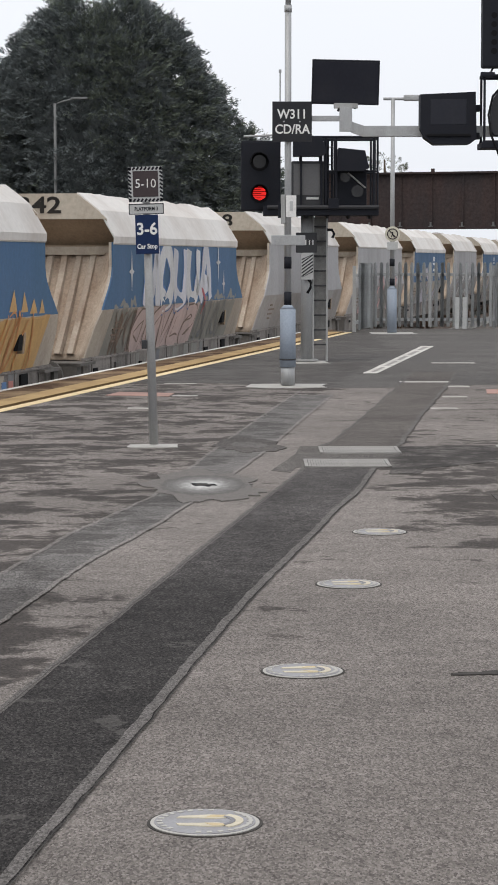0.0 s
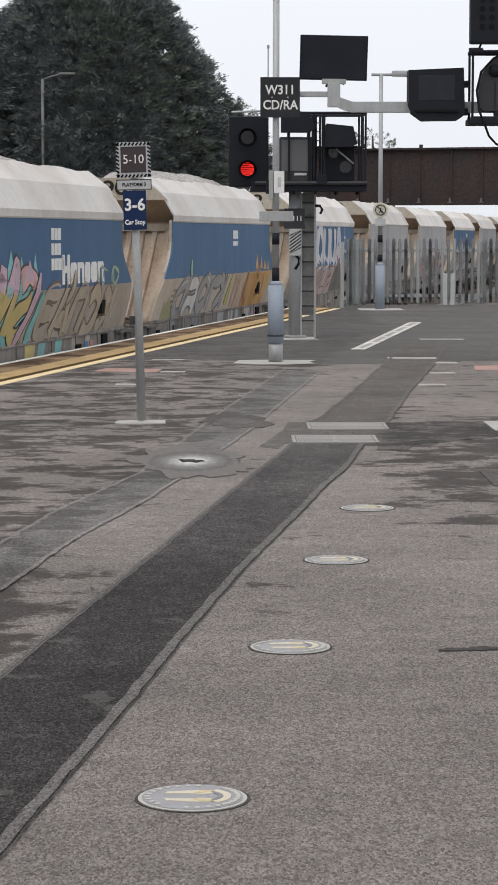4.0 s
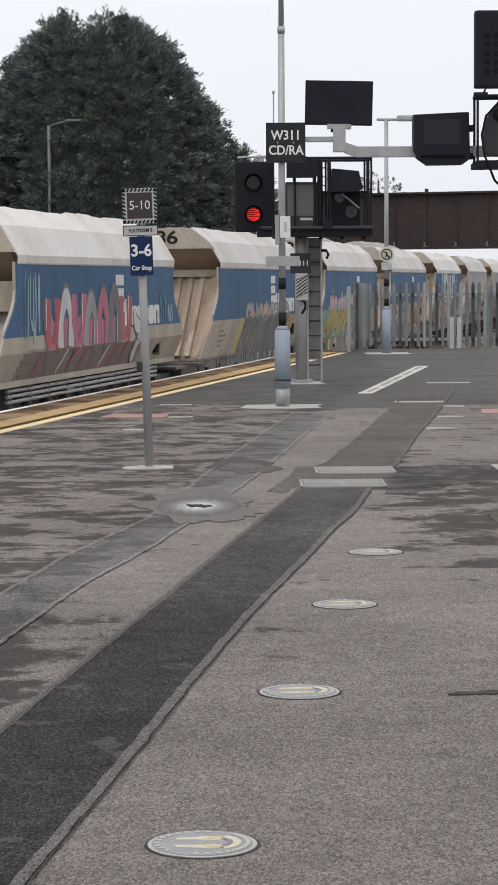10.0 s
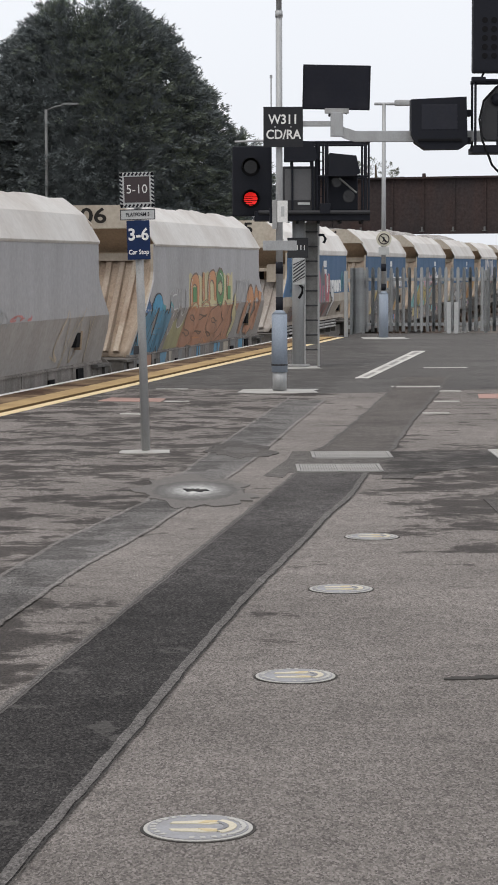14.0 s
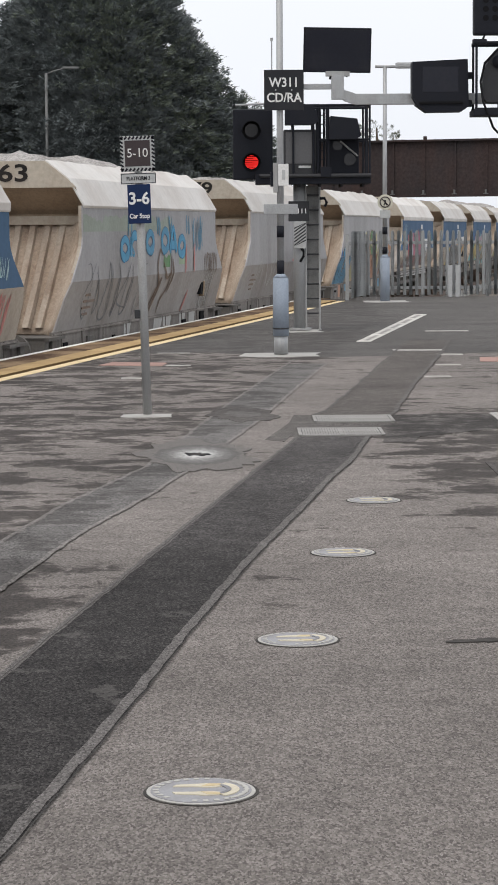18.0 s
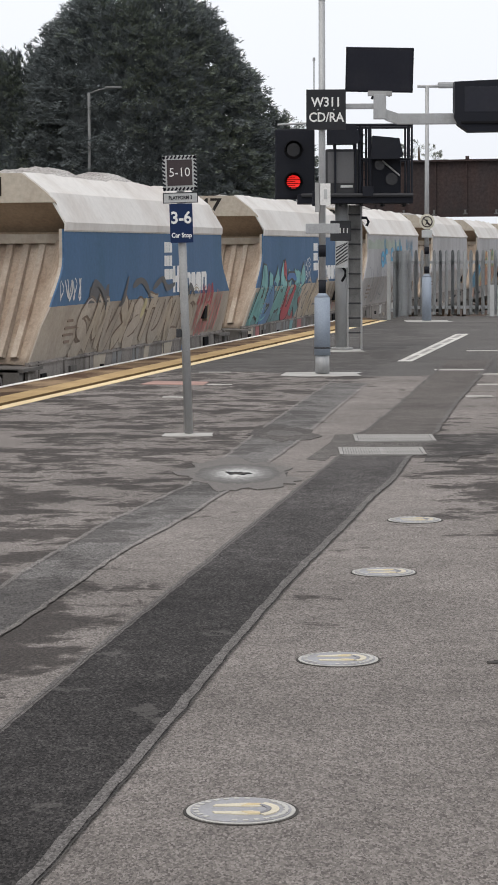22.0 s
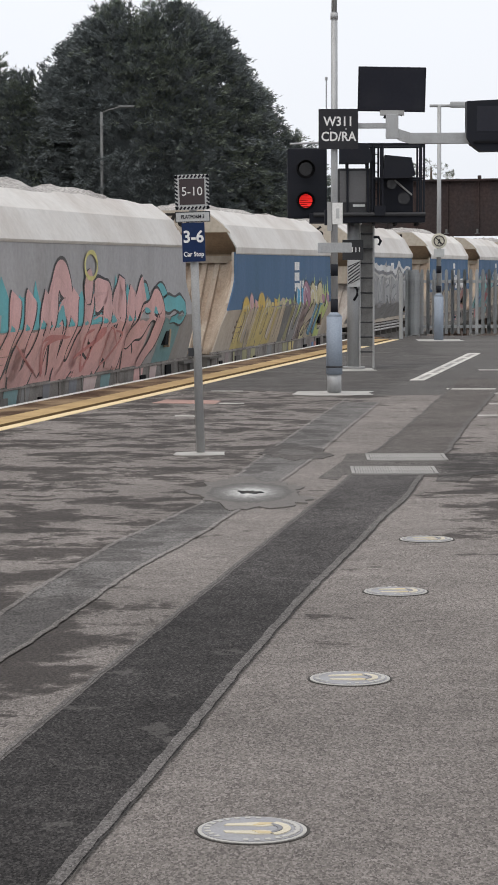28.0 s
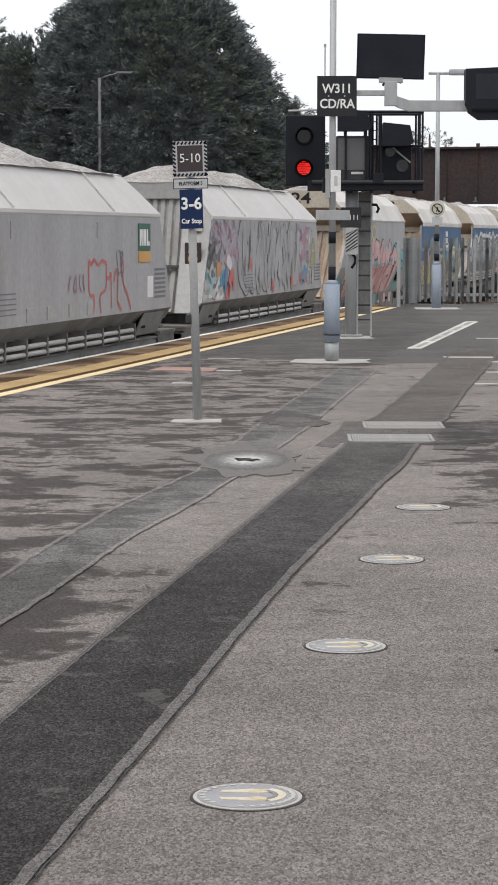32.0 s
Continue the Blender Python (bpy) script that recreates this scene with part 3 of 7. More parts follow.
left_side = wobble([(-1.45, 3.0), (-1.09, 5.8), (-0.92, 7.08), (-0.84, 7.70), (-0.74, 8.51), (-0.56, 9.8), (-0.34, 11.43), (-0.01, 13.85), (0.26, 15.79), (0.36, 16.50), (0.42, 17.0)], 3, 0.004, 0.1)
right_side = wobble([(-0.95, 3.0), (-0.57, 5.68), (-0.52, 6.09), (-0.43, 6.80), (-0.325, 7.61), (-0.215, 8.57), (-0.06, 9.79), (0.08, 10.86), (0.37, 12.79), (0.55, 14.08), (0.75, 15.3), (0.89, 16.49), (0.95, 17.0)], 4, 0.004, 0.1)
ys = [3 + i * 0.2 for i in range(71)]
bm = bridge_rows(bmesh.new(), [[(a, y, 0.004), (b, y, 0.004)] for y, a, b in zip(ys, resample(left_side, ys), resample(right_side, ys))])
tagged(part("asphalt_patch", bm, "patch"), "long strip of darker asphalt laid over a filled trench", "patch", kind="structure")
far_l = wobble([(0.58, 18.9), (0.69, 19.3), (1.12, 22.42), (1.73, 27.32), (2.25, 31.5)], 5, 0.015)
far_r = wobble([(1.22, 18.9), (1.30, 19.3), (1.67, 22.42), (2.33, 27.32), (2.85, 31.5)], 6, 0.015)
ys = [18.9 + i * 0.3 for i in range(43)]
bm = bridge_rows(bmesh.new(), [[(a, y, 0.004), (b, y, 0.004)] for y, a, b in zip(ys, resample(far_l, ys), resample(far_r, ys))])
tagged(part("asphalt_patch", bm, "patch_far"), "strip of grey asphalt past the drain gratings", "patch", kind="structure")
bm = bmesh.new()
prism(bm, [(0.35, 17.0), (1.05, 17.0), (1.0, 16.5), (1.23, 16.5), (1.30, 16.93), (2.0, 17.6), (3.6, 17.7), (3.7, 18.95), (1.3, 18.95), (0.42, 18.95), (0.36, 18.14), (0.16, 16.75), (0.3, 16.6)], -0.03, 0.003)
tagged(part("asphalt_patch", bm, "patch_mid"), "dark damp cross trench around the gratings", "patch", kind="structure")
bm = bmesh.new()
bridge_rows(bm, [[(a, y, 0.0035), (b, y, 0.0035)] for y, a, b in zip(
    [7.4 + i * 0.4 for i in range(48)],
    resample(TRENCH[1], [7.4 + i * 0.4 for i in range(48)]),
    resample(TRENCH[0], [7.4 + i * 0.4 for i in range(48)]))])
tagged(part("asphalt_patch", bm, "patch_light"), "narrow strip of grey asphalt over an old trench", "patch", kind="structure")
bm = bmesh.new()
lower = [(-1.55, 29.6), (-1.2, 28.4), (-0.4, 28.75), (0.3, 27.75), (1.0, 27.5), (1.75, 27.7), (1.9, 28.6), (2.6, 28.25), (4.0, 28.4), (7.0, 29.5), (12, 31)]
rows = []
for i, (x, y) in enumerate(lower):
    far_x = 2.46 + i * 1.3
    rows.append([(x + (far_x - x) * k / 6, y + (51.5 - y) * k / 6, 0.002) for k in range(7)])
bridge_rows(bm, rows)
tagged(part("asphalt_patch", bm, "far_asphalt"), "newer plain dark grey asphalt at the platform end", "patch", kind="structure")
bm = bmesh.new()
for n, line in enumerate((left_side, right_side, far_l, far_r)):
    band(bm, [(x + (-0.026 if n % 2 else -0.012), y) for x, y in line], 0.04 if n % 2 else 0.034, 0.006, n)
tagged(part("joint_band", bm, "joint_pale"), "gritty pale joint along the patched asphalt", "joint", kind="structure")
bm = bmesh.new()
for n, line in enumerate(TRENCH):
    band(bm, wobble(line, 8 - n, 0.007, 0.1), 0.03, 0.0056, 20 + n)
tagged(part("joint_band", bm, "trench_edge"), "worn pale edge of the old trench", "joint", kind="structure")
bm = bmesh.new()
for n, line in enumerate((left_side, right_side, far_l, far_r)):
    band(bm, [(x + (0.003 if n % 2 else -0.006), y) for x, y in line], 0.0045, 0.007, n + 9)
for n, line in enumerate(TRENCH):
    band(bm, [(x + 0.012, y) for x, y in wobble(line, 8 - n, 0.007, 0.1)], 0.0011, 0.0065, 4 + n)
tagged(part("tar_joint", bm, "tar"), "thin dark tar joints in the asphalt", "joint", kind="structure")


# ---- things on the platform ----
def floor_sticker(x, y):
    """A round floor sign with two footprints."""
    t = thing("floor_sticker", pose(x, y, 0.0005, 0, 0, 0), "round pale floor sticker with yellow footprints, stuck on asphalt", "floor sticker", "row of floor stickers")

    def disc(r0, r1, z, seg=48):
        bm = bmesh.new()
        bmesh.ops.create_circle(bm, cap_ends=True, radius=r1, segments=seg)
        bmesh.ops.translate(bm, verts=bm.verts[:], vec=(0, 0, z))
        ring = bm.edges[:]
        q = bmesh.ops.extrude_edge_only(bm, edges=ring)
        for v in [e for e in q["geom"] if isinstance(e, bmesh.types.BMVert)]:
            v.co.z = 0.0
        return bm
    part("dark_rim", disc(0, 0.158, 0.002), "tar", t, "dark dirty rim")
    part("white_ring", disc(0, 0.149, 0.004), "sticker_white", t)
    part("grey_ring", disc(0, 0.138, 0.006), "sticker_grey", t)
    bar = None
    for k in range(26):
        a = k / 26 * 2 * math.pi
        if k % 13 in (4, 5):
            continue
        if bar is None:
            bar = part("text_bar", boxed(-0.007, 0.007, -0.008, 0.008, -0.001, 0.0006), "sticker_white", t)
            b = bar
        else:
            b = new("text_bar", bar.data)
            b.parent = t
        b.matrix_local = pose(0.124 * math.cos(a), 0.124 * math.sin(a), 0.0075, 0, 0, math.degrees(a) + 90)
    def arc(r0, r1, a0, a1, cx):
        n = 14
        ang = [radians(a0 + (a1 - a0) * i / n) for i in range(n + 1)]
        return [(cx + r1 * math.cos(a), r1 * math.sin(a)) for a in ang] + [(cx + r0 * math.cos(a), r0 * math.sin(a)) for a in reversed(ang)]
    for side in (-1, 1):
        sole = [(-0.078, side * 0.03), (-0.07, side * 0.05), (-0.03, side * 0.056), (0.01, side * 0.066), (0.05, side * 0.062), (0.058, side * 0.034), (0.03, side * 0.022), (-0.02, side * 0.03)]
        part("footprint", prism(bmesh.new(), sole, 0.006, 0.0085), "sticker_yellow", t)
        part("toe_mark", prism(bmesh.new(), [(0.0, side * 0.03), (0.05, side * 0.04), (0.055, side * 0.058), (0.02, side * 0.06)], 0.0085, 0.0095), "sticker_amber", t)
    part("arrow_arc", prism(bmesh.new(), arc(0.05, 0.062, -65, 65, 0.02), 0.006, 0.0092), "sticker_grey_dark", t)
    part("arrow_arc", prism(bmesh.new(), arc(0.064, 0.085, -58, 58, 0.02), 0.006, 0.0086), "sticker_yellow", t)
    part("arrow_arc", prism(bmesh.new(), arc(0.12, 0.13, -50, 50, 0.0), 0.006, 0.0086), "sticker_white", t)
    return t


M["sticker_white"] = paint("sticker_white", (0.44, 0.43, 0.405), 0.7, (0.3, 0.28, 0.26), 0.5, 9.0, bump=0)
M["sticker_grey"] = paint("sticker_grey", (0.29, 0.29, 0.305), 0.7, (0.22, 0.21, 0.2), 0.5, 9.0, bump=0)
M["sticker_amber"] = paint("sticker_amber", (0.54, 0.43, 0.25), 0.7, (0.4, 0.36, 0.28), 0.4, 9.0, bump=0)
M["sticker_grey_dark"] = paint("sticker_grey_dark", (0.21, 0.21, 0.225), 0.7, (0.16, 0.15, 0.15), 0.5, 9.0, bump=0)
M["sticker_yellow"] = paint("sticker_yellow", (0.56, 0.51, 0.40), 0.7, (0.4, 0.36, 0.28), 0.4, 9.0, bump=0)
first = floor_sticker(-0.12, 6.2)
for x, y in ((0.20, 8.53), (0.47, 10.85), (0.735, 12.95)):
    copy_thing(first, pose(x, y, 0.0005, 0, 0, 4))


def drain_grating(x, y, w, d):
    t = thing("drain_grating", pose(x, y, 0), "pale ribbed metal drain grating set in asphalt", "drain grating", "pair of drain gratings")
    bm = bmesh.new()
    for a in ((-w / 2, w / 2, -d / 2, -d / 2 + 0.03), (-w / 2, w / 2, d / 2 - 0.03, d / 2), (-w / 2, -w / 2 + 0.025, -d / 2, d / 2), (w / 2 - 0.025, w / 2, -d / 2, d / 2), (-0.018, 0.018, -d / 2, d / 2)):
        box(bm, *a, 0.0, 0.012)
    part("grating_frame", bm, "grate_grey", t)
    part("sump", boxed(-w / 2 + 0.02, w / 2 - 0.02, -d / 2 + 0.02, d / 2 - 0.02, -0.05, 0.0045), "dark_grey", t, "dark gaps")
    bar = None
    n = 30
    for i in range(n):
        cx = -w / 2 + 0.03 + (w - 0.06) * (i + 0.5) / n
        if abs(cx) < 0.02:
            continue
        if bar is None:
            bar = mesh_of("bar", boxed(-0.0075, 0.0075, -d / 2 + 0.03, d / 2 - 0.03, 0.0, 0.011, m=None))
            bar.materials.append(M["grate_grey"])
        b = new("bar", bar)
        b.parent, b.location = t, (cx, 0, 0)
    return t


g1 = drain_grating(0.735, 17.33, 0.64, 0.62)
copy_thing(g1, pose(0.885, 18.53, 0, 0, 0, 0))
pl = thing("cover_plate", pose(2.5, 18.55, 0), "pale ribbed metal cover plate in the platform", "cover plate")
part("plate", boxed(-0.47, 0.47, -0.43, 0.43, -0.02, 0.012, 0.005), "concrete", pl)
bm = bmesh.new()
for i in range(14):
    box(bm, -0.44 + i * 0.066, -0.41 + i * 0.066, -0.4, 0.4, 0.012, 0.016)
part("plate_ribs", bm, "concrete", pl)
pl = thing("stop_marker", pose(1.9, 14.57, 0), "grey floor marker plate with pale writing bars", "floor marker")
part("backing", boxed(-0.32, 0.4, -0.45, 0.45, -0.02, 0.006), "patch_mid", pl)
bm = bmesh.new()
for i in range(3):
    box(bm, -0.2, -0.14, -0.3 + i * 0.2, -0.18 + i * 0.2, 0.006, 0.009)
    box(bm, -0.1 + i * 0.12, -0.02 + i * 0.12, -0.3, 0.25, 0.006, 0.009)
part("text_bars", bm, "white_line", pl)

# salt-rimmed hole
hole = thing("broken_drain", pose(-0.31, 15.62, 0), "small dark broken drain hole with white salty stain around", "drain")


def blotch(rx, ry, z, seed, n=40, j=0.25):
    rnd = random.Random(seed)
    ph = [rnd.uniform(0, 6.28) for _ in range(4)]
    o = []
    for k in range(n):
        a = 2 * math.pi * k / n
        r = 1 + j * (0.5 * math.sin(2 * a + ph[0]) + 0.3 * math.sin(5 * a + ph[1]) + 0.25 * math.sin(9 * a + ph[2])) + rnd.uniform(-j, j) * 0.3
        o.append((rx * r * math.cos(a), ry * r * math.sin(a)))
    return prism(bmesh.new(), o, -0.01, z)


def salt_material():
    """Damp asphalt, with white salt thickest round the middle."""
    m, nt, bsdf = nodes_of("salty_stain")
    v = stretched(nt, 1 / 0.42, 1 / 1.0, 1)
    ln = nt.nodes.new("ShaderNodeVectorMath")
    ln.operation = "LENGTH"
    link(nt, v, ln.inputs[0])
    n1 = noise_node(nt, 11, 8, 0.75, stretched(nt, 2, 0.8, 1))
    k = maths(nt, "ADD", ln.outputs["Value"], maths(nt, "MULTIPLY", n1.outputs["Fac"], 0.6))
    salt = ramp_node(nt, k, ((0.40, 0.95), (0.56, 0.5), (0.74, 0.16), (0.98, 0.0)))
    fine = noise_node(nt, 150, 3, 0.7, stretched(nt, 1, 0.42, 1))
    grit = ramp_node(nt, fine.outputs["Fac"], ((0.3, (0.05, 0.047, 0.046)), (0.55, (0.106, 0.099, 0.095)), (0.8, (0.18, 0.168, 0.16))))
    chalky = ramp_node(nt, fine.outputs["Fac"], ((0.35, (0.40, 0.40, 0.39)), (0.55, (0.64, 0.64, 0.62))))
    dry = ramp_node(nt, fine.outputs["Fac"], ((0.3, (0.085, 0.08, 0.076)), (0.55, (0.165, 0.153, 0.144)), (0.8, (0.26, 0.24, 0.228))))
    rim = ramp_node(nt, k, ((0.95, 0.0), (1.3, 1.0)))
    ground_c = blend(nt, rim.outputs["Color"], grit.outputs["Color"], dry.outputs["Color"])
    link(nt, blend(nt, salt.outputs["Color"], ground_c, chalky.outputs["Color"]), bsdf.inputs["Base Color"])
    bsdf.inputs["Roughness"].default_value = 0.85
    bsdf.inputs["Specular IOR Level"].default_value = 0.15
    bumped(nt, bsdf, fine.outputs["Fac"], 0.4, 0.005)
    return m


M["salt"] = salt_material()
part("salt_stain", blotch(0.40, 0.98, 0.0085, 5, 60, 0.3), "salt", hole, "white salty stain")
part("hole", blotch(0.07, 0.13, 0.0098, 7, j=0.5), "black_matt", hole, "dark hole")
part("hole_lip", blotch(0.05, 0.06, 0.0105, 8, j=0.5), "tar", hole)
st = thing("salt_mark", pose(0.0, 19.05, 0), "faint pale salty mark on the asphalt", "stain")
part("damp_ring", blotch(0.27, 0.75, 0.0068, 12), "patch_mid", st, "dark damp margin")
part("salt_stain", blotch(0.15, 0.3, 0.0078, 11), "joint_pale", st)

# white and pink painted marks
bm = bmesh.new()
prism(bm, [(1.53, 31.13), (1.60, 31.13), (3.10, 40.87), (3.03, 40.87)], -0.01, 0.005)
prism(bm, [(1.66, 31.13), (1.72, 31.13), (3.26, 40.87), (3.19, 40.87)], -0.01, 0.005)
for k in range(6):
    a = k / 5
    x, y = 1.535 + 1.5 * a, 31.13 + 9.5 * a
    prism(bm, [(x, y), (x + 0.19, y), (x + 0.22, y + 0.35), (x + 0.03, y + 0.35)], -0.01, 0.0052)
prism(bm, [(1.6, 31.13), (1.66, 31.13), (3.19, 40.87), (3.1, 40.87)], -0.01, 0.0046, mat=1)
tagged(part("painted_arrow_line", bm, ["white_line", "worn_white"]), "white double painted line across the platform", "line", kind="structure")
marks = (((1.89, 28.97), 0.62, 0.5), ((2.36, 27.95), 0.3, 0.35), ((2.71, 34.3), 0.64, 0.4), ((2.16, 25.85), 0.28, 0.28), ((1.87, 23.8), 0.28, 0.3), ((-1.25, 23.8), 0.3, 0.3), ((-0.86, 26.0), 0.28, 0.25), ((-1.05, 28.6), 0.4, 0.2))
for (x, y), w, d in marks:
    bm = boxed(x, x + w, y - d * 0.32, y + d * 0.32, -0.01, 0.005)
    tagged(part("painted_mark", bm, "worn_mark"), "worn white painted mark on the asphalt", "mark", "white painted marks", "structure")
for o in ([(-1.62, 26.1), (-0.9, 25.9), (-0.86, 26.5), (-1.5, 26.75)], [(2.72, 26.4), (3.4, 26.4), (3.4, 27.3), (2.8, 27.3)]):
    bm = prism(bmesh.new(), o, -0.01, 0.0055)
    tagged(part("pink_mark", bm, "pink"), "faded pink painted patch on the asphalt", "mark", "pink painted marks", "structure")
bm = blotch(0.115, 0.035, 0.005, 31, j=0.7)
bmesh.ops.translate(bm, verts=bm.verts[:], vec=(0.885, 8.485, 0))
tagged(part("asphalt_scar", bm, "tar"), "short dark crack in the asphalt", "crack", kind="structure")


def base_slab(x, y, w, d, name="concrete_footing"):
    rnd = random.Random(int(y * 10))
    o = [(-w / 2, -d * 0.3), (-w * 0.3, -d / 2), (w * 0.2, -d * 0.45), (w / 2, -d * 0.4), (w * 0.46, d * 0.1), (w / 2, d * 0.45), (0, d / 2), (-w * 0.46, d * 0.4)]
    bm = prism(bmesh.new(), [(a + rnd.uniform(-0.05, 0.05) * w, b + rnd.uniform(-0.05, 0.05) * d) for a, b in o], -0.05, 0.005)
    t = part(name, bm, "concrete")
    t.matrix_world = pose(x, y, 0)
    return tagged(t, "pale concrete footing slab set in the platform", "footing", "post footings")


base_slab(-0.79, 18.97, 0.42, 0.36)
base_slab(0.45, 28.05, 0.95, 0.95)
base_slab(0.87, 34.6, 0.62, 1.0)
base_slab(3.01, 48.2, 0.95, 1.3)

# ---- the stop sign post ----
sp = thing("stop_sign_post", pose(-0.785, 19.05, 0.012, 0, -1.6, 0), "grey galvanised post with train stop signs on a platform", "sign post")
part("post", rod(bmesh.new(), (0, 0, 0), (0.0, 0, 2.26), 0.036, 0.032, 16), "galv_dull", sp, smooth=True)
part("lock_box", boxed(-0.075, -0.03, -0.03, 0.03, 0.79, 0.86, 0.008), "dark_grey", sp)
plate = part("speed_plate", boxed(-0.139, 0.139, -0.055, -0.04, 1.988, 2.275, 0.004), "grey_plate", sp)
bm = bmesh.new()
for side in range(4):
    for k in range(9):
        c = -0.126 + k * 0.0315
        q = pose(0, -0.0575, 2.1315, 0, side * 90, 0) @ pose(c, 0, 0.1285, 0, 38, 0)
        box(bm, -0.0075, 0.0075, -0.0012, 0.0012, -0.0145, 0.0145, m=q)
part("hazard_border", bm, "black", plate, "black and white hazard edge")
part("inner_panel", boxed(-0.103, 0.103, -0.0595, -0.054, 2.03, 2.24, 0.002), "brown_sign", plate, "dark panel")
part("lettering", moved(lettering("5-10", 0.102, 0.168, bold=0.0), pose(0, -0.061, 2.135)), "white", plate, "white numbers 5-10")
plate = part("platform_plate", boxed(-0.143, 0.143, -0.055, -0.042, 1.888, 1.975, 0.003), "grey_plate", sp)
bm = bmesh.new()
for a in ((-0.143, 0.143, 1.888, 1.895), (-0.143, 0.143, 1.968, 1.975), (-0.143, -0.136, 1.888, 1.975), (0.136, 0.143, 1.888, 1.975)):
    box(bm, a[0], a[1], -0.0575, -0.0545, a[2], a[3])
part("plate_border", bm, "dark_grey", plate)
part("lettering", moved(lettering("PLATFORM 3", 0.042, 0.19), pose(0, -0.0565, 1.931)), "black", plate, "dark words PLATFORM 3")
plate = part("car_stop_plate", boxed(-0.094, 0.094, -0.055, -0.042, 1.565, 1.884, 0.003), "navy", sp)
part("lettering", moved(lettering("3-6", 0.136, 0.165, bold=0.024), pose(0, -0.0565, 1.765)), "white", plate, "white numbers 3-6")
part("lettering", moved(lettering("Car Stop", 0.053, 0.165, bold=0.024), pose(0, -0.0565, 1.625)), "white", plate, "white words Car Stop")
for z in (1.7, 2.15):
    part("clamp", rod(bmesh.new(), (0, 0, z), (0, 0, z + 0.03), 0.042, seg=14), "galv", sp, smooth=True)

# ---- the lamp post with the signal number and the monitors ----
lp = thing("lamp_post", pose(0.47, 28.1, 0.012), "tall pale steel lamp post with blue-grey base and black bands", "lamp post")
part("base_drum", rod(bmesh.new(), (0, 0, 0), (0, 0, 0.24), 0.085, 0.085, 20), "galv", lp, smooth=True)
part("base_sleeve", rod(bmesh.new(), (0, 0, 0.22), (0, 0, 0.92), 0.098, 0.094, 24), "bluegrey", lp, "blue-grey sleeve", smooth=True)
part("sleeve_cap", rod(bmesh.new(), (0, 0, 0.92), (0, 0, 0.97), 0.094, 0.045, 24), "bluegrey", lp, smooth=True)
part("band", rod(bmesh.new(), (0, 0, 0.3), (0, 0, 0.32), 0.101, seg=20), "dark_grey", lp, smooth=True)
part("shaft", rod(bmesh.new(), (0, 0, 0.9), (0, 0, 4.55), 0.043, 0.040, 18), "galv", lp, smooth=True)
part("upper_shaft", rod(bmesh.new(), (0, 0, 4.5), (0, 0, 6.9), 0.034, 0.028, 18), "galv", lp, smooth=True)
part("shaft_collar", rod(bmesh.new(), (0, 0, 4.48), (0, 0, 4.56), 0.046, seg=18), "galv", lp, smooth=True)
for a, b in ((0.95, 1.13), (1.41, 1.55)):
    part("black_band", rod(bmesh.new(), (0, 0, a), (0, 0, b), 0.0455, seg=18), "black", lp, smooth=True)
head = part("lamp_head", boxed(-0.1, 0.9, -0.09, 0.09, 6.9, 7.0, 0.03), "galv", lp)
part("diffuser", boxed(0.2, 0.86, -0.07, 0.07, 6.88, 6.9), "white", head)
part("cross_arm", boxed(-0.2, 0.21, -0.05, -0.01, 1.69, 1.81, 0.006), "galv", lp, "grey flat bracket")
tag = part("small_notice", boxed(-0.025, 0.1, -0.062, -0.052, 2.03, 2.29, 0.003), "white", lp, "small white notice")
part("notice_bar", boxed(0.02, 0.06, -0.066, -0.061, 2.1, 2.22), "grey_plate", tag)
part("bracket", boxed(-0.085, -0.03, -0.05, 0.05, 1.95, 2.3, 0.006), "galv_dull", lp)
part("bracket", boxed(-0.12, -0.05, -0.03, 0.05, 2.02, 2.2, 0.01), "black", lp)
sg = part("signal_number_sign", boxed(-0.19, 0.285, -0.085, -0.07, 2.93, 3.41, 0.004), "w_sign", lp, "charcoal sign with white letters")
part("lettering", moved(lettering("W311", 0.155, 0.335), pose(0.05, -0.0865, 3.255)), "white", sg)
part("lettering", moved(lettering("CD/RA", 0.155, 0.42), pose(0.05, -0.0865, 3.075)), "white", sg)
for x in (-0.05, 0.14):
    part("sign_bolt", rod(bmesh.new(), (x, -0.088, 3.17), (x, -0.08, 3.17), 0.01, seg=8), "galv", sg)
part("aerial", rod(bmesh.new(), (-0.095, 0.05, 3.3), (-0.095, 0.05, 3.78), 0.008, seg=8), "galv", lp)
part("aerial_tip", rod(bmesh.new(), (-0.095, 0.05, 3.76), (-0.095, 0.05, 3.8), 0.016, seg=8), "galv", lp)
part("arm", boxed(0.0, 0.66, -0.02, 0.05, 3.18, 3.245, 0.008), "galv", lp)

mg = thing("monitor_gantry", pose(0.47, 28.1, 0), "grey steel arm carrying black platform monitors and signal backs", "monitor arm")
part("hub_plate", boxed(0.62, 0.77, -0.06, 0.06, 3.07, 3.36, 0.008), "galv", mg)
bm = bmesh.new()
prism(bm, [(0.7, 3.24), (0.78, 3.18), (0.93, 3.13), (0.93, 3.0), (0.78, 3.05), (0.7, 3.1)], -0.046, 0.046, axis="y")
part("elbow", bm, "galv", mg)
part("beam", boxed(0.9, 4.2, -0.05, 0.05, 3.005, 3.135, 0.008), "galv", mg)
part("beam_drop", boxed(4.1, 4.2, -0.05, 0.05, 0.0, 3.1, 0.01), "galv", mg)
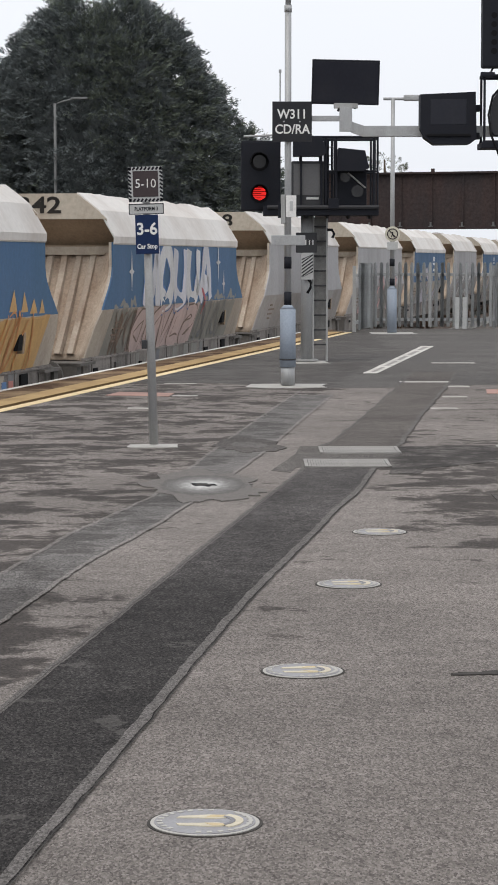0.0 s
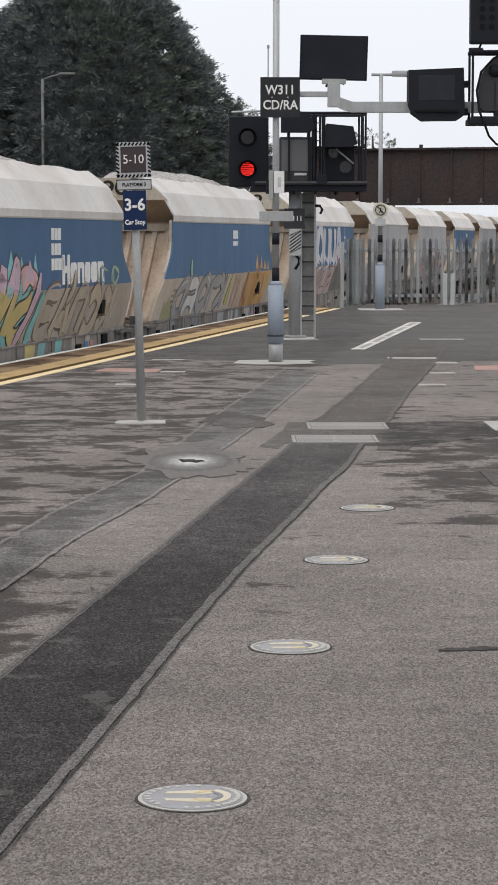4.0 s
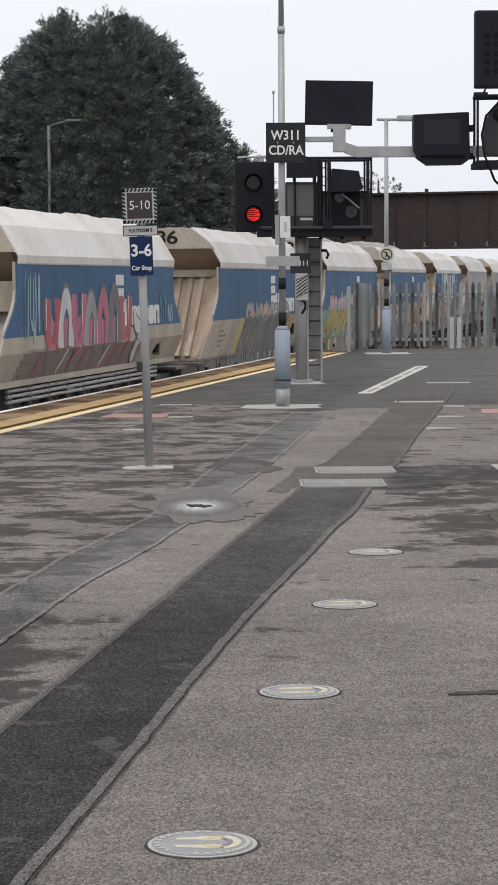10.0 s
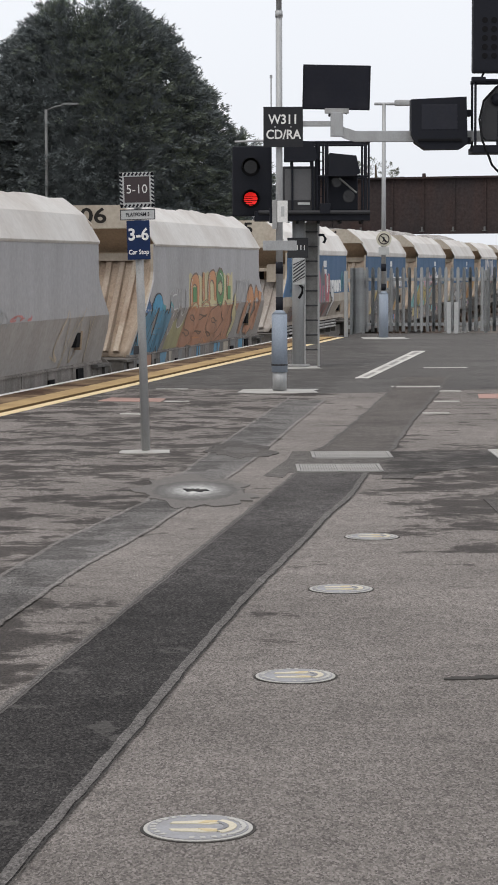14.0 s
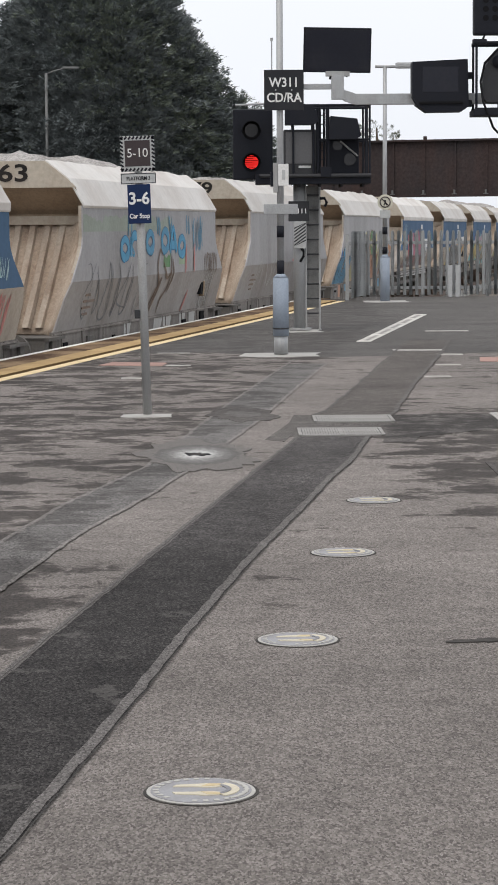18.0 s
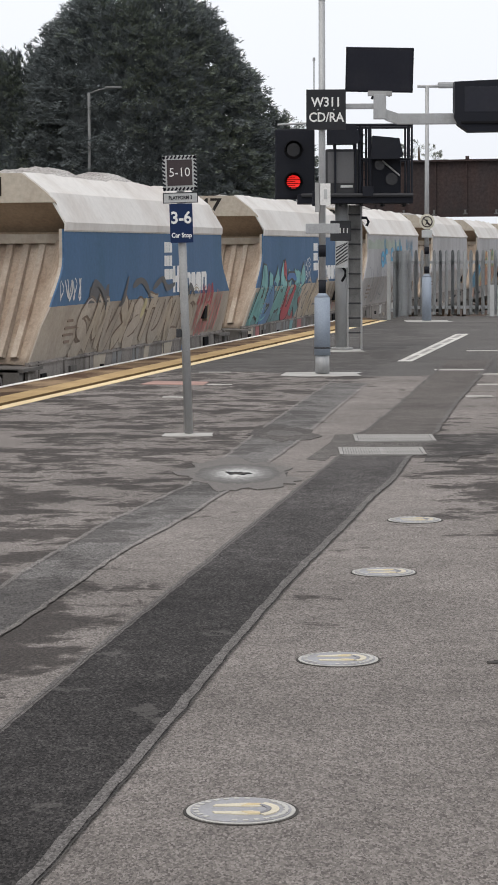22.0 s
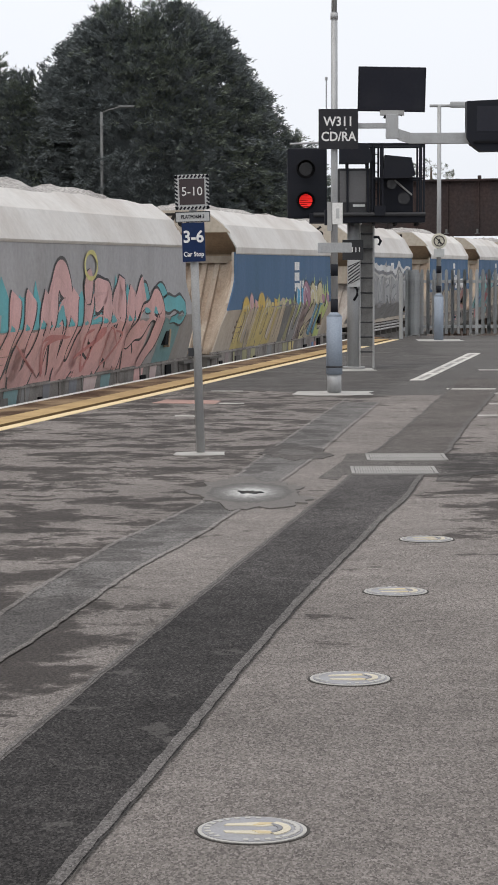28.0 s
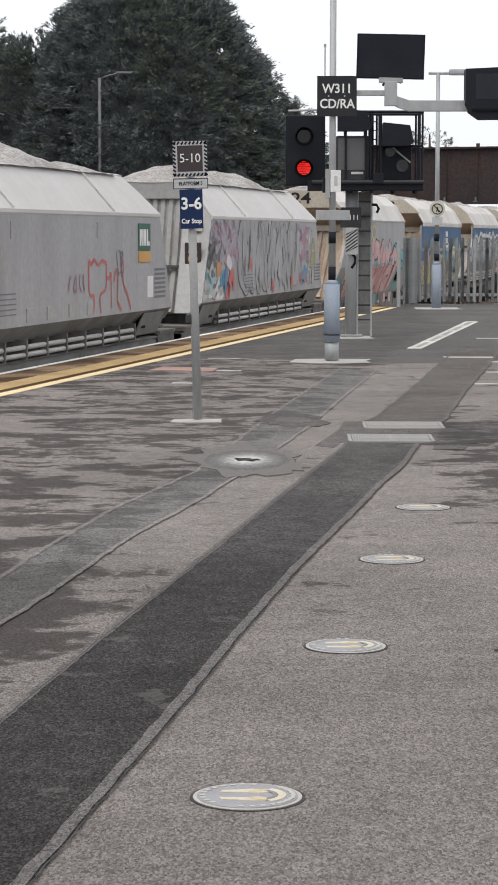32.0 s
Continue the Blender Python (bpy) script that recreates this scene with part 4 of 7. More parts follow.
mon = part("upper_monitor", boxed(-0.405, 0.405, -0.04, 0.05, -0.265, 0.265, 0.008, m=pose(0.69, -0.03, 3.655, 8, 1.2, 0)), "black", mg, "large black monitor panel")
part("screen_glass", boxed(-0.385, 0.385, -0.046, -0.038, -0.245, 0.245, 0.002, m=pose(0.69, -0.03, 3.655, 8, 1.2, 0)), "screen", mon)
part("monitor_bracket", boxed(0.55, 0.84, -0.04, 0.04, 3.345, 3.41, 0.01), "galv_dull", mg)
part("monitor_clip", rod(bmesh.new(), (0.6, 0, 3.31), (0.64, 0, 3.41), 0.014, seg=8), "dark_grey", mg)
part("monitor_clip", rod(bmesh.new(), (0.8, 0, 3.34), (0.84, 0, 3.41), 0.014, seg=8), "dark_grey", mg)
bm = bmesh.new()
prism(bm, [(1.58, 3.5), (2.24, 3.53), (2.255, 2.97), (2.17, 2.91), (1.75, 2.905), (1.63, 2.99), (1.58, 3.08)], -0.2, 0.12, axis="y")
hood = part("monitor_hood", bm, "black", mg, "black hooded monitor")
part("screen_glass", boxed(1.70, 2.13, -0.203, -0.195, 3.14, 3.44, 0.004), "screen", hood)
part("hood_sill", boxed(1.66, 2.18, -0.225, -0.18, 3.0, 3.03, 0.005), "black_matt", hood)
for z in (3.35, 3.02):
    part("hinge", boxed(2.25, 2.30, -0.12, -0.02, z - 0.05, z + 0.03, 0.008), "black", mg)
# the backs of the signals for the other line
sb = thing("signal_back", pose(2.8, 27.85, 2.85), "black signal heads seen from behind in a steel frame", "signal")
for z in (0.08, 0.86):
    bm = bmesh.new()
    rod(bm, (-0.02, -0.1, z), (1.5, -0.1, z), 0.016, seg=8)
    rod(bm, (-0.02, 0.3, z), (1.5, 0.3, z), 0.022, seg=8)
    part("cage_rail", bm, "black", sb)
for x in (0.0, 1.45):
    for y in (-0.1, 0.3):
        part("cage_post", rod(bmesh.new(), (x, y, 0.0), (x, y, 0.87), 0.015, seg=8), "black", sb)
part("deck", boxed(-0.04, 1.55, -0.2, 0.35, 0.0, 0.07, 0.01), "black", sb)
part("clamp", boxed(-0.05, 0.12, -0.15, -0.06, 0.84, 0.9, 0.02), "black", sb)
bm = bmesh.new()
o = [(0.09, 0.21), (0.14, 0.16), (0.95, 0.16), (1.0, 0.22), (1.0, 0.35), (0.6, 0.53), (0.42, 0.77), (0.33, 0.82), (0.23, 0.77), (0.12, 0.6), (0.09, 0.48)]
prism(bm, o, -0.02, 0.14, axis="y")
bk = part("back_casing", bm, "dark_grey", sb, "rounded grey back casing")
part("gland", rod(bmesh.new(), (0.27, -0.05, 0.64), (0.27, 0.0, 0.64), 0.075, seg=20), "black", bk, smooth=True)
part("gland", rod(bmesh.new(), (0.58, -0.05, 0.41), (0.58, 0.0, 0.41), 0.08, seg=20), "black", bk, smooth=True)
part("seam", boxed(0.27, 0.28, -0.026, -0.018, 0.2, 0.5), "black", bk)
for x in (0.27, 0.5, 0.75):
    part("foot", boxed(x, x + 0.12, -0.1, 0.1, 0.06, 0.17, 0.008), "black", sb)
up = part("upper_signal_back", boxed(-0.03, 0.95, -0.08, 0.12, 0.955, 1.87, 0.03), "black", sb, "black backboard with rows of holes")
bm = bmesh.new()
for cx in (0.11, 0.22, 0.4, 0.5, 0.68):
    for k in range(5):
        rod(bm, (cx, -0.086, 1.15 + k * 0.105), (cx, -0.078, 1.15 + k * 0.105), 0.036, seg=12)
part("vent_holes", bm, "black_matt", up)
part("grey_cover", prism(bmesh.new(), [(0.3, 1.85), (0.93, 1.85), (0.93, 1.5), (0.7, 1.56), (0.45, 1.7)], -0.09, -0.078, axis="y"), "dark_grey", up)
bm = bmesh.new()
bent(bm, [(0.47, 0.0, 1.02), (0.47, -0.03, 0.93), (0.42, -0.06, 0.87), (0.25, -0.08, 0.78), (0.1, -0.09, 0.62), (0.05, -0.09, 0.4), (0.07, -0.21, 0.15), (0.14, -0.22, -0.02), (0.2, -0.1, -0.14), (0.3, 0, -0.23), (0.45, 0, -0.28), (0.65, 0, -0.3), (0.8, 0, -0.35), (0.9, 0, -0.45)], 0.014)
bent(bm, [(0.56, 0, -0.05), (0.66, 0, -0.2), (0.8, 0, -0.3)], 0.013)
bent(bm, [(0.18, 0.0, 1.03), (0.12, 0, 0.98), (0.08, 0, 0.9)], 0.012)
part("cable", bm, "black_matt", sb)
part("neck", boxed(0.7, 0.8, -0.02, 0.1, 0.82, 0.98, 0.01), "black", sb)

# ---- the colour light signal on its post ----
sig = thing("railway_signal", pose(0.87, 34.75, 0.012), "two-aspect railway signal showing red, on a grey post with ladder", "railway signal")
part("post", rod(bmesh.new(), (0, 0, 0), (0, 0, 2.3), 0.095, 0.095, 24), "galv", sig, smooth=True)
part("post_base", rod(bmesh.new(), (0, 0, 0), (0, 0, 0.03), 0.17, seg=24), "galv_dull", sig)
deck = part("deck", boxed(-0.66, 1.05, -0.35, 0.45, 2.17, 2.31, 0.012), "black", sig)
part("deck_pipe", rod(bmesh.new(), (-0.6, -0.37, 2.29), (1.05, -0.37, 2.29), 0.03, seg=8), "dark_grey", sig)
part("deck_box", boxed(0.3, 0.46, -0.4, -0.3, 2.27, 2.42, 0.01), "black", sig)
for i in range(5):
    part("deck_joist", boxed(-0.36 + i * 0.32, -0.33 + i * 0.32, -0.36, 0.46, 2.13, 2.17), "black_matt", deck)
for y in (-0.33, 0.43):
    part("handrail", rod(bmesh.new(), (-0.42, y, 3.32), (1.04, y, 3.32), 0.02, seg=8), "black", sig)
    part("handrail", rod(bmesh.new(), (0.26, y, 2.82), (1.04, y, 2.82), 0.016, seg=8), "black", sig)
    for x in (-0.1, 0.2, 0.27, 0.42, 0.97, 1.03):
        part("handrail_post", rod(bmesh.new(), (x, y, 2.2), (x, y, 3.33), 0.016, seg=8), "black", sig)
part("handrail", rod(bmesh.new(), (1.03, -0.33, 3.32), (1.03, 0.43, 3.32), 0.02, seg=8), "black", sig)
part("handrail", rod(bmesh.new(), (-0.95, -0.33, 3.33), (-0.2, -0.33, 3.36), 0.016, seg=8), "galv", sig)
hd = part("signal_head", boxed(-0.99, -0.40, -0.12, 0.02, 2.24, 3.28, 0.03), "black", sig, "black backboard")
for z, k in ((2.97, "lens"), (2.50, "red_lamp")):
    ln = part("lens", rod(bmesh.new(), (-0.715, -0.135, z), (-0.715, -0.12, z), 0.098 if k == "lens" else 0.1, seg=28), k, hd, "lit red lens" if k == "red_lamp" else "unlit dark lens")
    bm = bmesh.new()
    rows = []
    for yy, rr in ((-0.12, 0.135), (-0.42, 0.12)):
        rows.append([(-0.715 + rr * math.cos(a), yy, z + rr * math.sin(a)) for a in [radians(-10 + 200 * i / 20) for i in range(21)]])
    bridge_rows(bm, rows)
    q = bmesh.ops.solidify(bm, geom=bm.faces[:], thickness=0.008)
    part("hood", bm, "black_matt", hd)
    ring = bmesh.new()
    rod(ring, (-0.715, -0.13, z), (-0.715, -0.118, z), 0.14, seg=28)
    part("bezel", ring, "black_matt", hd)
bm = bmesh.new()
for k in range(-3, 4):
    w = math.sqrt(max(0.0, 0.1 ** 2 - (k * 0.028) ** 2))
    a, b = (-w, w) if k % 2 else (-w, w * 0.3)
    box(bm, -0.715 + a, -0.715 + b, -0.144, -0.136, 2.5 + k * 0.028 - 0.0055, 2.5 + k * 0.028 + 0.0055)
part("lens_louvre", bm, "black_matt", hd)
box2 = part("indicator_box", boxed(-0.24, 0.24, -0.3, 0.1, 2.31, 2.97, 0.02), "dark_grey", sig, "grey indicator box")
part("indicator_face", boxed(-0.21, 0.18, -0.306, -0.298, 2.47, 2.93, 0.004), "indicator_grey", box2)
bm = bmesh.new()
prism(bm, [(-0.22, 3.04), (0.2, 3.04), (0.28, 3.09), (0.2, 3.32), (-0.22, 3.38)], -0.42, -0.05, axis="y")
part("indicator_hood", bm, "black", box2)
part("indicator_label", boxed(-0.02, 0.16, -0.31, -0.302, 2.405, 2.44), "grey_plate", box2)
rt = part("side_signal", boxed(0.42, 0.88, -0.15, 0.1, 2.32, 2.85, 0.02), "black", sig, "black side signal")
bm = bmesh.new()
prism(bm, [(0.42, 2.82), (0.82, 2.82), (0.9, 2.87), (0.84, 3.12), (0.45, 3.16)], -0.45, 0.05, axis="y")
part("side_hood", bm, "black", rt)
part("lens", rod(bmesh.new(), (0.74, -0.175, 2.53), (0.74, -0.15, 2.53), 0.09, seg=24), "lens", rt)
part("lens", rod(bmesh.new(), (0.56, -0.175, 2.74), (0.56, -0.15, 2.74), 0.075, seg=24), "lens", rt)
part("strut", rod(bmesh.new(), (0.6, -0.17, 2.8), (0.86, -0.17, 2.58), 0.014, seg=8), "galv_dull", rt)
bm = bmesh.new()
for x in (0.3, 0.36):
    rod(bm, (x, -0.2, 2.25), (x, -0.2, 3.3), 0.016, seg=8)
for k in range(7):
    rod(bm, (0.3, -0.2, 2.4 + k * 0.13), (0.36, -0.2, 2.4 + k * 0.13), 0.008, seg=6)
part("cable_rack", bm, "black", sig)
np_ = part("number_plate_box", boxed(-0.17, 0.14, -0.14, -0.09, 1.62, 1.92, 0.01), "dark_grey", sig, "dark identification plate")
part("lettering", moved(lettering("111", 0.1, 0.12), pose(0.03, -0.143, 1.77)), "white", np_)
ph = part("telephone_plate", boxed(-0.09, 0.09, -0.16, -0.10, 1.22, 1.62, 0.01), "grey_plate", sig, "pale plate with diagonal stripes")
bm = bmesh.new()
for k in range(7):
    box(bm, -0.11, 0.11, -0.164, -0.159, -0.012, 0.012, m=Matrix.Translation((0, 0, 1.28 + k * 0.05)) @ pose(0, 0, 0, 0, -35, 0))
for v in bm.verts:
    v.co.x = max(-0.088, min(0.088, v.co.x))
    v.co.z = max(1.25, min(1.6, v.co.z))
part("stripes", bm, "dark_grey", ph)
part("hook", bent(bmesh.new(), [(0.02, -0.1, 1.22), (0.05, -0.16, 1.18), (0.05, -0.16, 1.1), (0.0, -0.14, 1.02)], 0.02), "black_matt", sig)
ladder = part("ladder_frame", boxed(0.1, 0.285, 0.0, 0.03, 0.33, 2.15), "ladder_grey", sig, "grey ladder guard sheet")
bm = bmesh.new()
for x in (0.09, 0.295):
    rod(bm, (x, -0.05, 0.0), (x, -0.05, 2.15), 0.016, seg=8)
part("stile", bm, "galv_dull", sig)
for k in range(9):
    part("rung", rod(bmesh.new(), (0.09, -0.05, 0.25 + k * 0.22), (0.295, -0.05, 0.25 + k * 0.22), 0.012, seg=6), "dark_grey", ladder)
part("hasp", bent(bmesh.new(), [(0.3, -0.06, 1.96), (0.37, -0.08, 1.96), (0.4, -0.08, 1.9), (0.37, -0.08, 1.84)], 0.022), "black", sig)

# ---- the far lamp post ----
fl = thing("lamp_post", pose(2.985, 48.4, 0.012), "slim grey lamp post with small round lamp and a notice", "lamp post")
part("base_sleeve", rod(bmesh.new(), (0, 0, 0), (0, 0, 0.9), 0.1, 0.1, 20), "bluegrey", fl, "blue-grey sleeve", smooth=True)
part("sleeve_cap", rod(bmesh.new(), (0, 0, 0.9), (0, 0, 0.96), 0.1, 0.05, 20), "bluegrey", fl, smooth=True)
part("shaft", rod(bmesh.new(), (0, 0, 0.9), (0, 0, 4.85), 0.05, 0.04, 16), "galv", fl, smooth=True)
for a, b in ((0.98, 1.12), (1.38, 1.53)):
    part("black_band", rod(bmesh.new(), (0, 0, a), (0, 0, b), 0.053, seg=16), "black", fl, smooth=True)
part("lamp_arm", rod(bmesh.new(), (-0.2, 0, 4.84), (0.62, 0, 4.84), 0.03, seg=10), "galv", fl)
part("lamp_head", boxed(0.22, 0.6, -0.1, 0.1, 4.8, 4.92, 0.04, m=pose(0, 0, 0, 0, 0, 0)), "galv", fl)
nt_ = part("no_walking_sign", rod(bmesh.new(), (0, -0.066, 2.05), (0, -0.08, 2.05), 0.16, seg=28), "notice_cream", fl, "round cream no-walking notice")
part("notice_plate", boxed(-0.11, 0.11, -0.08, -0.07, 1.72, 1.88, 0.004), "grey_plate", nt_)
bm = bmesh.new()
bent(bm, [(0.105 * math.cos(radians(a)), -0.084, 2.05 + 0.105 * math.sin(radians(a))) for a in range(0, 361, 15)], 0.012, 6)
rod(bm, (-0.075, -0.084, 2.125), (0.075, -0.084, 1.975), 0.01, seg=6)
part("prohibition_ring", bm, "brown_sign", nt_)
bm = bmesh.new()
rod(bm, (0.0, -0.083, 2.04), (0.0, -0.083, 2.09), 0.016, seg=6)
rod(bm, (0.0, -0.083, 2.04), (0.04, -0.083, 1.98), 0.01, seg=6)
rod(bm, (0.0, -0.083, 2.04), (-0.03, -0.083, 1.98), 0.01, seg=6)
part("symbol_bars", bm, "black", nt_)

# ---- palisade fence across the platform end ----
PALE = None


def pale_mesh(h):
    bm = bmesh.new()
    w, k = 0.038, 0.012
    o = [(-w, k), (-w * 0.35, -k), (w * 0.35, -k), (w, k)]
    rows = [[(x, y, z) for x, y in o] for z in (0.04, h - 0.09)]
    rows.append([(-w * 0.75, k, h - 0.02), (-w * 0.3, -k, h), (w * 0.3, -k, h), (w * 0.75, k, h - 0.02)])
    bridge_rows(bm, rows)
    bmesh.ops.solidify(bm, geom=bm.faces[:], thickness=0.005)
    return mesh_of("pale", bm)


def palisade(a, b, h, label, pitch=0.136, skip=()):
    global PALE
    a, b = Vector((*a, 0)), Vector((*b, 0))
    d = b - a
    t = thing("palisade_fence", Matrix.Translation(a) @ pose(0, 0, 0, 0, 0, math.degrees(math.atan2(d.y, d.x))), label, "fence", "palisade fence panels")
    n = d.length
    if PALE is None:
        PALE = pale_mesh(1.47)
        PALE.materials.append(M["galv_pale"])
    for z in (0.2, 1.2):
        part("fence_rail", boxed(0, n, 0.015, 0.06, z - 0.035, z + 0.035), "galv_pale", t)
    k = 0
    while k * 2.75 < n + 0.1:
        part("fence_post", boxed(k * 2.75 - 0.035, k * 2.75 + 0.035, 0.06, 0.13, 0, 1.4), "galv_pale", t)
        k += 1
    for i in range(int(n / pitch)):
        if i in skip:
            continue
        p = new("pale", PALE)
        p.parent, p.location = t, (0.07 + i * pitch, 0, 0)
    return t


M["galv_pale"] = paint("weathered_pale_steel", (0.36, 0.372, 0.375), 0.6, (0.25, 0.24, 0.22), 0.45, 4.0, metal=0.1, streak=4, rnd=0.08)
palisade((2.33, 49.2), (2.75, 51.6), 1.47, "pale galvanised palisade fence turning along the platform edge", pitch=0.2)
fence = palisade((2.74, 51.6), (9.9, 51.9), 1.47, "pale galvanised palisade fence across the platform end")
wp = thing("marker_posts", pose(4.68, 51.3, 0), "pair of small white marker boards by the fence", "marker board")
for x in (-0.07, 0.09):
    part("board", boxed(x - 0.045, x + 0.045, -0.02, 0.0, 0.0, 0.70, 0.004), "grey_plate", wp)
wp = thing("marker_board", pose(5.95, 51.3, 0), "small white marker board standing by the fence", "marker board")
part("board", boxed(-0.05, 0.05, -0.02, 0.0, 0.3, 0.82, 0.004), "white", wp)
part("stake", boxed(-0.02, 0.02, -0.015, 0.0, 0.0, 0.3), "galv_dull", wp)

# ---- bridge ----
br = thing("girder_bridge", pose(12, 125, -1.25, 0, 0, -22), "rusty dark brown plate girder bridge over the tracks", "bridge")
part("web", boxed(-9.0, 30, -0.02, 0.02, 4.55, 7.4), "rust", br)
part("top_flange", boxed(-9.0, 30, -0.25, 0.25, 7.4, 7.5), "rust", br)
part("bottom_flange", boxed(-9.0, 30, -0.3, 0.3, 4.42, 4.55), "rust", br)
for i in range(21):
    x = -7.5 + i * 1.75
    st_ = part("stiffener", boxed(x - 0.04, x + 0.04, -0.11, -0.02, 4.55, 7.4), "rust", br)
    bm = boxed(x - 0.12, x + 0.12, -0.34, -0.2, 4.55, 4.59)
    box(bm, x - 0.04, x + 0.04, -0.32, -0.2, 4.59, 4.8)
    part("bracket", bm, "lamp_grey", st_, "pale bracket on the flange")
part("deck", boxed(-9.0, 30, 0.02, 5.5, 4.7, 5.1), "rust", br)
part("far_girder", boxed(-9.0, 30, 5.2, 5.5, 4.55, 7.5), "rust", br)
part("abutment", boxed(-14, -8.2, -0.4, 6, 0, 4.42), "brick_dark", br, "dark brick abutment")
part("abutment", boxed(29.5, 38, -0.4, 6, 0, 4.5), "rust", br, "dark brick abutment")
part("rail_stub", boxed(-2.3, -2.15, -0.1, 0.1, 7.5, 7.68), "rust", br)

# ---- trees and street lamp behind the train ----
def conifer(name, m, label, rx, ry, height, count, seed, mats, base=0.04, lean=(0, 0), size=0.5):
    """A broad conifer: trunk, limbs, and a crown of feathery sprigs that point up and outwards."""
    rng = np.random.default_rng(seed)
    t = thing(name, m, label, "tree", "trees behind the train")
    bm = bmesh.new()
    rod(bm, (0, 0, 0), (0.1, 0, height * 0.5), 0.5, 0.25, 10)
    rod(bm, (0.1, 0, height * 0.5), (lean[0] * 0.7, lean[1], height * 0.93), 0.25, 0.05, 8)
    part("trunk", bm, "bark", t)
    bm = bmesh.new()
    for k in range(26):
        a = rng.uniform(0, 6.283)
        z0 = height * rng.uniform(0.08, 0.75)
        r = math.cos(z0 / height * 1.35) * 0.85
        rod(bm, (0.05, 0, z0), (rx * r * math.cos(a), ry * r * math.sin(a), z0 + height * 0.14), 0.12, 0.02, 6)
    part("limbs", bm, "bark", t)
    # drooping sprays over the dome, each a fan of fine sprigs
    per = 54
    nc = int(count / per)
    th = rng.uniform(0, 2 * np.pi, nc)
    zc = rng.uniform(base, 1.0, nc) ** 0.85
    rr = np.where(zc < 0.45, 0.93 + 0.07 * (zc / 0.45), np.clip(1 - (np.maximum(zc - 0.45, 0) / 0.56) ** 2.5, 0, 1) ** 0.46)
    shell = rng.uniform(0.8, 1.03, nc) * (1 + 0.06 * np.sin(3 * th + 4 * zc) + 0.05 * np.sin(7 * th - 9 * zc) + 0.03 * np.sin(13 * th + 21 * zc))
    cen = np.stack([rx * rr * shell * np.cos(th), ry * rr * shell * np.sin(th), height * (0.01 + 0.93 * zc * (0.97 + 0.05 * np.sin(5 * th)))], 1)
    cen[:, 0] += lean[0] * zc
    out = np.stack([np.cos(th) * (rr + 0.15), np.sin(th) * (rr + 0.15), 0.15 + 0.9 * zc ** 2], 1) + rng.normal(0, 0.3, (nc, 3))
    out /= np.linalg.norm(out, axis=1)[:, None]
    across = np.cross(out, rng.normal(0, 0.35, (nc, 3)) + np.array([0, 0, 1.0]))
    across /= np.linalg.norm(across, axis=1)[:, None]
    reach = size * rng.uniform(1.8, 4.0, nc)
    pale = np.sin(th * 2.3 + zc * 5 + seed) + rng.normal(0, 0.6, nc)
    ci = np.repeat(np.arange(nc), per)
    u = rng.uniform(0, 1, len(ci)) ** 0.75
    tips = (u * 0.9 + 0.45 * pale[ci] + rng.normal(0, 0.12, len(ci))) > 1.0
    for g in (0, 1):
        sel = np.where(tips == bool(g))[0]
        n = len(sel)
        cj, uj = ci[sel], u[sel]
        side_u = rng.uniform(-1, 1, n)
        fan = reach[cj] * 0.42 * (1.05 - uj)
        p = cen[cj] + out[cj] * (uj * reach[cj])[:, None] + across[cj] * (side_u * fan)[:, None] + rng.normal(0, 1, (n, 3)) * (reach[cj] * 0.07)[:, None]
        p[:, 2] -= 0.22 * reach[cj] * uj ** 2
        d = out[cj] + across[cj] * (side_u * 0.7)[:, None] + rng.normal(0, 0.22, (n, 3))
        d[:, 2] -= 0.25 * uj
        d /= np.linalg.norm(d, axis=1)[:, None]
        ln = size * rng.uniform(0.5, 1.0, n)
        turn = np.cross(d, rng.normal(0, 1, (n, 3)))
        turn /= np.linalg.norm(turn, axis=1)[:, None]
        V = np.zeros((n, 7, 3))
        w = ln * 0.085
        V[:, 0] = p
        V[:, 1] = p + d * (ln * 0.45)[:, None] + turn * w[:, None]
        V[:, 2] = p + d * ln[:, None]
        V[:, 3] = p + d * (ln * 0.45)[:, None] - turn * w[:, None]
        V[:, 4] = p + d * (ln * 0.15)[:, None]
        V[:, 5] = V[:, 4] + (d * 0.5 + turn * 0.35) * ln[:, None]
        V[:, 6] = V[:, 4] + d * (ln * 0.2)[:, None]
        base_i = (np.arange(n) * 7)[:, None]
        F = (base_i + np.array([0, 1, 2, 3])).tolist() + (base_i + np.array([4, 5, 6])).tolist()
        me = bpy.data.meshes.new("crown")
        me.from_pydata(V.reshape(-1, 3).tolist(), [], F)
        part("crown", me, mats[g], t)
    # dark inner mass of twigs
    bm = bmesh.new()
    bmesh.ops.create_icosphere(bm, subdivisions=4, radius=1.0)
    for v in bm.verts:
        zc = v.co.z * 0.5 + 0.5
        rr2 = (0.93 if zc < 0.45 else math.sqrt(max(0.0, 1 - ((zc - 0.45) / 0.56) ** 2))) * (0.8 if height > 15.5 else 0.74)
        a = math.atan2(v.co.y, v.co.x)
        k = noise.noise(v.co * 3.0) * 0.12 + 1
        flat = min(1.0, math.hypot(v.co.x, v.co.y) * 3)
        v.co = Vector((rx * rr2 * k * flat * math.cos(a) + lean[0] * zc, ry * rr2 * k * flat * math.sin(a), height * (0.01 + (0.86 if height > 15.5 else 0.8) * zc * k)))
    part("inner_foliage", bm, mats[0], t)
    return t


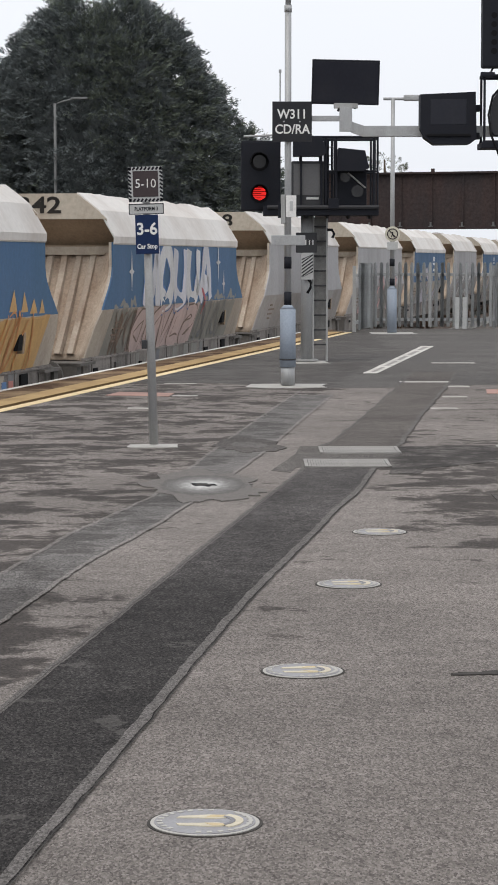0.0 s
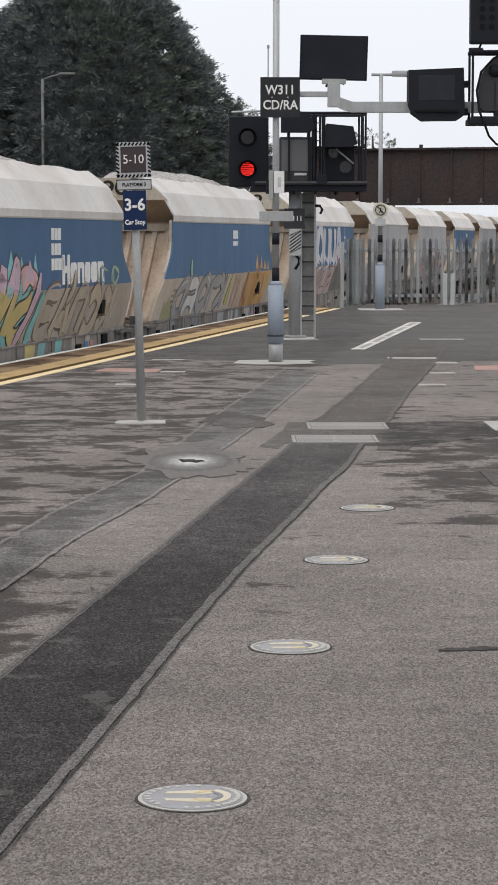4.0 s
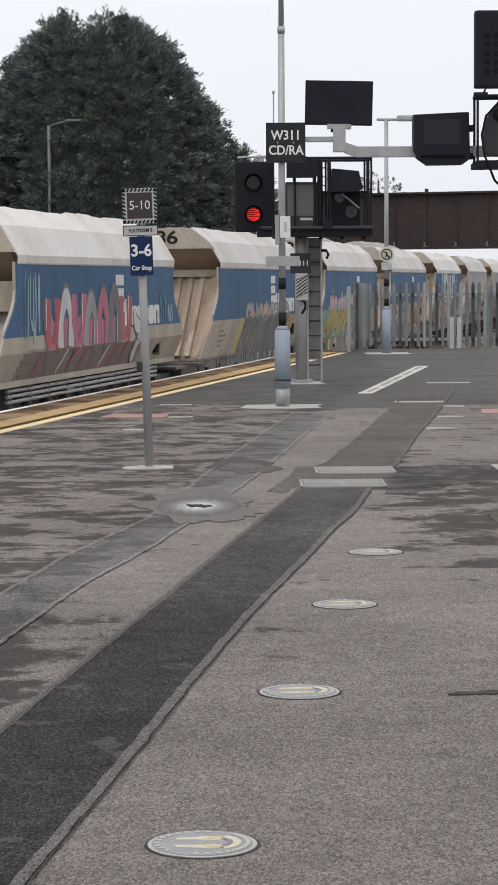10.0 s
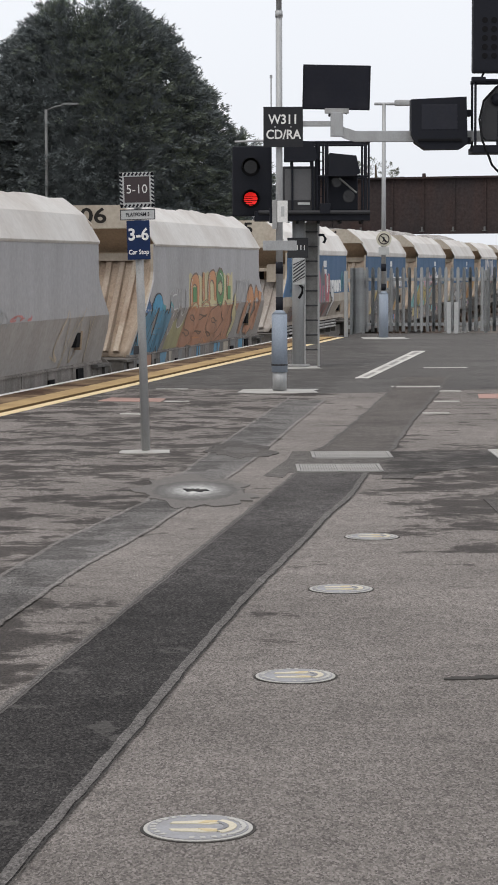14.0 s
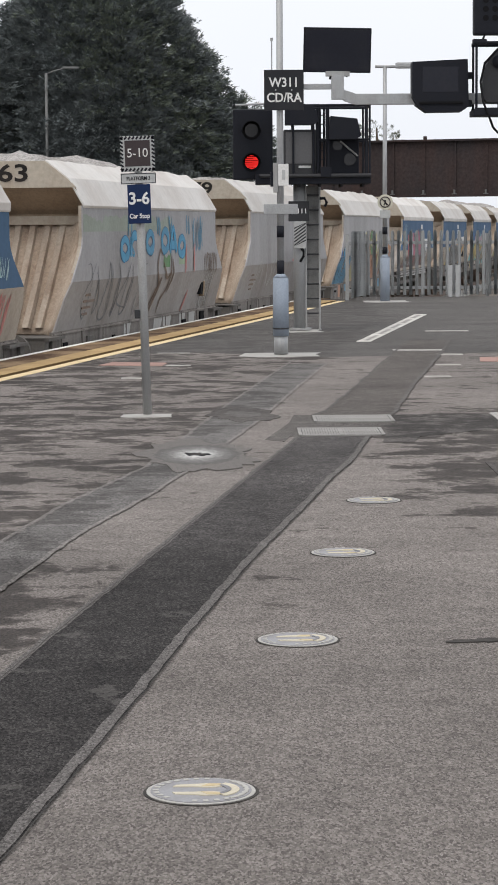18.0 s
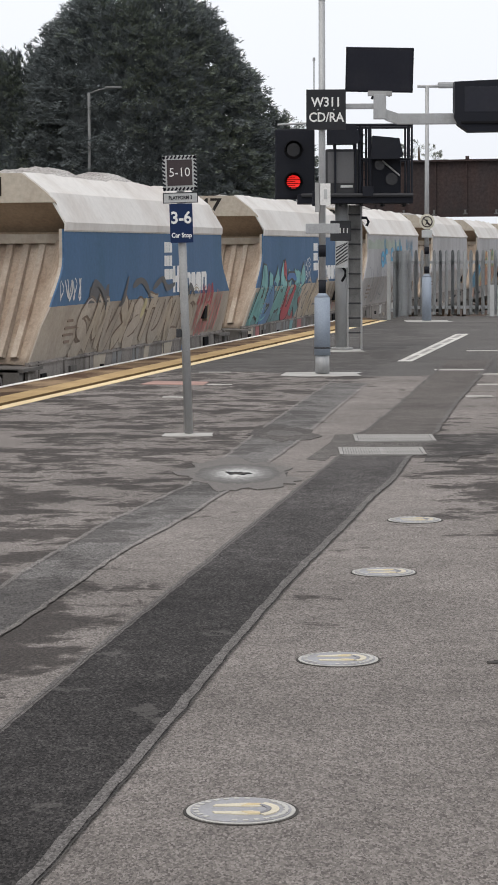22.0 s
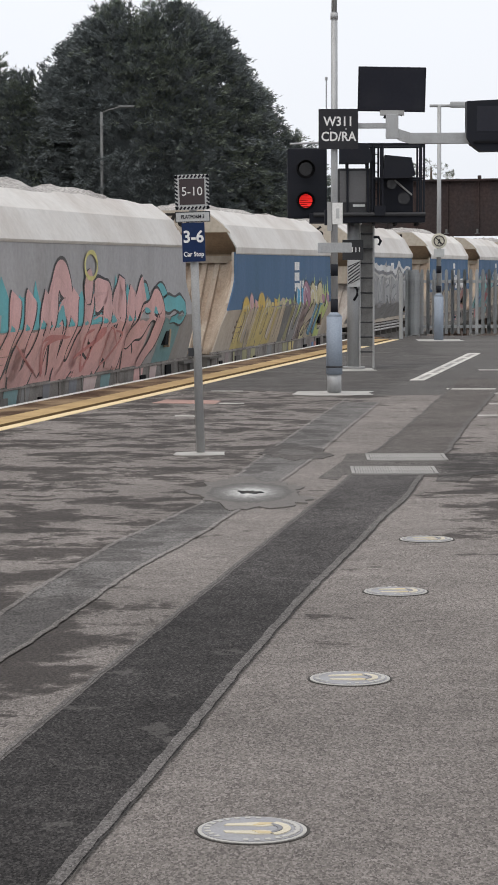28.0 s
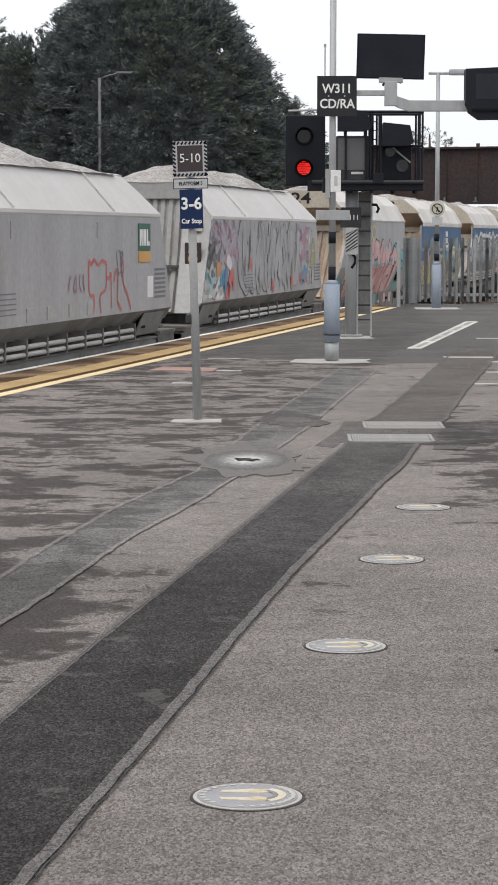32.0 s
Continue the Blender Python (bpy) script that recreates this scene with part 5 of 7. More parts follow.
conifer("conifer_tree", pose(-5.7, 112, -1.25), "large dark green conifer with dense feathery foliage", 5.2, 5.6, 15.7, 350000, 5, ("yew", "yew_light"), lean=(-1.4, 0), size=0.3)
conifer("conifer_tree", pose(-1.1, 115, -1.25), "dark green conifer beside a larger one", 2.5, 3.0, 9.5, 60000, 9, ("yew", "yew_light"), size=0.3)
conifer("conifer_tree", pose(-12.2, 113, -1.25), "dark green conifer beside a larger one", 3.4, 3.6, 12.3, 120000, 12, ("yew", "yew_light"), size=0.3)
conifer("conifer_tree", pose(-17.4, 114, -1.25), "dark green pointed conifer behind the railway", 3.9, 4.2, 14.9, 110000, 15, ("yew", "yew_light"), size=0.3)
conifer("far_tree", pose(9.6, 165, -1.25), "pale green broad tree far behind the bridge", 2.2, 2.2, 10.6, 12000, 21, ("far_leaf", "far_leaf"), size=0.2)
conifer("far_tree", pose(14, 220, -1.25), "pale green hedge tree far behind the bridge", 3.0, 3, 5.2, 12000, 22, ("far_leaf", "far_leaf"), size=0.22)
conifer("far_tree", pose(9.0, 215, -1.25), "pale green hedge tree far behind the bridge", 3, 3, 6.2, 12000, 23, ("far_leaf", "far_leaf"), size=0.22)

sl = thing("street_lamp", pose(-8.82, 106.1, -1.25), "slim grey street lamp with a bent arm before dark trees", "street lamp")
part("column", rod(bmesh.new(), (0, 0, 0), (0, 0, 9.85), 0.075, 0.065, 12), "lamp_grey", sl, smooth=True)
part("bracket_arm", bent(bmesh.new(), [(0, 0, 9.8), (0.3, 0, 9.93), (0.8, 0, 10.06), (1.2, 0, 10.1)], 0.035), "lamp_grey", sl, smooth=True)
part("lantern", boxed(0.75, 1.5, -0.12, 0.12, 10.04, 10.14, 0.04), "lamp_grey", sl)

bm = bmesh.new()
rows = [[(x, 1000, -1.25), (x, 1000, 8.0 + 2.4 * noise.noise(Vector((x * 0.02, 0, 0))) + 0.9 * noise.noise(Vector((x * 0.11, 3, 0))) + (x - 60) * 0.02), (x, 1040, -1.25)] for x in range(-700, 900, 6)]
bridge_rows(bm, rows)
tagged(part("backdrop", bm, "hill"), "hazy grey-green hills on the horizon", "hills", kind="structure")


# ---- the train of hopper wagons ----
LEN, WID, PITCH, DROP = 9.2, 2.7, 13.2, 0.915
BREAK, SILL = 0.84, 0.10
# the bend of the wagon side (height, lean below it) and the body's length, for the wagon in hand
FOLD = {"z": 0.82, "lean": 0.3, "length": LEN + 0.36}


def fold_for(slot):
    FOLD.update({"z": 0.64, "lean": 0.5, "length": LEN} if slot else {"z": 0.82, "lean": 0.3, "length": LEN + 0.36})


def inset(z):
    return max(0.0, FOLD["z"] - z) * FOLD["lean"]


def end_x(z):
    """How far the body's end lies from the roof's end, at a height."""
    if z >= 1.42:
        return 0.0
    k = min(1.0, (1.42 - z) / 0.85)
    return -0.78 * (k * k * (3 - 2 * k)) - max(0.0, 0.57 - z) * 0.25


def wpart(name, bm, mat, parent, label="", smooth=False):
    """A part of a wagon: heights are given from the platform, the wagon stands on the rail."""
    bmesh.ops.translate(bm, verts=bm.verts[:], vec=(0, 0, DROP))
    return part(name, bm, mat, parent, label, smooth)


def side_rows(z_list, mirrored=False, n=24, thick=0.0):
    rows = []
    for z in z_list:
        a = end_x(z)
        y = inset(z) + thick
        rows.append([(a + (LEN - 2 * a) * i / n, WID - y if mirrored else y, z) for i in range(n + 1)])
    return rows


def slab(rows, off):
    """A sheet through rows of points, thickened by the offset."""
    bm = bmesh.new()
    off = Vector(off)
    o = [[bm.verts.new(p) for p in r] for r in rows]
    i = [[bm.verts.new(Vector(p) + off) for p in r] for r in rows]
    n = len(rows[0]) - 1
    for s in (o, i):
        for a, b in zip(s, s[1:]):
            for k in range(n):
                bm.faces.new((a[k], a[k + 1], b[k + 1], b[k]))
    for k in range(n):
        bm.faces.new((o[0][k], o[0][k + 1], i[0][k + 1], i[0][k]))
        bm.faces.new((o[-1][k], o[-1][k + 1], i[-1][k + 1], i[-1][k]))
    for k in range(len(rows) - 1):
        bm.faces.new((o[k][0], o[k + 1][0], i[k + 1][0], i[k][0]))
        bm.faces.new((o[k][n], o[k + 1][n], i[k + 1][n], i[k][n]))
    bmesh.ops.recalc_face_normals(bm, faces=bm.faces[:])
    return bm


PROFILE = ((-0.02, 1.765), (-0.025, 1.862), (0.085, 2.05), (0.195, 2.238), (0.355, 2.365), (0.52, 2.49))


def roof_sheet(mirrored, seed, rim):
    """The curved roof side, from its upright rim to the ragged edge of the opening."""
    rows = []
    n = 36
    for j, (y, z) in enumerate(PROFILE):
        z = max(z, rim)
        r = []
        for i in range(n + 1):
            x = LEN * i / n
            d = -abs(noise.noise(Vector((x * 0.9 + seed * 7, j * 0.6, 3.1)))) * 0.012 if j > 2 else 0
            sag = noise.noise(Vector((x * 0.5 + seed * 3, 9.0, 1.0))) * 0.07 + noise.noise(Vector((x * 2.6 + seed, 4.0, 2.0))) * 0.02 if j == 5 else 0
            sag *= min(1.0, min(x, LEN - x) / 0.8)
            yy = y + d
            r.append((x, WID - yy if mirrored else yy, z + sag))
        rows.append(r)
    return slab(rows, (0, -0.012 if mirrored else 0.012, -0.02))


def hood_plate(x0, x1, low):
    o = [(y + 0.012, z - 0.012) for y, z in PROFILE[1:]] + [(WID - y - 0.012, z - 0.012) for y, z in PROFILE[:0:-1]]
    o = [(y, z) for y, z in o if z > low]
    k = 0.09 if low > 2.0 else 0.02
    o = [(k, low)] + o + [(WID - k, low)]
    return prism(bmesh.new(), o, x0, x1, axis="x")


def heap(seed, height, x0=0.35, x1=LEN - 0.35):
    bm = bmesh.new()
    rows = []
    nx, ny = 46, 14
    for i in range(nx + 1):
        x = x0 + (x1 - x0) * i / nx
        r = []
        for j in range(ny + 1):
            y = 0.42 + (WID - 0.84) * j / ny
            e = math.sin(math.pi * j / ny) ** 0.7 * min(1.0, math.sin(math.pi * i / nx) * 2.2)
            humps = 0.55 + 0.45 * math.sin(i / nx * math.pi * 5 + seed)
            z = 2.36 + e * height * humps + (noise.noise(Vector((x * 2.3, y * 2.3, seed))) * 0.05 + noise.noise(Vector((x * 7, y * 7, seed))) * 0.03) * (0.4 + e)
            r.append((x, y, z))
        rows.append(r)
    bridge_rows(bm, rows)
    return bm


def bogie(t, cx):
    b = wpart("bogie", box(boxed(cx - 1.35, cx + 1.35, 0.32, 0.46, -0.5, -0.22, 0.03), cx - 1.35, cx + 1.35, WID - 0.46, WID - 0.32, -0.5, -0.22, 0.03), "sole", t)
    for dx in (-0.9, 0.9):
        for y in (0.52, WID - 0.65):
            bm = rod(bmesh.new(), (cx + dx, y, RAIL + 0.42), (cx + dx, y + 0.13, RAIL + 0.42), 0.42, seg=28)
            rod(bm, (cx + dx, y - 0.09, RAIL + 0.42), (cx + dx, y, RAIL + 0.42), 0.12, seg=16)
            wpart("wheel", bm, "rail", b)
        wpart("axle", rod(bmesh.new(), (cx + dx, 0.6, RAIL + 0.42), (cx + dx, WID - 0.6, RAIL + 0.42), 0.08, seg=10), "sole", b)
    return b


def underframe(t, open_bottom):
    for y0, nm in ((0.34, "sole_bar"), (WID - 0.48, "sole_bar")):
        wpart(nm, boxed(-1.5, LEN + 1.5, y0, y0 + 0.14, -0.25, 0.0 if open_bottom else 0.05, 0.01), "sole", t)
    if open_bottom:
        wpart("sill_beam", boxed(-0.85, LEN + 0.85, 0.18, 0.24, 0.2, 0.3, 0.01), "lower", t)
        for z in (0.15, 0.08, 0.01):
            wpart("brake_pipe", rod(bmesh.new(), (0.3, 0.24, z), (LEN - 0.3, 0.24, z), 0.025, seg=10), "pipe", t)
        for k in range(10):
            wpart("pipe_bracket", boxed(0.4 + k * 0.93, 0.46 + k * 0.93, 0.22, 0.36, -0.13, 0.22), "sole", t)
    else:
        bm = boxed(-0.95, LEN + 0.95, 0.2, 0.24, -0.28, SILL + 0.05, 0.0)
        wpart("skirt", bm, "skirt", t, "grimy lower skirt")
        rnd = random.Random(77)
        for k in range(9):
            x = -0.6 + k * 1.28 + rnd.uniform(-0.15, 0.15)
            wpart("skirt_rib", boxed(x, x + 0.035, 0.185, 0.2, -0.2, SILL + 0.04), "skirt", t)
        for k in range(7):
            x = -0.5 + k * 1.5 + rnd.uniform(-0.2, 0.2)
            w, z = rnd.uniform(0.1, 0.34), rnd.uniform(-0.2, -0.04)
            wpart("skirt_fitting", boxed(x, x + w, 0.17, 0.2, z, z + rnd.uniform(0.05, 0.16), 0.006), rnd.choice(("sole", "black_matt", "lower")), t)
        wpart("skirt_ledge", boxed(-0.9, LEN + 0.9, 0.18, 0.2, SILL + 0.005, SILL + 0.03, 0.004), "skirt", t)
    for sgn, x in ((-1, -1.5), (1, LEN + 1.5)):
        a, b = sorted((x, x - sgn * 0.2))
        wpart("headstock", boxed(a, b, 0.15, WID - 0.15, -0.25, 0.1, 0.01), "sole", t)
        for y in (0.48, WID - 0.48):
            bm = rod(bmesh.new(), (x, y, -0.06), (x + sgn * 0.3, y, -0.06), 0.09, seg=14)
            rod(bm, (x + sgn * 0.3, y, -0.06), (x + sgn * 0.36, y, -0.06), 0.22, seg=20)
            wpart("buffer", bm, "sole", t, "round steel buffer")
        wpart("coupling", rod(bmesh.new(), (x, WID / 2, -0.1), (x + sgn * 0.5, WID / 2, -0.1), 0.06, seg=8), "sole", t)
        a, b = sorted((x, x - sgn * 0.85))
        wpart("end_platform", boxed(a, b, 0.1, WID - 0.1, 0.06, 0.1), "sole", t)
        bogie(t, x - sgn * 1.9)


def hopper_wagon(colour, slot=False, open_bottom=False, label=""):
    t = thing("hopper_wagon", pose(0, 0, 0), label or "dusty hopper wagon", "hopper wagon", "wagons of the train")
    fold_for(slot)
    bend = FOLD["z"]
    top = 1.86 if colour == "wagon_grey" else 1.78
    hood_low = 1.9 if slot else 2.11
    joint = BREAK if slot else bend
    wpart("side_panel", slab(side_rows([top, 1.55, 1.42, 1.3, 1.18, 1.06, 0.94, joint]), (0, 0.02, 0)), colour, t)
    lower = [joint] + ([0.74, bend] if slot else []) + [0.6, 0.5, 0.36] + ([0.28] if open_bottom else [0.22, SILL])
    paint_low = "lower_grey" if colour == "wagon_grey" else "lower"
    wpart("lower_panel", slab(side_rows(lower), (0, 0.02, 0)), paint_low, t, "dusty lower panel")
    wpart("far_side", slab(side_rows([top, 1.42, 1.3, 1.18, 1.06, 0.94, BREAK, 0.74, 0.64, 0.5, 0.36, 0.22, SILL], True), (0, -0.02, 0)), "lower", t)
    for mirrored in (False, True):
        r = wpart("roof_panel", roof_sheet(mirrored, 1 + mirrored, top - 0.012), "roof_white", t, "dusty white sloping roof panel", True)
        r.data.set_sharp_from_angle(angle=radians(13))
    wpart("door_slot", prism(bmesh.new(), [(8.1, 0.40), (8.3, 0.40), (8.4, 0.6), (8.2, 0.6)], inset(0.42) - 0.06, inset(0.42) + 0.02, axis="y"), "black_matt", t, "dark slot in the lower panel")
    wpart("slot_shade", prism(bmesh.new(), [(8.28, 0.36), (8.36, 0.36), (8.46, 0.62), (8.38, 0.62)], inset(0.42) - 0.07, inset(0.42) + 0.02, axis="y"), "recess", t)
    for k, (a, b) in enumerate(((0.35, 0.62), (0.3, 0.95), (0.3, 0.8), (0.42, 0.7))):
        z = 0.62 - k * 0.09
        wpart("data_bar", boxed(a, b, inset(z) - 0.005, inset(z) + 0.01, z - 0.018, z + 0.018), "earth", t)
    for sgn, x in ((1, 0.0), (-1, LEN)):
        def X(d):
            return x + sgn * d
        a, b = sorted((X(-0.02), X(0.05)))
        wpart("end_hood", hood_plate(a, b, hood_low), "beige", t, "beige end plate with wagon number")
        a, b = sorted((X(0.02), X(0.6)))
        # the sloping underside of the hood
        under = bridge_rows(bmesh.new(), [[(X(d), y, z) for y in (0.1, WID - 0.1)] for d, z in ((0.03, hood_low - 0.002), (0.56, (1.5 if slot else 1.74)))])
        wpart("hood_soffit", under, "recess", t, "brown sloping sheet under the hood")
        a, b = sorted((X(0.55), X(0.6)))
        if slot:
            bm = boxed(a, b, 0.1, WID - 0.1, 1.4, 1.62)
            box(bm, a, b, 0.04, 0.62, 1.1, 1.4)
            box(bm, a, b, 2.35, WID - 0.04, 1.1, 1.4)
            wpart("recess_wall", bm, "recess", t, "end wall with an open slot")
            c, d = sorted((X(0.18), X(0.55)))
            wpart("end_locker", boxed(c, d, 0.05, 0.5, 1.16, 1.54, 0.01), "beige", t, "beige box in the end recess")
            wpart("slot_lintel", boxed(c, d, 0.5, WID - 0.2, 1.39, 1.46, 0.008), "beige", t, "beige beam over the slot")
            c, d = sorted((X(1.0), X(1.05)))
            wpart("slot_back", boxed(c, d, 0.1, 2.5, 1.0, 1.6), "black_matt", t)
        else:
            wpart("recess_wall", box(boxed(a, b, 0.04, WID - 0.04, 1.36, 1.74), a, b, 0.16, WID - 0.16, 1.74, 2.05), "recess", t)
        a, b = sorted((X(0.40), X(0.58)))
        if not slot:
            wpart("cross_beam", boxed(a, b, 0.03, WID - 0.03, 1.6, 1.72, 0.008), "beige", t)
            wpart("hood_strut", rod(bmesh.new(), (X(0.06), 1.75, 2.12), (X(0.42), 1.62, 1.55), 0.028, seg=8), "beige", t)
        for y in (0.022, WID - 0.062):
            bm = bmesh.new()
            pts = [(X(0.6), top), (X(0.0), top)] + [(X(end_x(z) + 0.012), z) for z in (1.42, 1.3, 1.18, 1.06, 0.94)] + [(X(end_x(0.94) + 0.45), 0.94)]
            prism(bm, pts, y, y + 0.04, axis="y")
            wpart("end_cheek", bm, "beige", t)
        # the sloping end sheet, which curves out to meet the side
        high, deep = (1.22, 1.1) if slot else (1.63, 1.52)
        rows = []
        for k in range(13):
            f = k / 12
            z = high - deep * f
            xx = 0.5 - 0.98 * f ** 1.15
            w = 0.028 + inset(z)
            r = []
            for i in range(13):
                y = w + (WID - 2 * w) * i / 12
                edge = min(y - w, WID - w - y)
                flare = max(0.0, 1 - edge / 0.32) ** 2
                xe = min(xx, end_x(z) + 0.05)
                r.append((X(xx + (xe - xx) * flare), y, z))
            rows.append(r)
        wpart("end_slope", slab(rows, (0.02 * sgn, 0, -0.01)), "rib_plain" if slot else "rib_gap", t, "dusty sloping end sheet", True)
        for i in range(9 if not slot else 8):
            bm = bmesh.new()
            yb = 0.4 + i * 0.215
            rr = []
            for k in range(9):
                f = k / 8
                z = high - 0.03 - (deep - 0.1) * f
                xx = 0.52 - 0.98 * f ** 1.15
                c = WID / 2 + (yb - WID / 2) * (1 - 0.12 * f)
                rr.append([(X(xx), c - 0.066, z), (X(xx - 0.07), c - 0.04, z + 0.02), (X(xx - 0.07), c + 0.04, z + 0.02), (X(xx), c + 0.066, z)])
            wpart("end_rib", bridge_rows(bm, rr), "rib_plain" if slot else "rib", t)
    underframe(t, open_bottom)
    return t


def box_hopper(label):
    """The paler hopper with straight ends and a ribbed end recess."""
    t = thing("hopper_wagon", pose(0, 0, 0), label, "hopper wagon", "wagons of the train")
    L2, low = 9.7, 0.46

    def ex(z):
        return -0.75 * (1.8 - z) / 1.38
    zs = [1.80, 1.45, 1.1, 0.8, 0.6, low]
    bm = slab([[(ex(z) + (L2 - 2 * ex(z)) * i / 20, 0.0, z) for i in range(21)] for z in zs], (0, 0.03, 0))
    wpart("side_panel", bm, "wagon_grey", t)
    bm = slab([[(ex(z) + (L2 - 2 * ex(z)) * i / 20, WID, z) for i in range(21)] for z in zs], (0, -0.03, 0))
    wpart("far_side", bm, "wagon_grey", t)
    bm = slab([[(ex(z) + (L2 - 2 * ex(z)) * i / 20, max(0, low - z) * 1.1, z) for i in range(21)] for z in (low, 0.38, 0.27)], (0, 0.02, 0))
    wpart("lower_panel", bm, "box_low", t, "grimy tapered lower panel with shade in its colour")
    for sgn in (1, -1):
        def Y(y):
            return y if sgn == 1 else WID - y
        bm = slab([[(a + (L2 - 2 * a) * i / 24, Y(y), z) for i in range(25)] for a, y, z in ((-0.01, -0.012, 1.78), (0.0, -0.01, 1.82), (0.2, 0.25, 2.12), (0.4, 0.5, 2.38))], (0, 0.012 * sgn, -0.02))
        wpart("roof_panel", bm, "box_roof", t, "dusty white sloping roof panel")
    for k in (2.6, 7.1):
        bm = rod(bmesh.new(), (k, -0.02, 1.84), (k + 0.02, 0.48, 2.4), 0.012, seg=6)
        wpart("roof_seam", bm, "box_roof", t)
    for sgn, x in ((1, 0.0), (-1, L2)):
        def X(d):
            return x + sgn * d
        for y0, y1 in ((0.0, 0.42), (WID - 0.42, WID)):
            o = [(0.01, 1.8), (0.5, 2.36), (0.42, 0.3), (0.12, 0.3), (0.01, low)] if y0 == 0 else [(WID - 0.01, 1.8), (WID - 0.5, 2.36), (WID - 0.42, 0.3), (WID - 0.12, 0.3), (WID - 0.01, low)]
            bm = bmesh.new()
            f = bm.faces.new([bm.verts.new((X(ex(z) + (0.02 + 0.4 * (z - 1.8) / 0.56 - ex(z) if z > 1.8 else 0.02)), y, z)) for y, z in o])
            q = bmesh.ops.extrude_face_region(bm, geom=[f])
            for v in [e for e in q["geom"] if isinstance(e, bmesh.types.BMVert)]:
                v.co.x += sgn * 0.05
            bmesh.ops.recalc_face_normals(bm, faces=bm.faces[:])
            wpart("end_wing", bm, "wagon_pale", t, "pale grey end plate")
        a, b = sorted((X(0.36), X(0.6)))
        wpart("end_beam", boxed(a, b, 0.47, WID - 0.47, 2.1, 2.37, 0.01), "wagon_pale", t)
        sheet = slab([[(X(d), y, z) for y in (0.38, WID - 0.38)] for d, z in ((0.465, 2.12), (0.205, 1.2), (-0.245, 0.28))], (0.03 * sgn, 0, 0))
        wpart("end_sheet", sheet, "wagon_pale", t)
        for i in range(14):
            y = 0.5 + i * 0.13
            bm = bridge_rows(bmesh.new(), [[(X(d), y - 0.058, z), (X(d - 0.04), y - 0.032, z), (X(d - 0.04), y + 0.032, z), (X(d), y + 0.058, z)] for d, z in ((0.46, 2.1), (0.2, 1.2), (-0.25, 0.3))])
            wpart("end_rib", bm, "wagon_pale", t)
        a, b = sorted((X(-0.02), X(0.04)))
        wpart("end_rail", boxed(a, b, 0.4, WID - 0.4, 0.98, 1.04, 0.01), "sole", t)
    for z in (0.20, 0.11):
        wpart("brake_pipe", rod(bmesh.new(), (0.7, 0.09, z), (L2 - 1.2, 0.09, z), 0.03, seg=10), "pipe", t)
    for k in range(10):
        wpart("pipe_bracket", boxed(0.7 + k * 0.86, 0.75 + k * 0.86, 0.05, 0.3, 0.06, 0.29), "sole", t)
    for k, x in enumerate((0.25, L2 - 0.7)):
        wpart("door_gear", prism(bmesh.new(), [(x, 0.2), (x + 0.22, 0.2), (x + 0.38, 0.42), (x + 0.16, 0.42)], 0.1, 0.2, axis="y"), "black_matt", t)
    for x in (-0.55, L2 - 0.85):
        wpart("end_flap", slab([[(x + a, y, z) for a in (0.0, 1.3)] for y, z in ((0.02, 0.42), (0.16, 0.1))], (0, 0.02, 0)), "box_low", t, "grimy grey lower flap")
    underframe_short(t, L2)
    return t


def underframe_short(t, L2):
    for y0 in (0.3, WID - 0.44):
        wpart("sole_bar", boxed(-1.4, L2 + 1.4, y0 - 0.14, y0 + 0.1, -0.34, 0.02, 0.01), "sole_grey", t, "grimy grey solebar")
        wpart("bar_lip", boxed(-1.4, L2 + 1.4, y0 - 0.17, y0 + 0.0, 0.02, 0.05, 0.005), "sole", t)
    for sgn, x in ((-1, -1.4), (1, L2 + 1.4)):
        a, b = sorted((x, x - sgn * 0.2))
        wpart("headstock", boxed(a, b, 0.15, WID - 0.15, -0.25, 0.1, 0.01), "sole", t)
        for y in (0.48, WID - 0.48):
            bm = rod(bmesh.new(), (x, y, -0.06), (x + sgn * 0.25, y, -0.06), 0.09, seg=14)
            rod(bm, (x + sgn * 0.25, y, -0.06), (x + sgn * 0.3, y, -0.06), 0.22, seg=20)
            wpart("buffer", bm, "sole", t, "round steel buffer")
        a, b = sorted((x, x - sgn * 1.0))
        wpart("end_platform", boxed(a, b, 0.1, WID - 0.1, 0.08, 0.12), "sole", t)
        wpart("end_skirt", boxed(a, b, 0.12, 0.16, -0.28, 0.08), "sole", t)
        bogie(t, x - sgn * 1.9)


# ---- spray paint on the wagon sides ----
def smooth_line(pts, step=0.05):
    res = []
    p = [pts[0]] + list(pts) + [pts[-1]]
    for i in range(1, len(p) - 2):
        a, b, c, d = (np.array(q, float) for q in p[i - 1:i + 3])
        n = max(2, int(np.linalg.norm(c - b) / step))
        for k in range(n):
            s = k / n
            res.append(tuple(0.5 * ((2 * b) + (c - a) * s + (2 * a - 5 * b + 4 * c - d) * s ** 2 + (3 * b - a - 3 * c + d) * s ** 3)))
    return res + [tuple(pts[-1])]


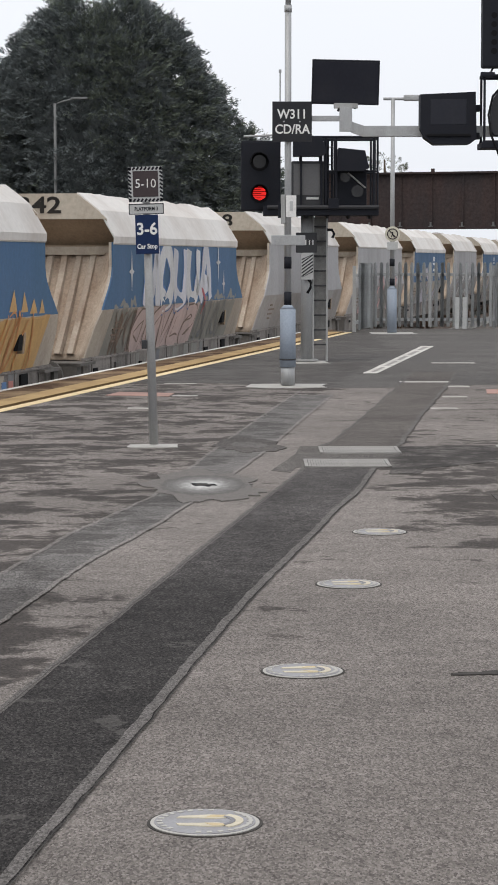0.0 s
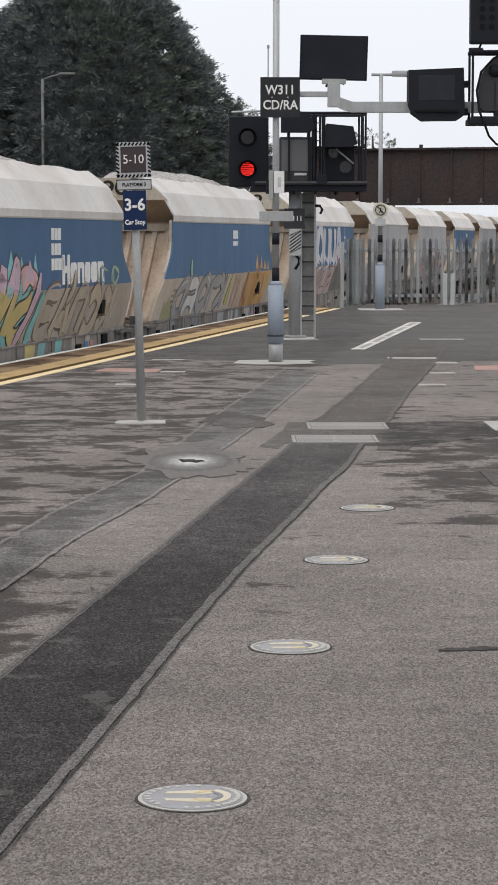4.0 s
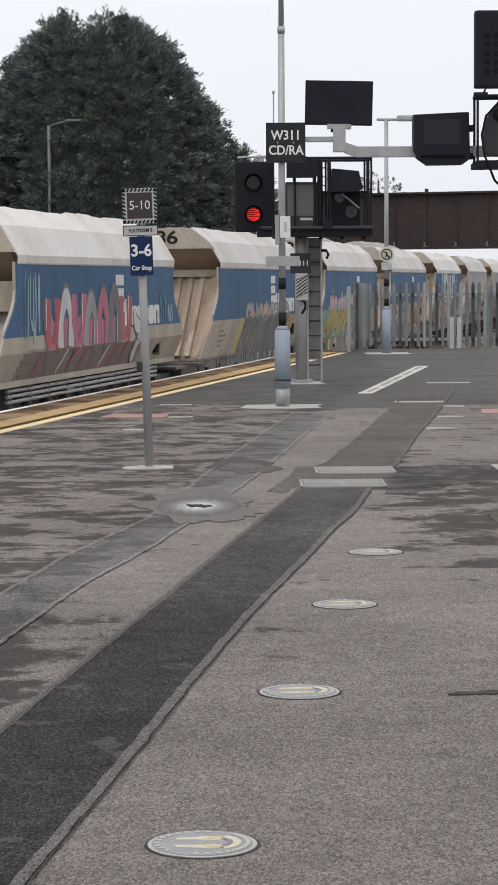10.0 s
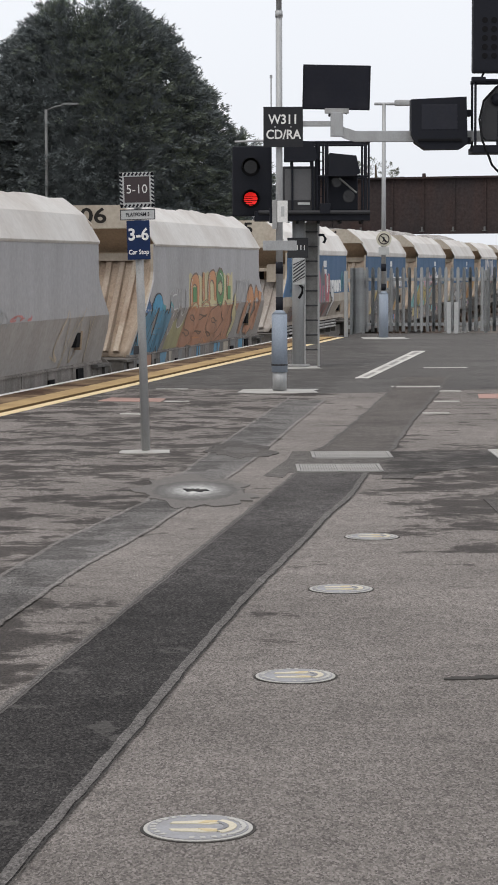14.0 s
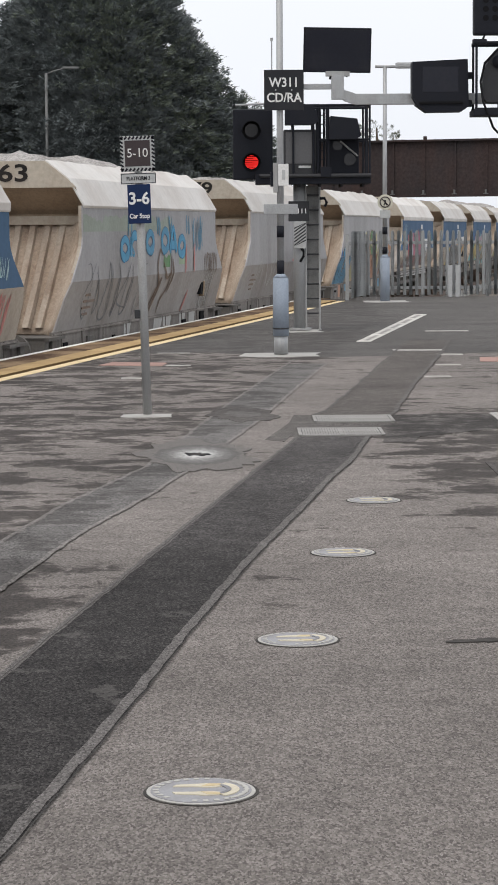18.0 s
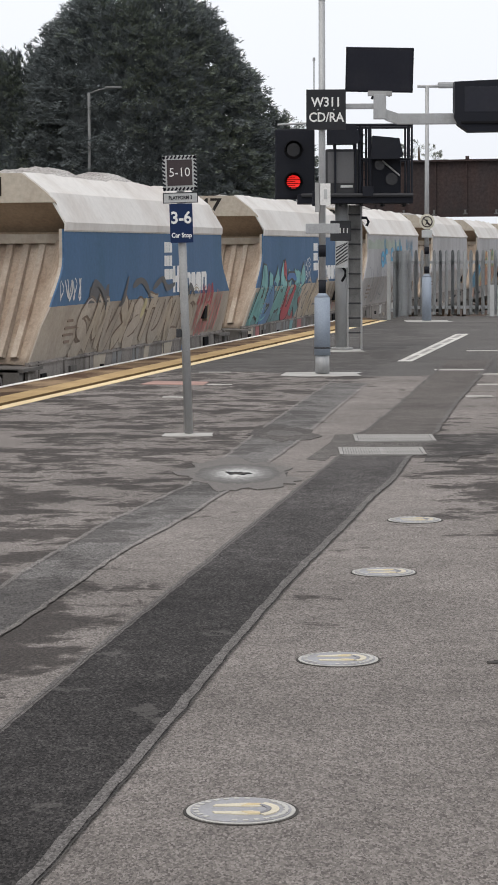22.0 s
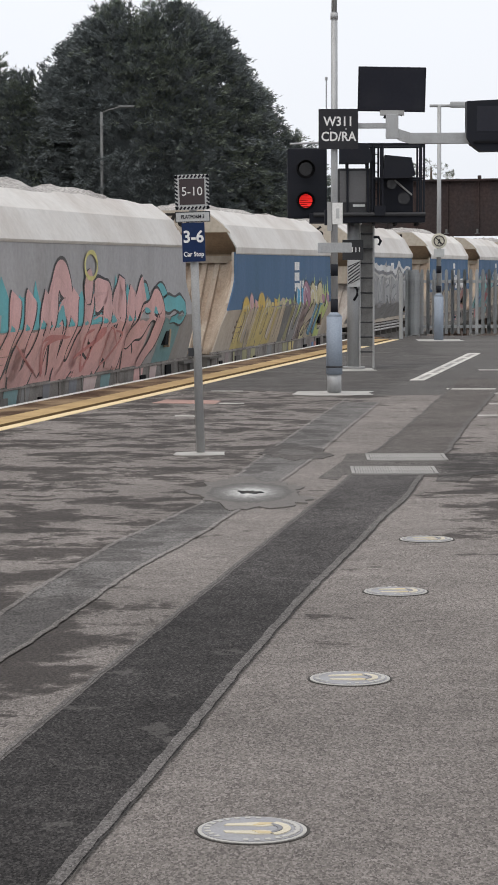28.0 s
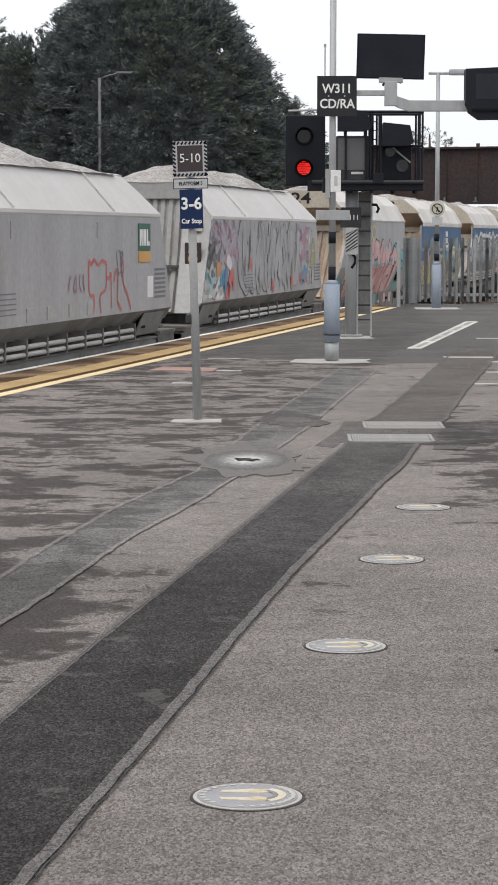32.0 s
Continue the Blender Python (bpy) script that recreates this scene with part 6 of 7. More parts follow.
def stroke(bm, pts, width, lift, mat, taper=True, flat=False, low=None):
    """A ribbon of paint on the wagon side; below the bend it takes the material slot low."""
    line = smooth_line(pts)
    rows = []
    n = len(line)
    for i, (x, z) in enumerate(line):
        x1, z1 = line[min(i + 1, n - 1)]
        x0, z0 = line[max(i - 1, 0)]
        dx, dz = x1 - x0, z1 - z0
        q = math.hypot(dx, dz) or 1.0
        w = width / 2 * (0.85 + 0.15 * math.sin(i * 0.5)) * (min(1.0, 0.35 + 3 * min(i, n - 1 - i) / n) if taper else 1)
        r = []
        for s in (-1, 1):
            xx, zz = x - dz / q * w * s, z + dx / q * w * s
            zz = min(max(zz, 0.48 if flat else 0.11), 1.77)
            ends = (-0.75 * (1.8 - zz) / 1.38, 9.7) if flat else (end_x(zz), FOLD["length"])
            xx = min(max(xx, ends[0] + 0.015), ends[1] - ends[0] - 0.015)
            r.append((xx, (0.0 if flat else inset(zz)) - lift, zz))
        rows.append(r)
    vs = [[bm.verts.new(p) for p in r] for r in rows]
    for u, v in zip(vs, vs[1:]):
        f = bm.faces.new((u[0], u[1], v[1], v[0]))
        mid = sum(c.co.z for c in f.verts) / 4
        f.material_index = low if low is not None and not flat and mid < FOLD["z"] else mat


# letter-like shapes: strokes in a unit square
SHAPES = {
    "I": [[(0.5, 0), (0.46, 0.5), (0.5, 1)]],
    "L": [[(0.2, 1), (0.15, 0.5), (0.2, 0.1), (0.95, 0.05)]],
    "U": [[(0.12, 1), (0.1, 0.3), (0.3, 0.04), (0.7, 0.04), (0.9, 0.3), (0.88, 1)]],
    "n": [[(0.12, 0), (0.1, 0.92)], [(0.1, 0.6), (0.35, 0.95), (0.75, 0.95), (0.9, 0.6), (0.9, 0)]],
    "A": [[(0.05, 0), (0.42, 1), (0.6, 1), (0.95, 0)], [(0.22, 0.32), (0.8, 0.34)]],
    "S": [[(0.9, 0.85), (0.6, 1), (0.2, 0.9), (0.15, 0.65), (0.8, 0.4), (0.9, 0.15), (0.5, 0), (0.08, 0.1)]],
    "K": [[(0.15, 0), (0.15, 1)], [(0.9, 1), (0.3, 0.52), (0.95, 0)]],
    "O": [[(0.5, 1), (0.15, 0.8), (0.1, 0.3), (0.45, 0), (0.85, 0.25), (0.88, 0.75), (0.5, 1)]],
    "Y": [[(0.1, 1), (0.2, 0.6), (0.8, 0.6)], [(0.95, 1), (0.85, 0.3), (0.6, 0.03), (0.05, 0.05)]],
    "D": [[(0.12, 0), (0.15, 1), (0.65, 0.9), (0.9, 0.5), (0.6, 0.08), (0.1, 0.02)]],
    "E": [[(0.92, 0.95), (0.2, 0.97), (0.12, 0.5), (0.18, 0.04), (0.95, 0.02)], [(0.2, 0.5), (0.8, 0.54)]],
    "R": [[(0.12, 0), (0.12, 1), (0.7, 0.95), (0.85, 0.72), (0.5, 0.5), (0.2, 0.48)], [(0.45, 0.5), (0.95, 0)]],
    "M": [[(0.05, 0), (0.15, 1), (0.48, 0.35), (0.8, 1), (0.95, 0)]],
    "N": [[(0.1, 0), (0.12, 1), (0.8, 0.02), (0.9, 1)]],
    "W": [[(0.05, 1), (0.2, 0.02), (0.5, 0.7), (0.75, 0.02), (0.95, 1)]],
    "V": [[(0.1, 1), (0.45, 0), (0.9, 1)]],
    "T": [[(0.02, 0.95), (0.98, 0.95)], [(0.5, 0.95), (0.45, 0)]],
    "a": [[(0.08, 0), (0.1, 0.6), (0.5, 1.0), (0.88, 0.6), (0.92, 0)]],
    "C": [[(0.9, 0.8), (0.6, 1), (0.15, 0.75), (0.12, 0.25), (0.5, 0), (0.92, 0.15)]],
    "Z": [[(0.1, 0.95), (0.85, 0.9), (0.15, 0.1), (0.95, 0.05)]],
}


def letters(t, text, x0, x1, z0, z1, fills, lows=None, outline="ink", shine=None, fat=0.4, slant=0.15, edge=0.05, seed=0, flat=False, rough=0.06, label="", lift=0.006):
    """A row of swollen spray-painted letter shapes with outline, fill and highlights; below the bend of the side, dust
    and the shade of the downward face are put into the low fills.
    """
    rnd = random.Random(seed)
    lows = lows or fills
    w = (x1 - x0) / len(text)
    h = z1 - z0
    for k, name in enumerate(text):
        fill, low = fills[k % len(fills)], lows[k % len(lows)]
        mats = [outline, fill, low] + ([shine] if shine else [])
        a, dz, tall = x0 + w * k, rnd.uniform(-rough, rough) * h, 1 + rnd.uniform(-rough, rough)
        f = min(fat * w * 0.8, 0.34 * h)

        flip, over = rnd.random() < 0.55, rnd.random() < 0.45

        def at(p):
            p = (1 - p[0] if flip else p[0], 1 - p[1] if over else p[1])
            z = z0 + dz + (0.1 + 0.8 * p[1]) * h * tall
            return (a + w * (0.04 + 0.92 * p[0]) + slant * (z - (z0 + z1) / 2), z)
        bm = bmesh.new()
        e = lift + 0.0003 * (k % 6)
        lines = [[at(p) for p in ln_] for ln_ in SHAPES[name]]
        for ln_ in lines:
            stroke(bm, ln_, f + 2 * edge, e, 0, False, flat)
        for ln_ in lines:
            stroke(bm, ln_, f, e + 0.0022, 1, False, flat, 2)
        if shine:
            for ln_ in lines[:1]:
                stroke(bm, [(p[0] - f * 0.27, p[1] + 0.02) for p in ln_[:max(2, len(ln_) // 2)]], f * 0.14, e + 0.0042, 3, True, flat)
        wpart("painted_shape", bm, mats, t, label or "bold spray-painted shape")


def scrawl(t, x0, x1, z0, z1, n, seed, colour, width=0.035, flat=False, lift=0.006, label=""):
    """Loose thin spray lines."""
    rnd = random.Random(seed)
    for k in range(n):
        x = x0 + (x1 - x0) * (k + 0.2) / n
        w = (x1 - x0) / n
        p = [(x + rnd.uniform(-0.3, 0.9) * w, rnd.uniform(z0, z1) if i % 2 else (z0 if (i // 2) % 2 else z1) + rnd.uniform(-0.1, 0.1) * (z1 - z0)) for i in range(rnd.randrange(4, 7))]
        bm = bmesh.new()
        stroke(bm, p, width * rnd.uniform(0.7, 1.4), lift + 0.0003 * k, 0, True, flat)
        wpart("spray_line", bm, colour, t)


def cloudy(t, x0, x1, z0, z1, n, seed, colours, width=0.35, flat=False, lift=0.0025, grime=("skirt", "sole", "skirt")):
    """Broad overlapping areas of spray paint."""
    rnd = random.Random(seed)
    for k in range(n):
        x = rnd.uniform(x0, x1)
        z = rnd.uniform(z0, z1)
        p = [(x + rnd.uniform(-0.4, 0.4), z + rnd.uniform(-0.2, 0.2)) for _ in range(4)]
        bm = bmesh.new()
        stroke(bm, p, width * rnd.uniform(0.6, 1.3), lift + 0.0002 * k, 0, False, flat)
        wpart("spray_patch", bm, rnd.choice(tuple(colours) + grime), t)


def maker_mark(t, x=5.45, text=True, rows=3, gap=0.2):
    """White squares of three bars each, and a row of white letter-sized blocks."""
    for k in range(rows):
        tall = 0.155 if text or k == 0 else 0.085
        for j in range(4 if text and k == 2 else 3):
            xa = x + j * 0.17
            z = 1.47 - k * gap + (0.155 - tall)
            wpart("white_square", boxed(xa, xa + 0.145, -0.006, -0.002, z, z + tall), "white", t)
    if not text:
        return
    xa = x + 0.56
    for k, (w, h) in enumerate(((0.40, 0.4), (0.36, 0.29), (0.37, 0.29), (0.31, 0.29), (0.37, 0.29), (0.37, 0.29))):
        z0, z1, d = 0.87, 0.87 + h, 0.07
        # one closed block a letter, notched above or below
        if k == 0:
            o = [(0, z0), (0.34, z0), (0.36, z0 + 0.15), (0.66, z0 + 0.15), (0.66, z0), (1, z0), (1, z1), (0.68, z1), (0.66, z1 - 0.15), (0.36, z1 - 0.15), (0.34, z1), (0, z1)]
        elif k in (2, 5):
            o = [(0, z0), (0.34, z0), (0.36, z1 - d * 1.2), (0.64, z1 - d * 1.2), (0.66, z0), (1, z0), (1, z1 - d * 0.6), (0.85, z1), (0, z1)]
        else:
            o = [(0.15, z0), (0.85, z0), (1, z0 + d), (1, z1 - d * 0.6), (0.82, z1), (0.15, z1), (0, z1 - d), (0, z0 + d)]
        wpart("white_block", prism(bmesh.new(), [(xa + a * w, b) for a, b in o], -0.006, -0.002, axis="y"), "white", t)
        xa += w + 0.035


def wagon_number(t, digits):
    me = lettering(digits, 0.33, 0.215 * len(digits), 0.003)
    me.transform(pose(-0.025, 0.76 + 0.108 * len(digits), 2.3 + DROP, 0, 0, -90))
    part("wagon_number", me, "number_black", t, "black stencilled number")


templates = {}


bare = {}


def lengthen(t, more):
    """The longer body: its far half moves along, the running gear stays."""
    for o in t.children_recursive:
        if o.name.split(".")[0] in ("bogie", "wheel", "axle", "buffer", "headstock", "coupling", "end_platform", "sole_bar"):
            continue
        for v in o.data.vertices:
            if v.co.x > LEN / 2 + 0.05:
                v.co.x += more


def make_wagon(kind, label):
    """A wagon of one of the kinds, first built and then copied without its painting."""
    if kind not in templates:
        t = box_hopper("pale hopper wagon") if kind == "box" else hopper_wagon("wagon_" + kind.split("_")[0], "slot" in kind, "open" in kind)
        templates[kind], bare[kind] = t, list(t.children_recursive)
        if kind in ("blue", "grey"):
            lengthen(t, 0.36)
        t["label"] = label
        return t
    src = templates[kind]
    made = new("hopper_wagon")
    tagged(made, label, src["category"], src["group"])
    table = {src: made}
    for o in bare[kind]:
        c = o.copy()
        scene.collection.objects.link(c)
        c.parent = table[o.parent]
        table[o] = c
    return made


TRAIN = []


def add(index, kind, label, number="", load=0.0, mark=None):
    t = make_wagon(kind, label)
    fold_for("slot" in kind)
    TRAIN.append((index, t))
    if number:
        wagon_number(t, number)
    wpart("stone_load", heap(index * 1.7, max(load, 0.05)), "stone_load", t, "heap of grey crushed stone")
    if mark is not None:
        maker_mark(t, **mark)
    return t




def field(t, x0, x1, z0, z1, colour, seed, jag=0.12, lift=0.0022, slant=0.25, flat=False):
    """One area of paint with an uneven upper edge."""
    rnd = random.Random(seed)
    n = max(6, int((x1 - x0) / 0.11))
    tops, cur = [], 0.0
    for i in range(n + 1):
        cur = 0.55 * cur + rnd.uniform(-jag, jag)
        tops.append(min(1.74, z1 + cur))
    zs = 13
    rows = []
    for k in range(zs):
        r = []
        for i in range(n + 1):
            z = z0 + (tops[i] - z0) * k / (zs - 1)
            x = x0 + (x1 - x0) * i / n + slant * (z - (z0 + z1) / 2)
            lo, hi = end_x(z) + 0.02, FOLD["length"] - end_x(z) - 0.02
            r.append((min(max(x, lo), hi), (0.0 if flat else inset(z)) - lift, z))
        rows.append(r)
    # keep the sheet off the bend in the panel
    return wpart("painted_area", bridge_rows(bmesh.new(), rows), colour, t, "area of spray paint")


def flames(t, x0, x1, z0, z1, n, seed, colour, lift=0.011):
    """Pointed tongues of paint above a painting."""
    rnd = random.Random(seed)
    for k in range(n):
        bm = bmesh.new()
        x = x0 + (x1 - x0) * (k + 0.5) / n + rnd.uniform(-0.05, 0.05)
        w = (x1 - x0) / n * rnd.uniform(0.3, 0.6)
        top = z1 - rnd.uniform(0, 0.55) * (z1 - z0)
        pts = [(x - w, z0), (x - w * 0.5, (z0 + top) / 2), (x + rnd.uniform(-0.3, 0.3) * w, top), (x + w * 0.5, (z0 + top) / 2), (x + w, z0)]
        bm.faces.new([bm.verts.new((a, inset(b) - lift - 0.0002 * k, b)) for a, b in pts])
        wpart("painted_tongue", bm, colour, t)


def waves(t, x0, x1, seed):
    """Tall silver letters edged in white and dark, under one long wavy ribbon."""
    rnd = random.Random(seed)
    letters(t, "MnSUNRK", x0, x1, 0.6, 1.42, ("silver", "steel_dust"), ("steel_dust",), "chalk_dust", None, 0.62, 0.08, 0.06, seed, lift=0.005)
    letters(t, "SNMASnE", x0 + 0.3, x1 - 0.2, 0.55, 1.25, ("silver",), ("steel_dust",), "slate", None, 0.42, 0.15, 0.045, seed + 1, lift=0.0085)
    letters(t, "VSLNSVN", x0, x1 - 0.3, 0.29, 0.66, ("steel_dust",), None, "slate_dust", None, 0.4, 0.5, 0.04, seed + 2, lift=0.0085)
    n = 12
    crest = [(x0 + (x1 - x0) * (i + rnd.uniform(-0.25, 0.25)) / n, (1.6 if i % 2 else 1.46) + rnd.uniform(-0.14, 0.06)) for i in range(n + 1)]
    for dz, width, colour, lift in ((0.0, 0.15, "chalk", 0.0122), (-0.11, 0.08, "slate", 0.0142), (-0.18, 0.06, "chalk_dust", 0.0162)):
        bm = bmesh.new()
        stroke(bm, [(a, b + dz) for a, b in crest], width, lift, 0, True)
        wpart("painted_ribbon", bm, colour, t, "sprayed contour")
    for x, k in ((x1 - 0.35, 1), (x0 + 0.1, -1)):
        bm = bmesh.new()
        stroke(bm, [(x - 0.25 * k, 1.5), (x, 1.2), (x - 0.1 * k, 0.95), (x + 0.35 * k, 0.72), (x - 0.1, 0.35)], 0.13, 0.018, 0, True)
        wpart("painted_ribbon", bm, "chalk", t)


def skirt_paint(t, x0, x1, n, colours, seed):
    """Slanting strokes of the paintings that run on over the skirt."""
    rnd = random.Random(seed)
    w = (x1 - x0) / n
    for k in range(n):
        x = x0 + w * (k + rnd.uniform(0, 0.4))
        b, lo = w * rnd.uniform(0.3, 0.75), rnd.uniform(-0.24, -0.08)
        o = [(x - 0.06, lo), (x - 0.06 + b * 0.8, lo + rnd.uniform(-0.03, 0.04)), (x + b, SILL + 0.0), (x + rnd.uniform(-0.03, 0.05), SILL + 0.0)]
        wpart("skirt_paint", prism(bmesh.new(), o, 0.1962 - 0.0003 * (k % 3), 0.21, axis="y"), rnd.choice(tuple(colours) + ("skirt", "slate_dust")), t)


def stickers(t, x):
    """Small blue and red plates on the skirt."""
    for dx, c in ((0.0, "plate_blue"), (0.3, "plate_red")):
        wpart("skirt_plate", boxed(x + dx, x + dx + 0.2, 0.19, 0.2, -0.12, 0.02, 0.004), c, t, "small square notice")


def tail(t, pts, width, colour, lift=0.012, edge=None):
    """One broad free stroke of paint."""
    bm = bmesh.new()
    if edge:
        stroke(bm, pts, width + 0.09, lift, 0, True)
    stroke(bm, pts, width, lift + 0.002, 1 if edge else 0, True)
    wpart("painted_stroke", bm, [edge, colour] if edge else colour, t)


BLUE, GREY = "blue hopper wagon with beige ends", "grey hopper wagon with beige ends"
t = add(0, "blue", BLUE + ", white letters and stars", "342", 0.1)
field(t, 0.0, 1.6, 0.12, 0.95, "moss", 39, 0.12)
field(t, 6.2, 9.4, 0.12, 0.92, "moss", 38, 0.1)
field(t, 1.5, 6.2, 0.12, 0.8, "rose_dust", 40, 0.02)
letters(t, "MOUnA", 2.0, 7.2, 0.72, 1.76, ("pearl", "chalk"), ("rose_dust",), "royal", "chalk", 0.5, 0.12, 0.06, 41)
letters(t, "DKVLS", 1.5, 6.1, 0.14, 0.78, ("rose_dust",), None, "earth", None, 0.72, 0.3, 0.035, 42)
scrawl(t, 0.2, 1.6, 0.2, 0.75, 5, 43, "earth", 0.06, lift=0.009)
scrawl(t, 6.3, 8.6, 0.2, 0.8, 6, 44, "slate", 0.05, lift=0.009)
tail(t, [(6.3, 1.05), (6.6, 0.85), (6.5, 0.6)], 0.1, "crimson")
for sx, sz, big in ((1.15, 1.35, 1.0), (7.8, 1.48, 1.1), (8.3, 1.1, 0.8)):
    bm = bmesh.new()
    for a in range(4):
        r = big * (0.32 if a % 2 else 0.22)
        p = (sx + r * 0.8 * math.cos(a * 1.571), sz + r * math.sin(a * 1.571))
        n = (0.05 * math.sin(a * 1.571), 0.05 * math.cos(a * 1.571))
        bm.faces.new([bm.verts.new((u, -0.009, v)) for u, v in ((sx - n[0], sz - n[1]), p, (sx + n[0], sz + n[1]))])
    wpart("star_painting", bm, "chalk", t, "white painted star")
skirt_paint(t, 1.4, 7.6, 9, ("rose_dust", "moss", "slate"), 300)
t = add(1, "blue", BLUE + ", grey and orange painting", "90", 0.36, dict(text=False, rows=2))
field(t, -0.2, 0.8, 0.12, 0.45, "olive", 58, 0.1)
letters(t, "DYOL", 0.5, 4.4, 0.13, 0.8, ("silver", "chalk", "spray_grey", "silver"), None, "slate", "chalk", 0.5, 0.3, 0.05, 51)
letters(t, "KI", 4.2, 5.9, 0.13, 0.82, ("silver", "olive_bright"), None, "ink", None, 0.5, 0.28, 0.04, 53)
field(t, 5.9, 7.2, 0.12, 0.8, "tan_dust", 59, 0.02)
field(t, 7.1, 9.7, 0.12, 0.8, "amber_dust", 50, 0.02)
flames(t, 7.9, 9.6, 0.78, 1.2, 4, 55, "amber_dust", 0.005)
scrawl(t, 5.8, 7.3, 0.15, 0.75, 4, 52, "brick_pink", 0.04, lift=0.008)
scrawl(t, 7.1, 9.3, 0.15, 0.85, 6, 56, "orange", 0.05, lift=0.009)
tail(t, [(1.5, 0.82), (1.52, 1.0), (1.55, 1.12)], 0.14, "leaf_pale")
skirt_paint(t, 0.4, 9.2, 10, ("silver", "slate", "dusty"), 301)
stickers(t, 8.2)
t = add(2, "blue", BLUE + ", lilac, yellow and teal painting", "8", 0.32, {})
field(t, -0.6, 0.6, 0.12, 0.8, "aqua", 60, 0.1)
flames(t, 0.3, 4.9, 0.85, 1.42, 8, 63, "aqua", 0.004)
field(t, 0.5, 4.6, 0.12, 0.85, "aqua", 65, 0.05, lift=0.003)
letters(t, "WMANS", 0.4, 4.7, 0.12, 1.18, ("lilac_pink", "rose", "lilac_pink"), ("gold_dust",), "ink", None, 0.44, 0.22, 0.04, 61)
flames(t, 0.6, 4.7, 0.95, 1.25, 6, 68, "lilac_pink", 0.0085)
tail(t, [(4.2, 0.12), (4.6, 0.5), (4.9, 1.05)], 0.22, "lilac_pink", edge="ink")
tail(t, [(4.75, 0.1), (4.95, 0.45), (5.1, 0.8)], 0.26, "aqua")
letters(t, "EAUCK", 5.1, 9.3, 0.12, 0.84, ("dusty", "tan_dust"), None, "earth", None, 0.52, 0.25, 0.04, 62)
tail(t, [(6.4, 0.6), (6.62, 0.8), (6.72, 1.05)], 0.16, "dusty", edge="earth")
scrawl(t, 7.9, 9.3, 0.85, 1.08, 4, 67, "leaf_pale", 0.06)
skirt_paint(t, 0.0, 8.6, 11, ("gold_dust", "aqua", "moss", "dusty"), 302)
stickers(t, 8.0)
t = add(3, "blue", BLUE + ", silver lettered painting", "86", 0.16, {})
field(t, 2.5, 7.7, 0.12, 0.84, "slate_dust", 70, 0.03)
flames(t, 2.9, 7.8, 0.85, 1.3, 6, 72, "amber", 0.004)
letters(t, "OnOnOUnO", 2.6, 7.7, 0.62, 1.1, ("spray_grey", "silver"), ("slate_dust",), "slate", "chalk", 0.45, 0.1, 0.035, 71)
letters(t, "SUSNSLES", 2.5, 7.6, 0.13, 0.82, ("slate_dust",), None, "silver", None, 0.3, 0.25, 0.03, 75)
scrawl(t, 2.6, 7.6, 0.15, 0.8, 12, 76, "chalk_dust", 0.025, lift=0.012)
field(t, 2.1, 2.7, 0.12, 0.78, "gold_dust", 73, 0.1)
field(t, 7.6, 8.2, 0.12, 0.85, "amber_dust", 74, 0.1)
skirt_paint(t, 2.4, 7.8, 9, ("slate_dust", "silver", "slate"), 303)
stickers(t, 7.9)
t = add(4, "blue_slot_open", BLUE + ", red rounded painting", "95", 0.06, dict(x=5.2))
field(t, 0.3, 7.0, 0.29, 0.66, "mauve_dust", 80, 0.02)
letters(t, "aaaaaaa", 1.3, 6.1, 0.5, 1.4, ("crimson", "pearl", "magenta", "silver", "magenta", "slate", "crimson"), ("mauve_dust",), "slate", "chalk", 0.52, 0.06, 0.06, 81)
field(t, 1.4, 6.1, 0.66, 1.05, "magenta", 84, 0.06, lift=0.003)
letters(t, "IIIIIIIII", 0.9, 6.2, 0.28, 0.66, ("crimson_dust", "mauve_dust", "chalk_dust", "crimson_dust"), None, "earth", None, 0.5, 0.5, 0.03, 85)
tail(t, [(6.35, 1.12), (6.45, 0.9), (6.75, 0.8), (6.6, 0.55), (6.8, 0.3)], 0.26, "chalk", edge="slate")
scrawl(t, 0.3, 1.0, 0.85, 1.62, 5, 82, "aqua_pale", 0.045)
scrawl(t, 8.1, 8.6, 0.95, 1.35, 4, 83, "teal", 0.06)
scrawl(t, 8.7, 9.1, 0.9, 1.15, 4, 86, "aqua_pale", 0.04)
t = add(5, "grey", GREY + ", orange and blue painting", "06", 0.08)
letters(t, "RnW", -1.0, 1.3, 0.12, 0.98, ("royal", "sky", "teal"), ("sky_dust",), "ink", "sky", 0.5, 0.28, 0.04, 92)
field(t, -1.0, 1.0, 0.12, 0.55, "sky_dust", 94, 0.12)
letters(t, "An", 1.2, 2.6, 0.5, 1.15, ("wagon_grey",), ("lower_grey",), "chalk", None, 0.5, 0.1, 0.025, 96)
field(t, 1.5, 2.6, 0.12, 0.6, "olive", 97, 0.1)
field(t, 2.6, 7.3, 0.12, 0.84, "rust_dust", 90, 0.02)
field(t, 2.7, 6.7, 0.8, 1.38, "lemon_pale", 98, 0.05, lift=0.003, slant=0)
letters(t, "UIUOI", 2.8, 6.6, 0.82, 1.4, ("orange_soft", "orange_soft", "orange_soft", "leaf", "orange_soft"), None, "earth", "chalk", 0.62, 0.02, 0.04, 91)
for gx in (3.0, 6.15):
    wpart("painted_panel", boxed(gx, gx + 0.3, -0.0125, -0.011, 0.9, 1.15), "leaf", t, "green sprayed square")
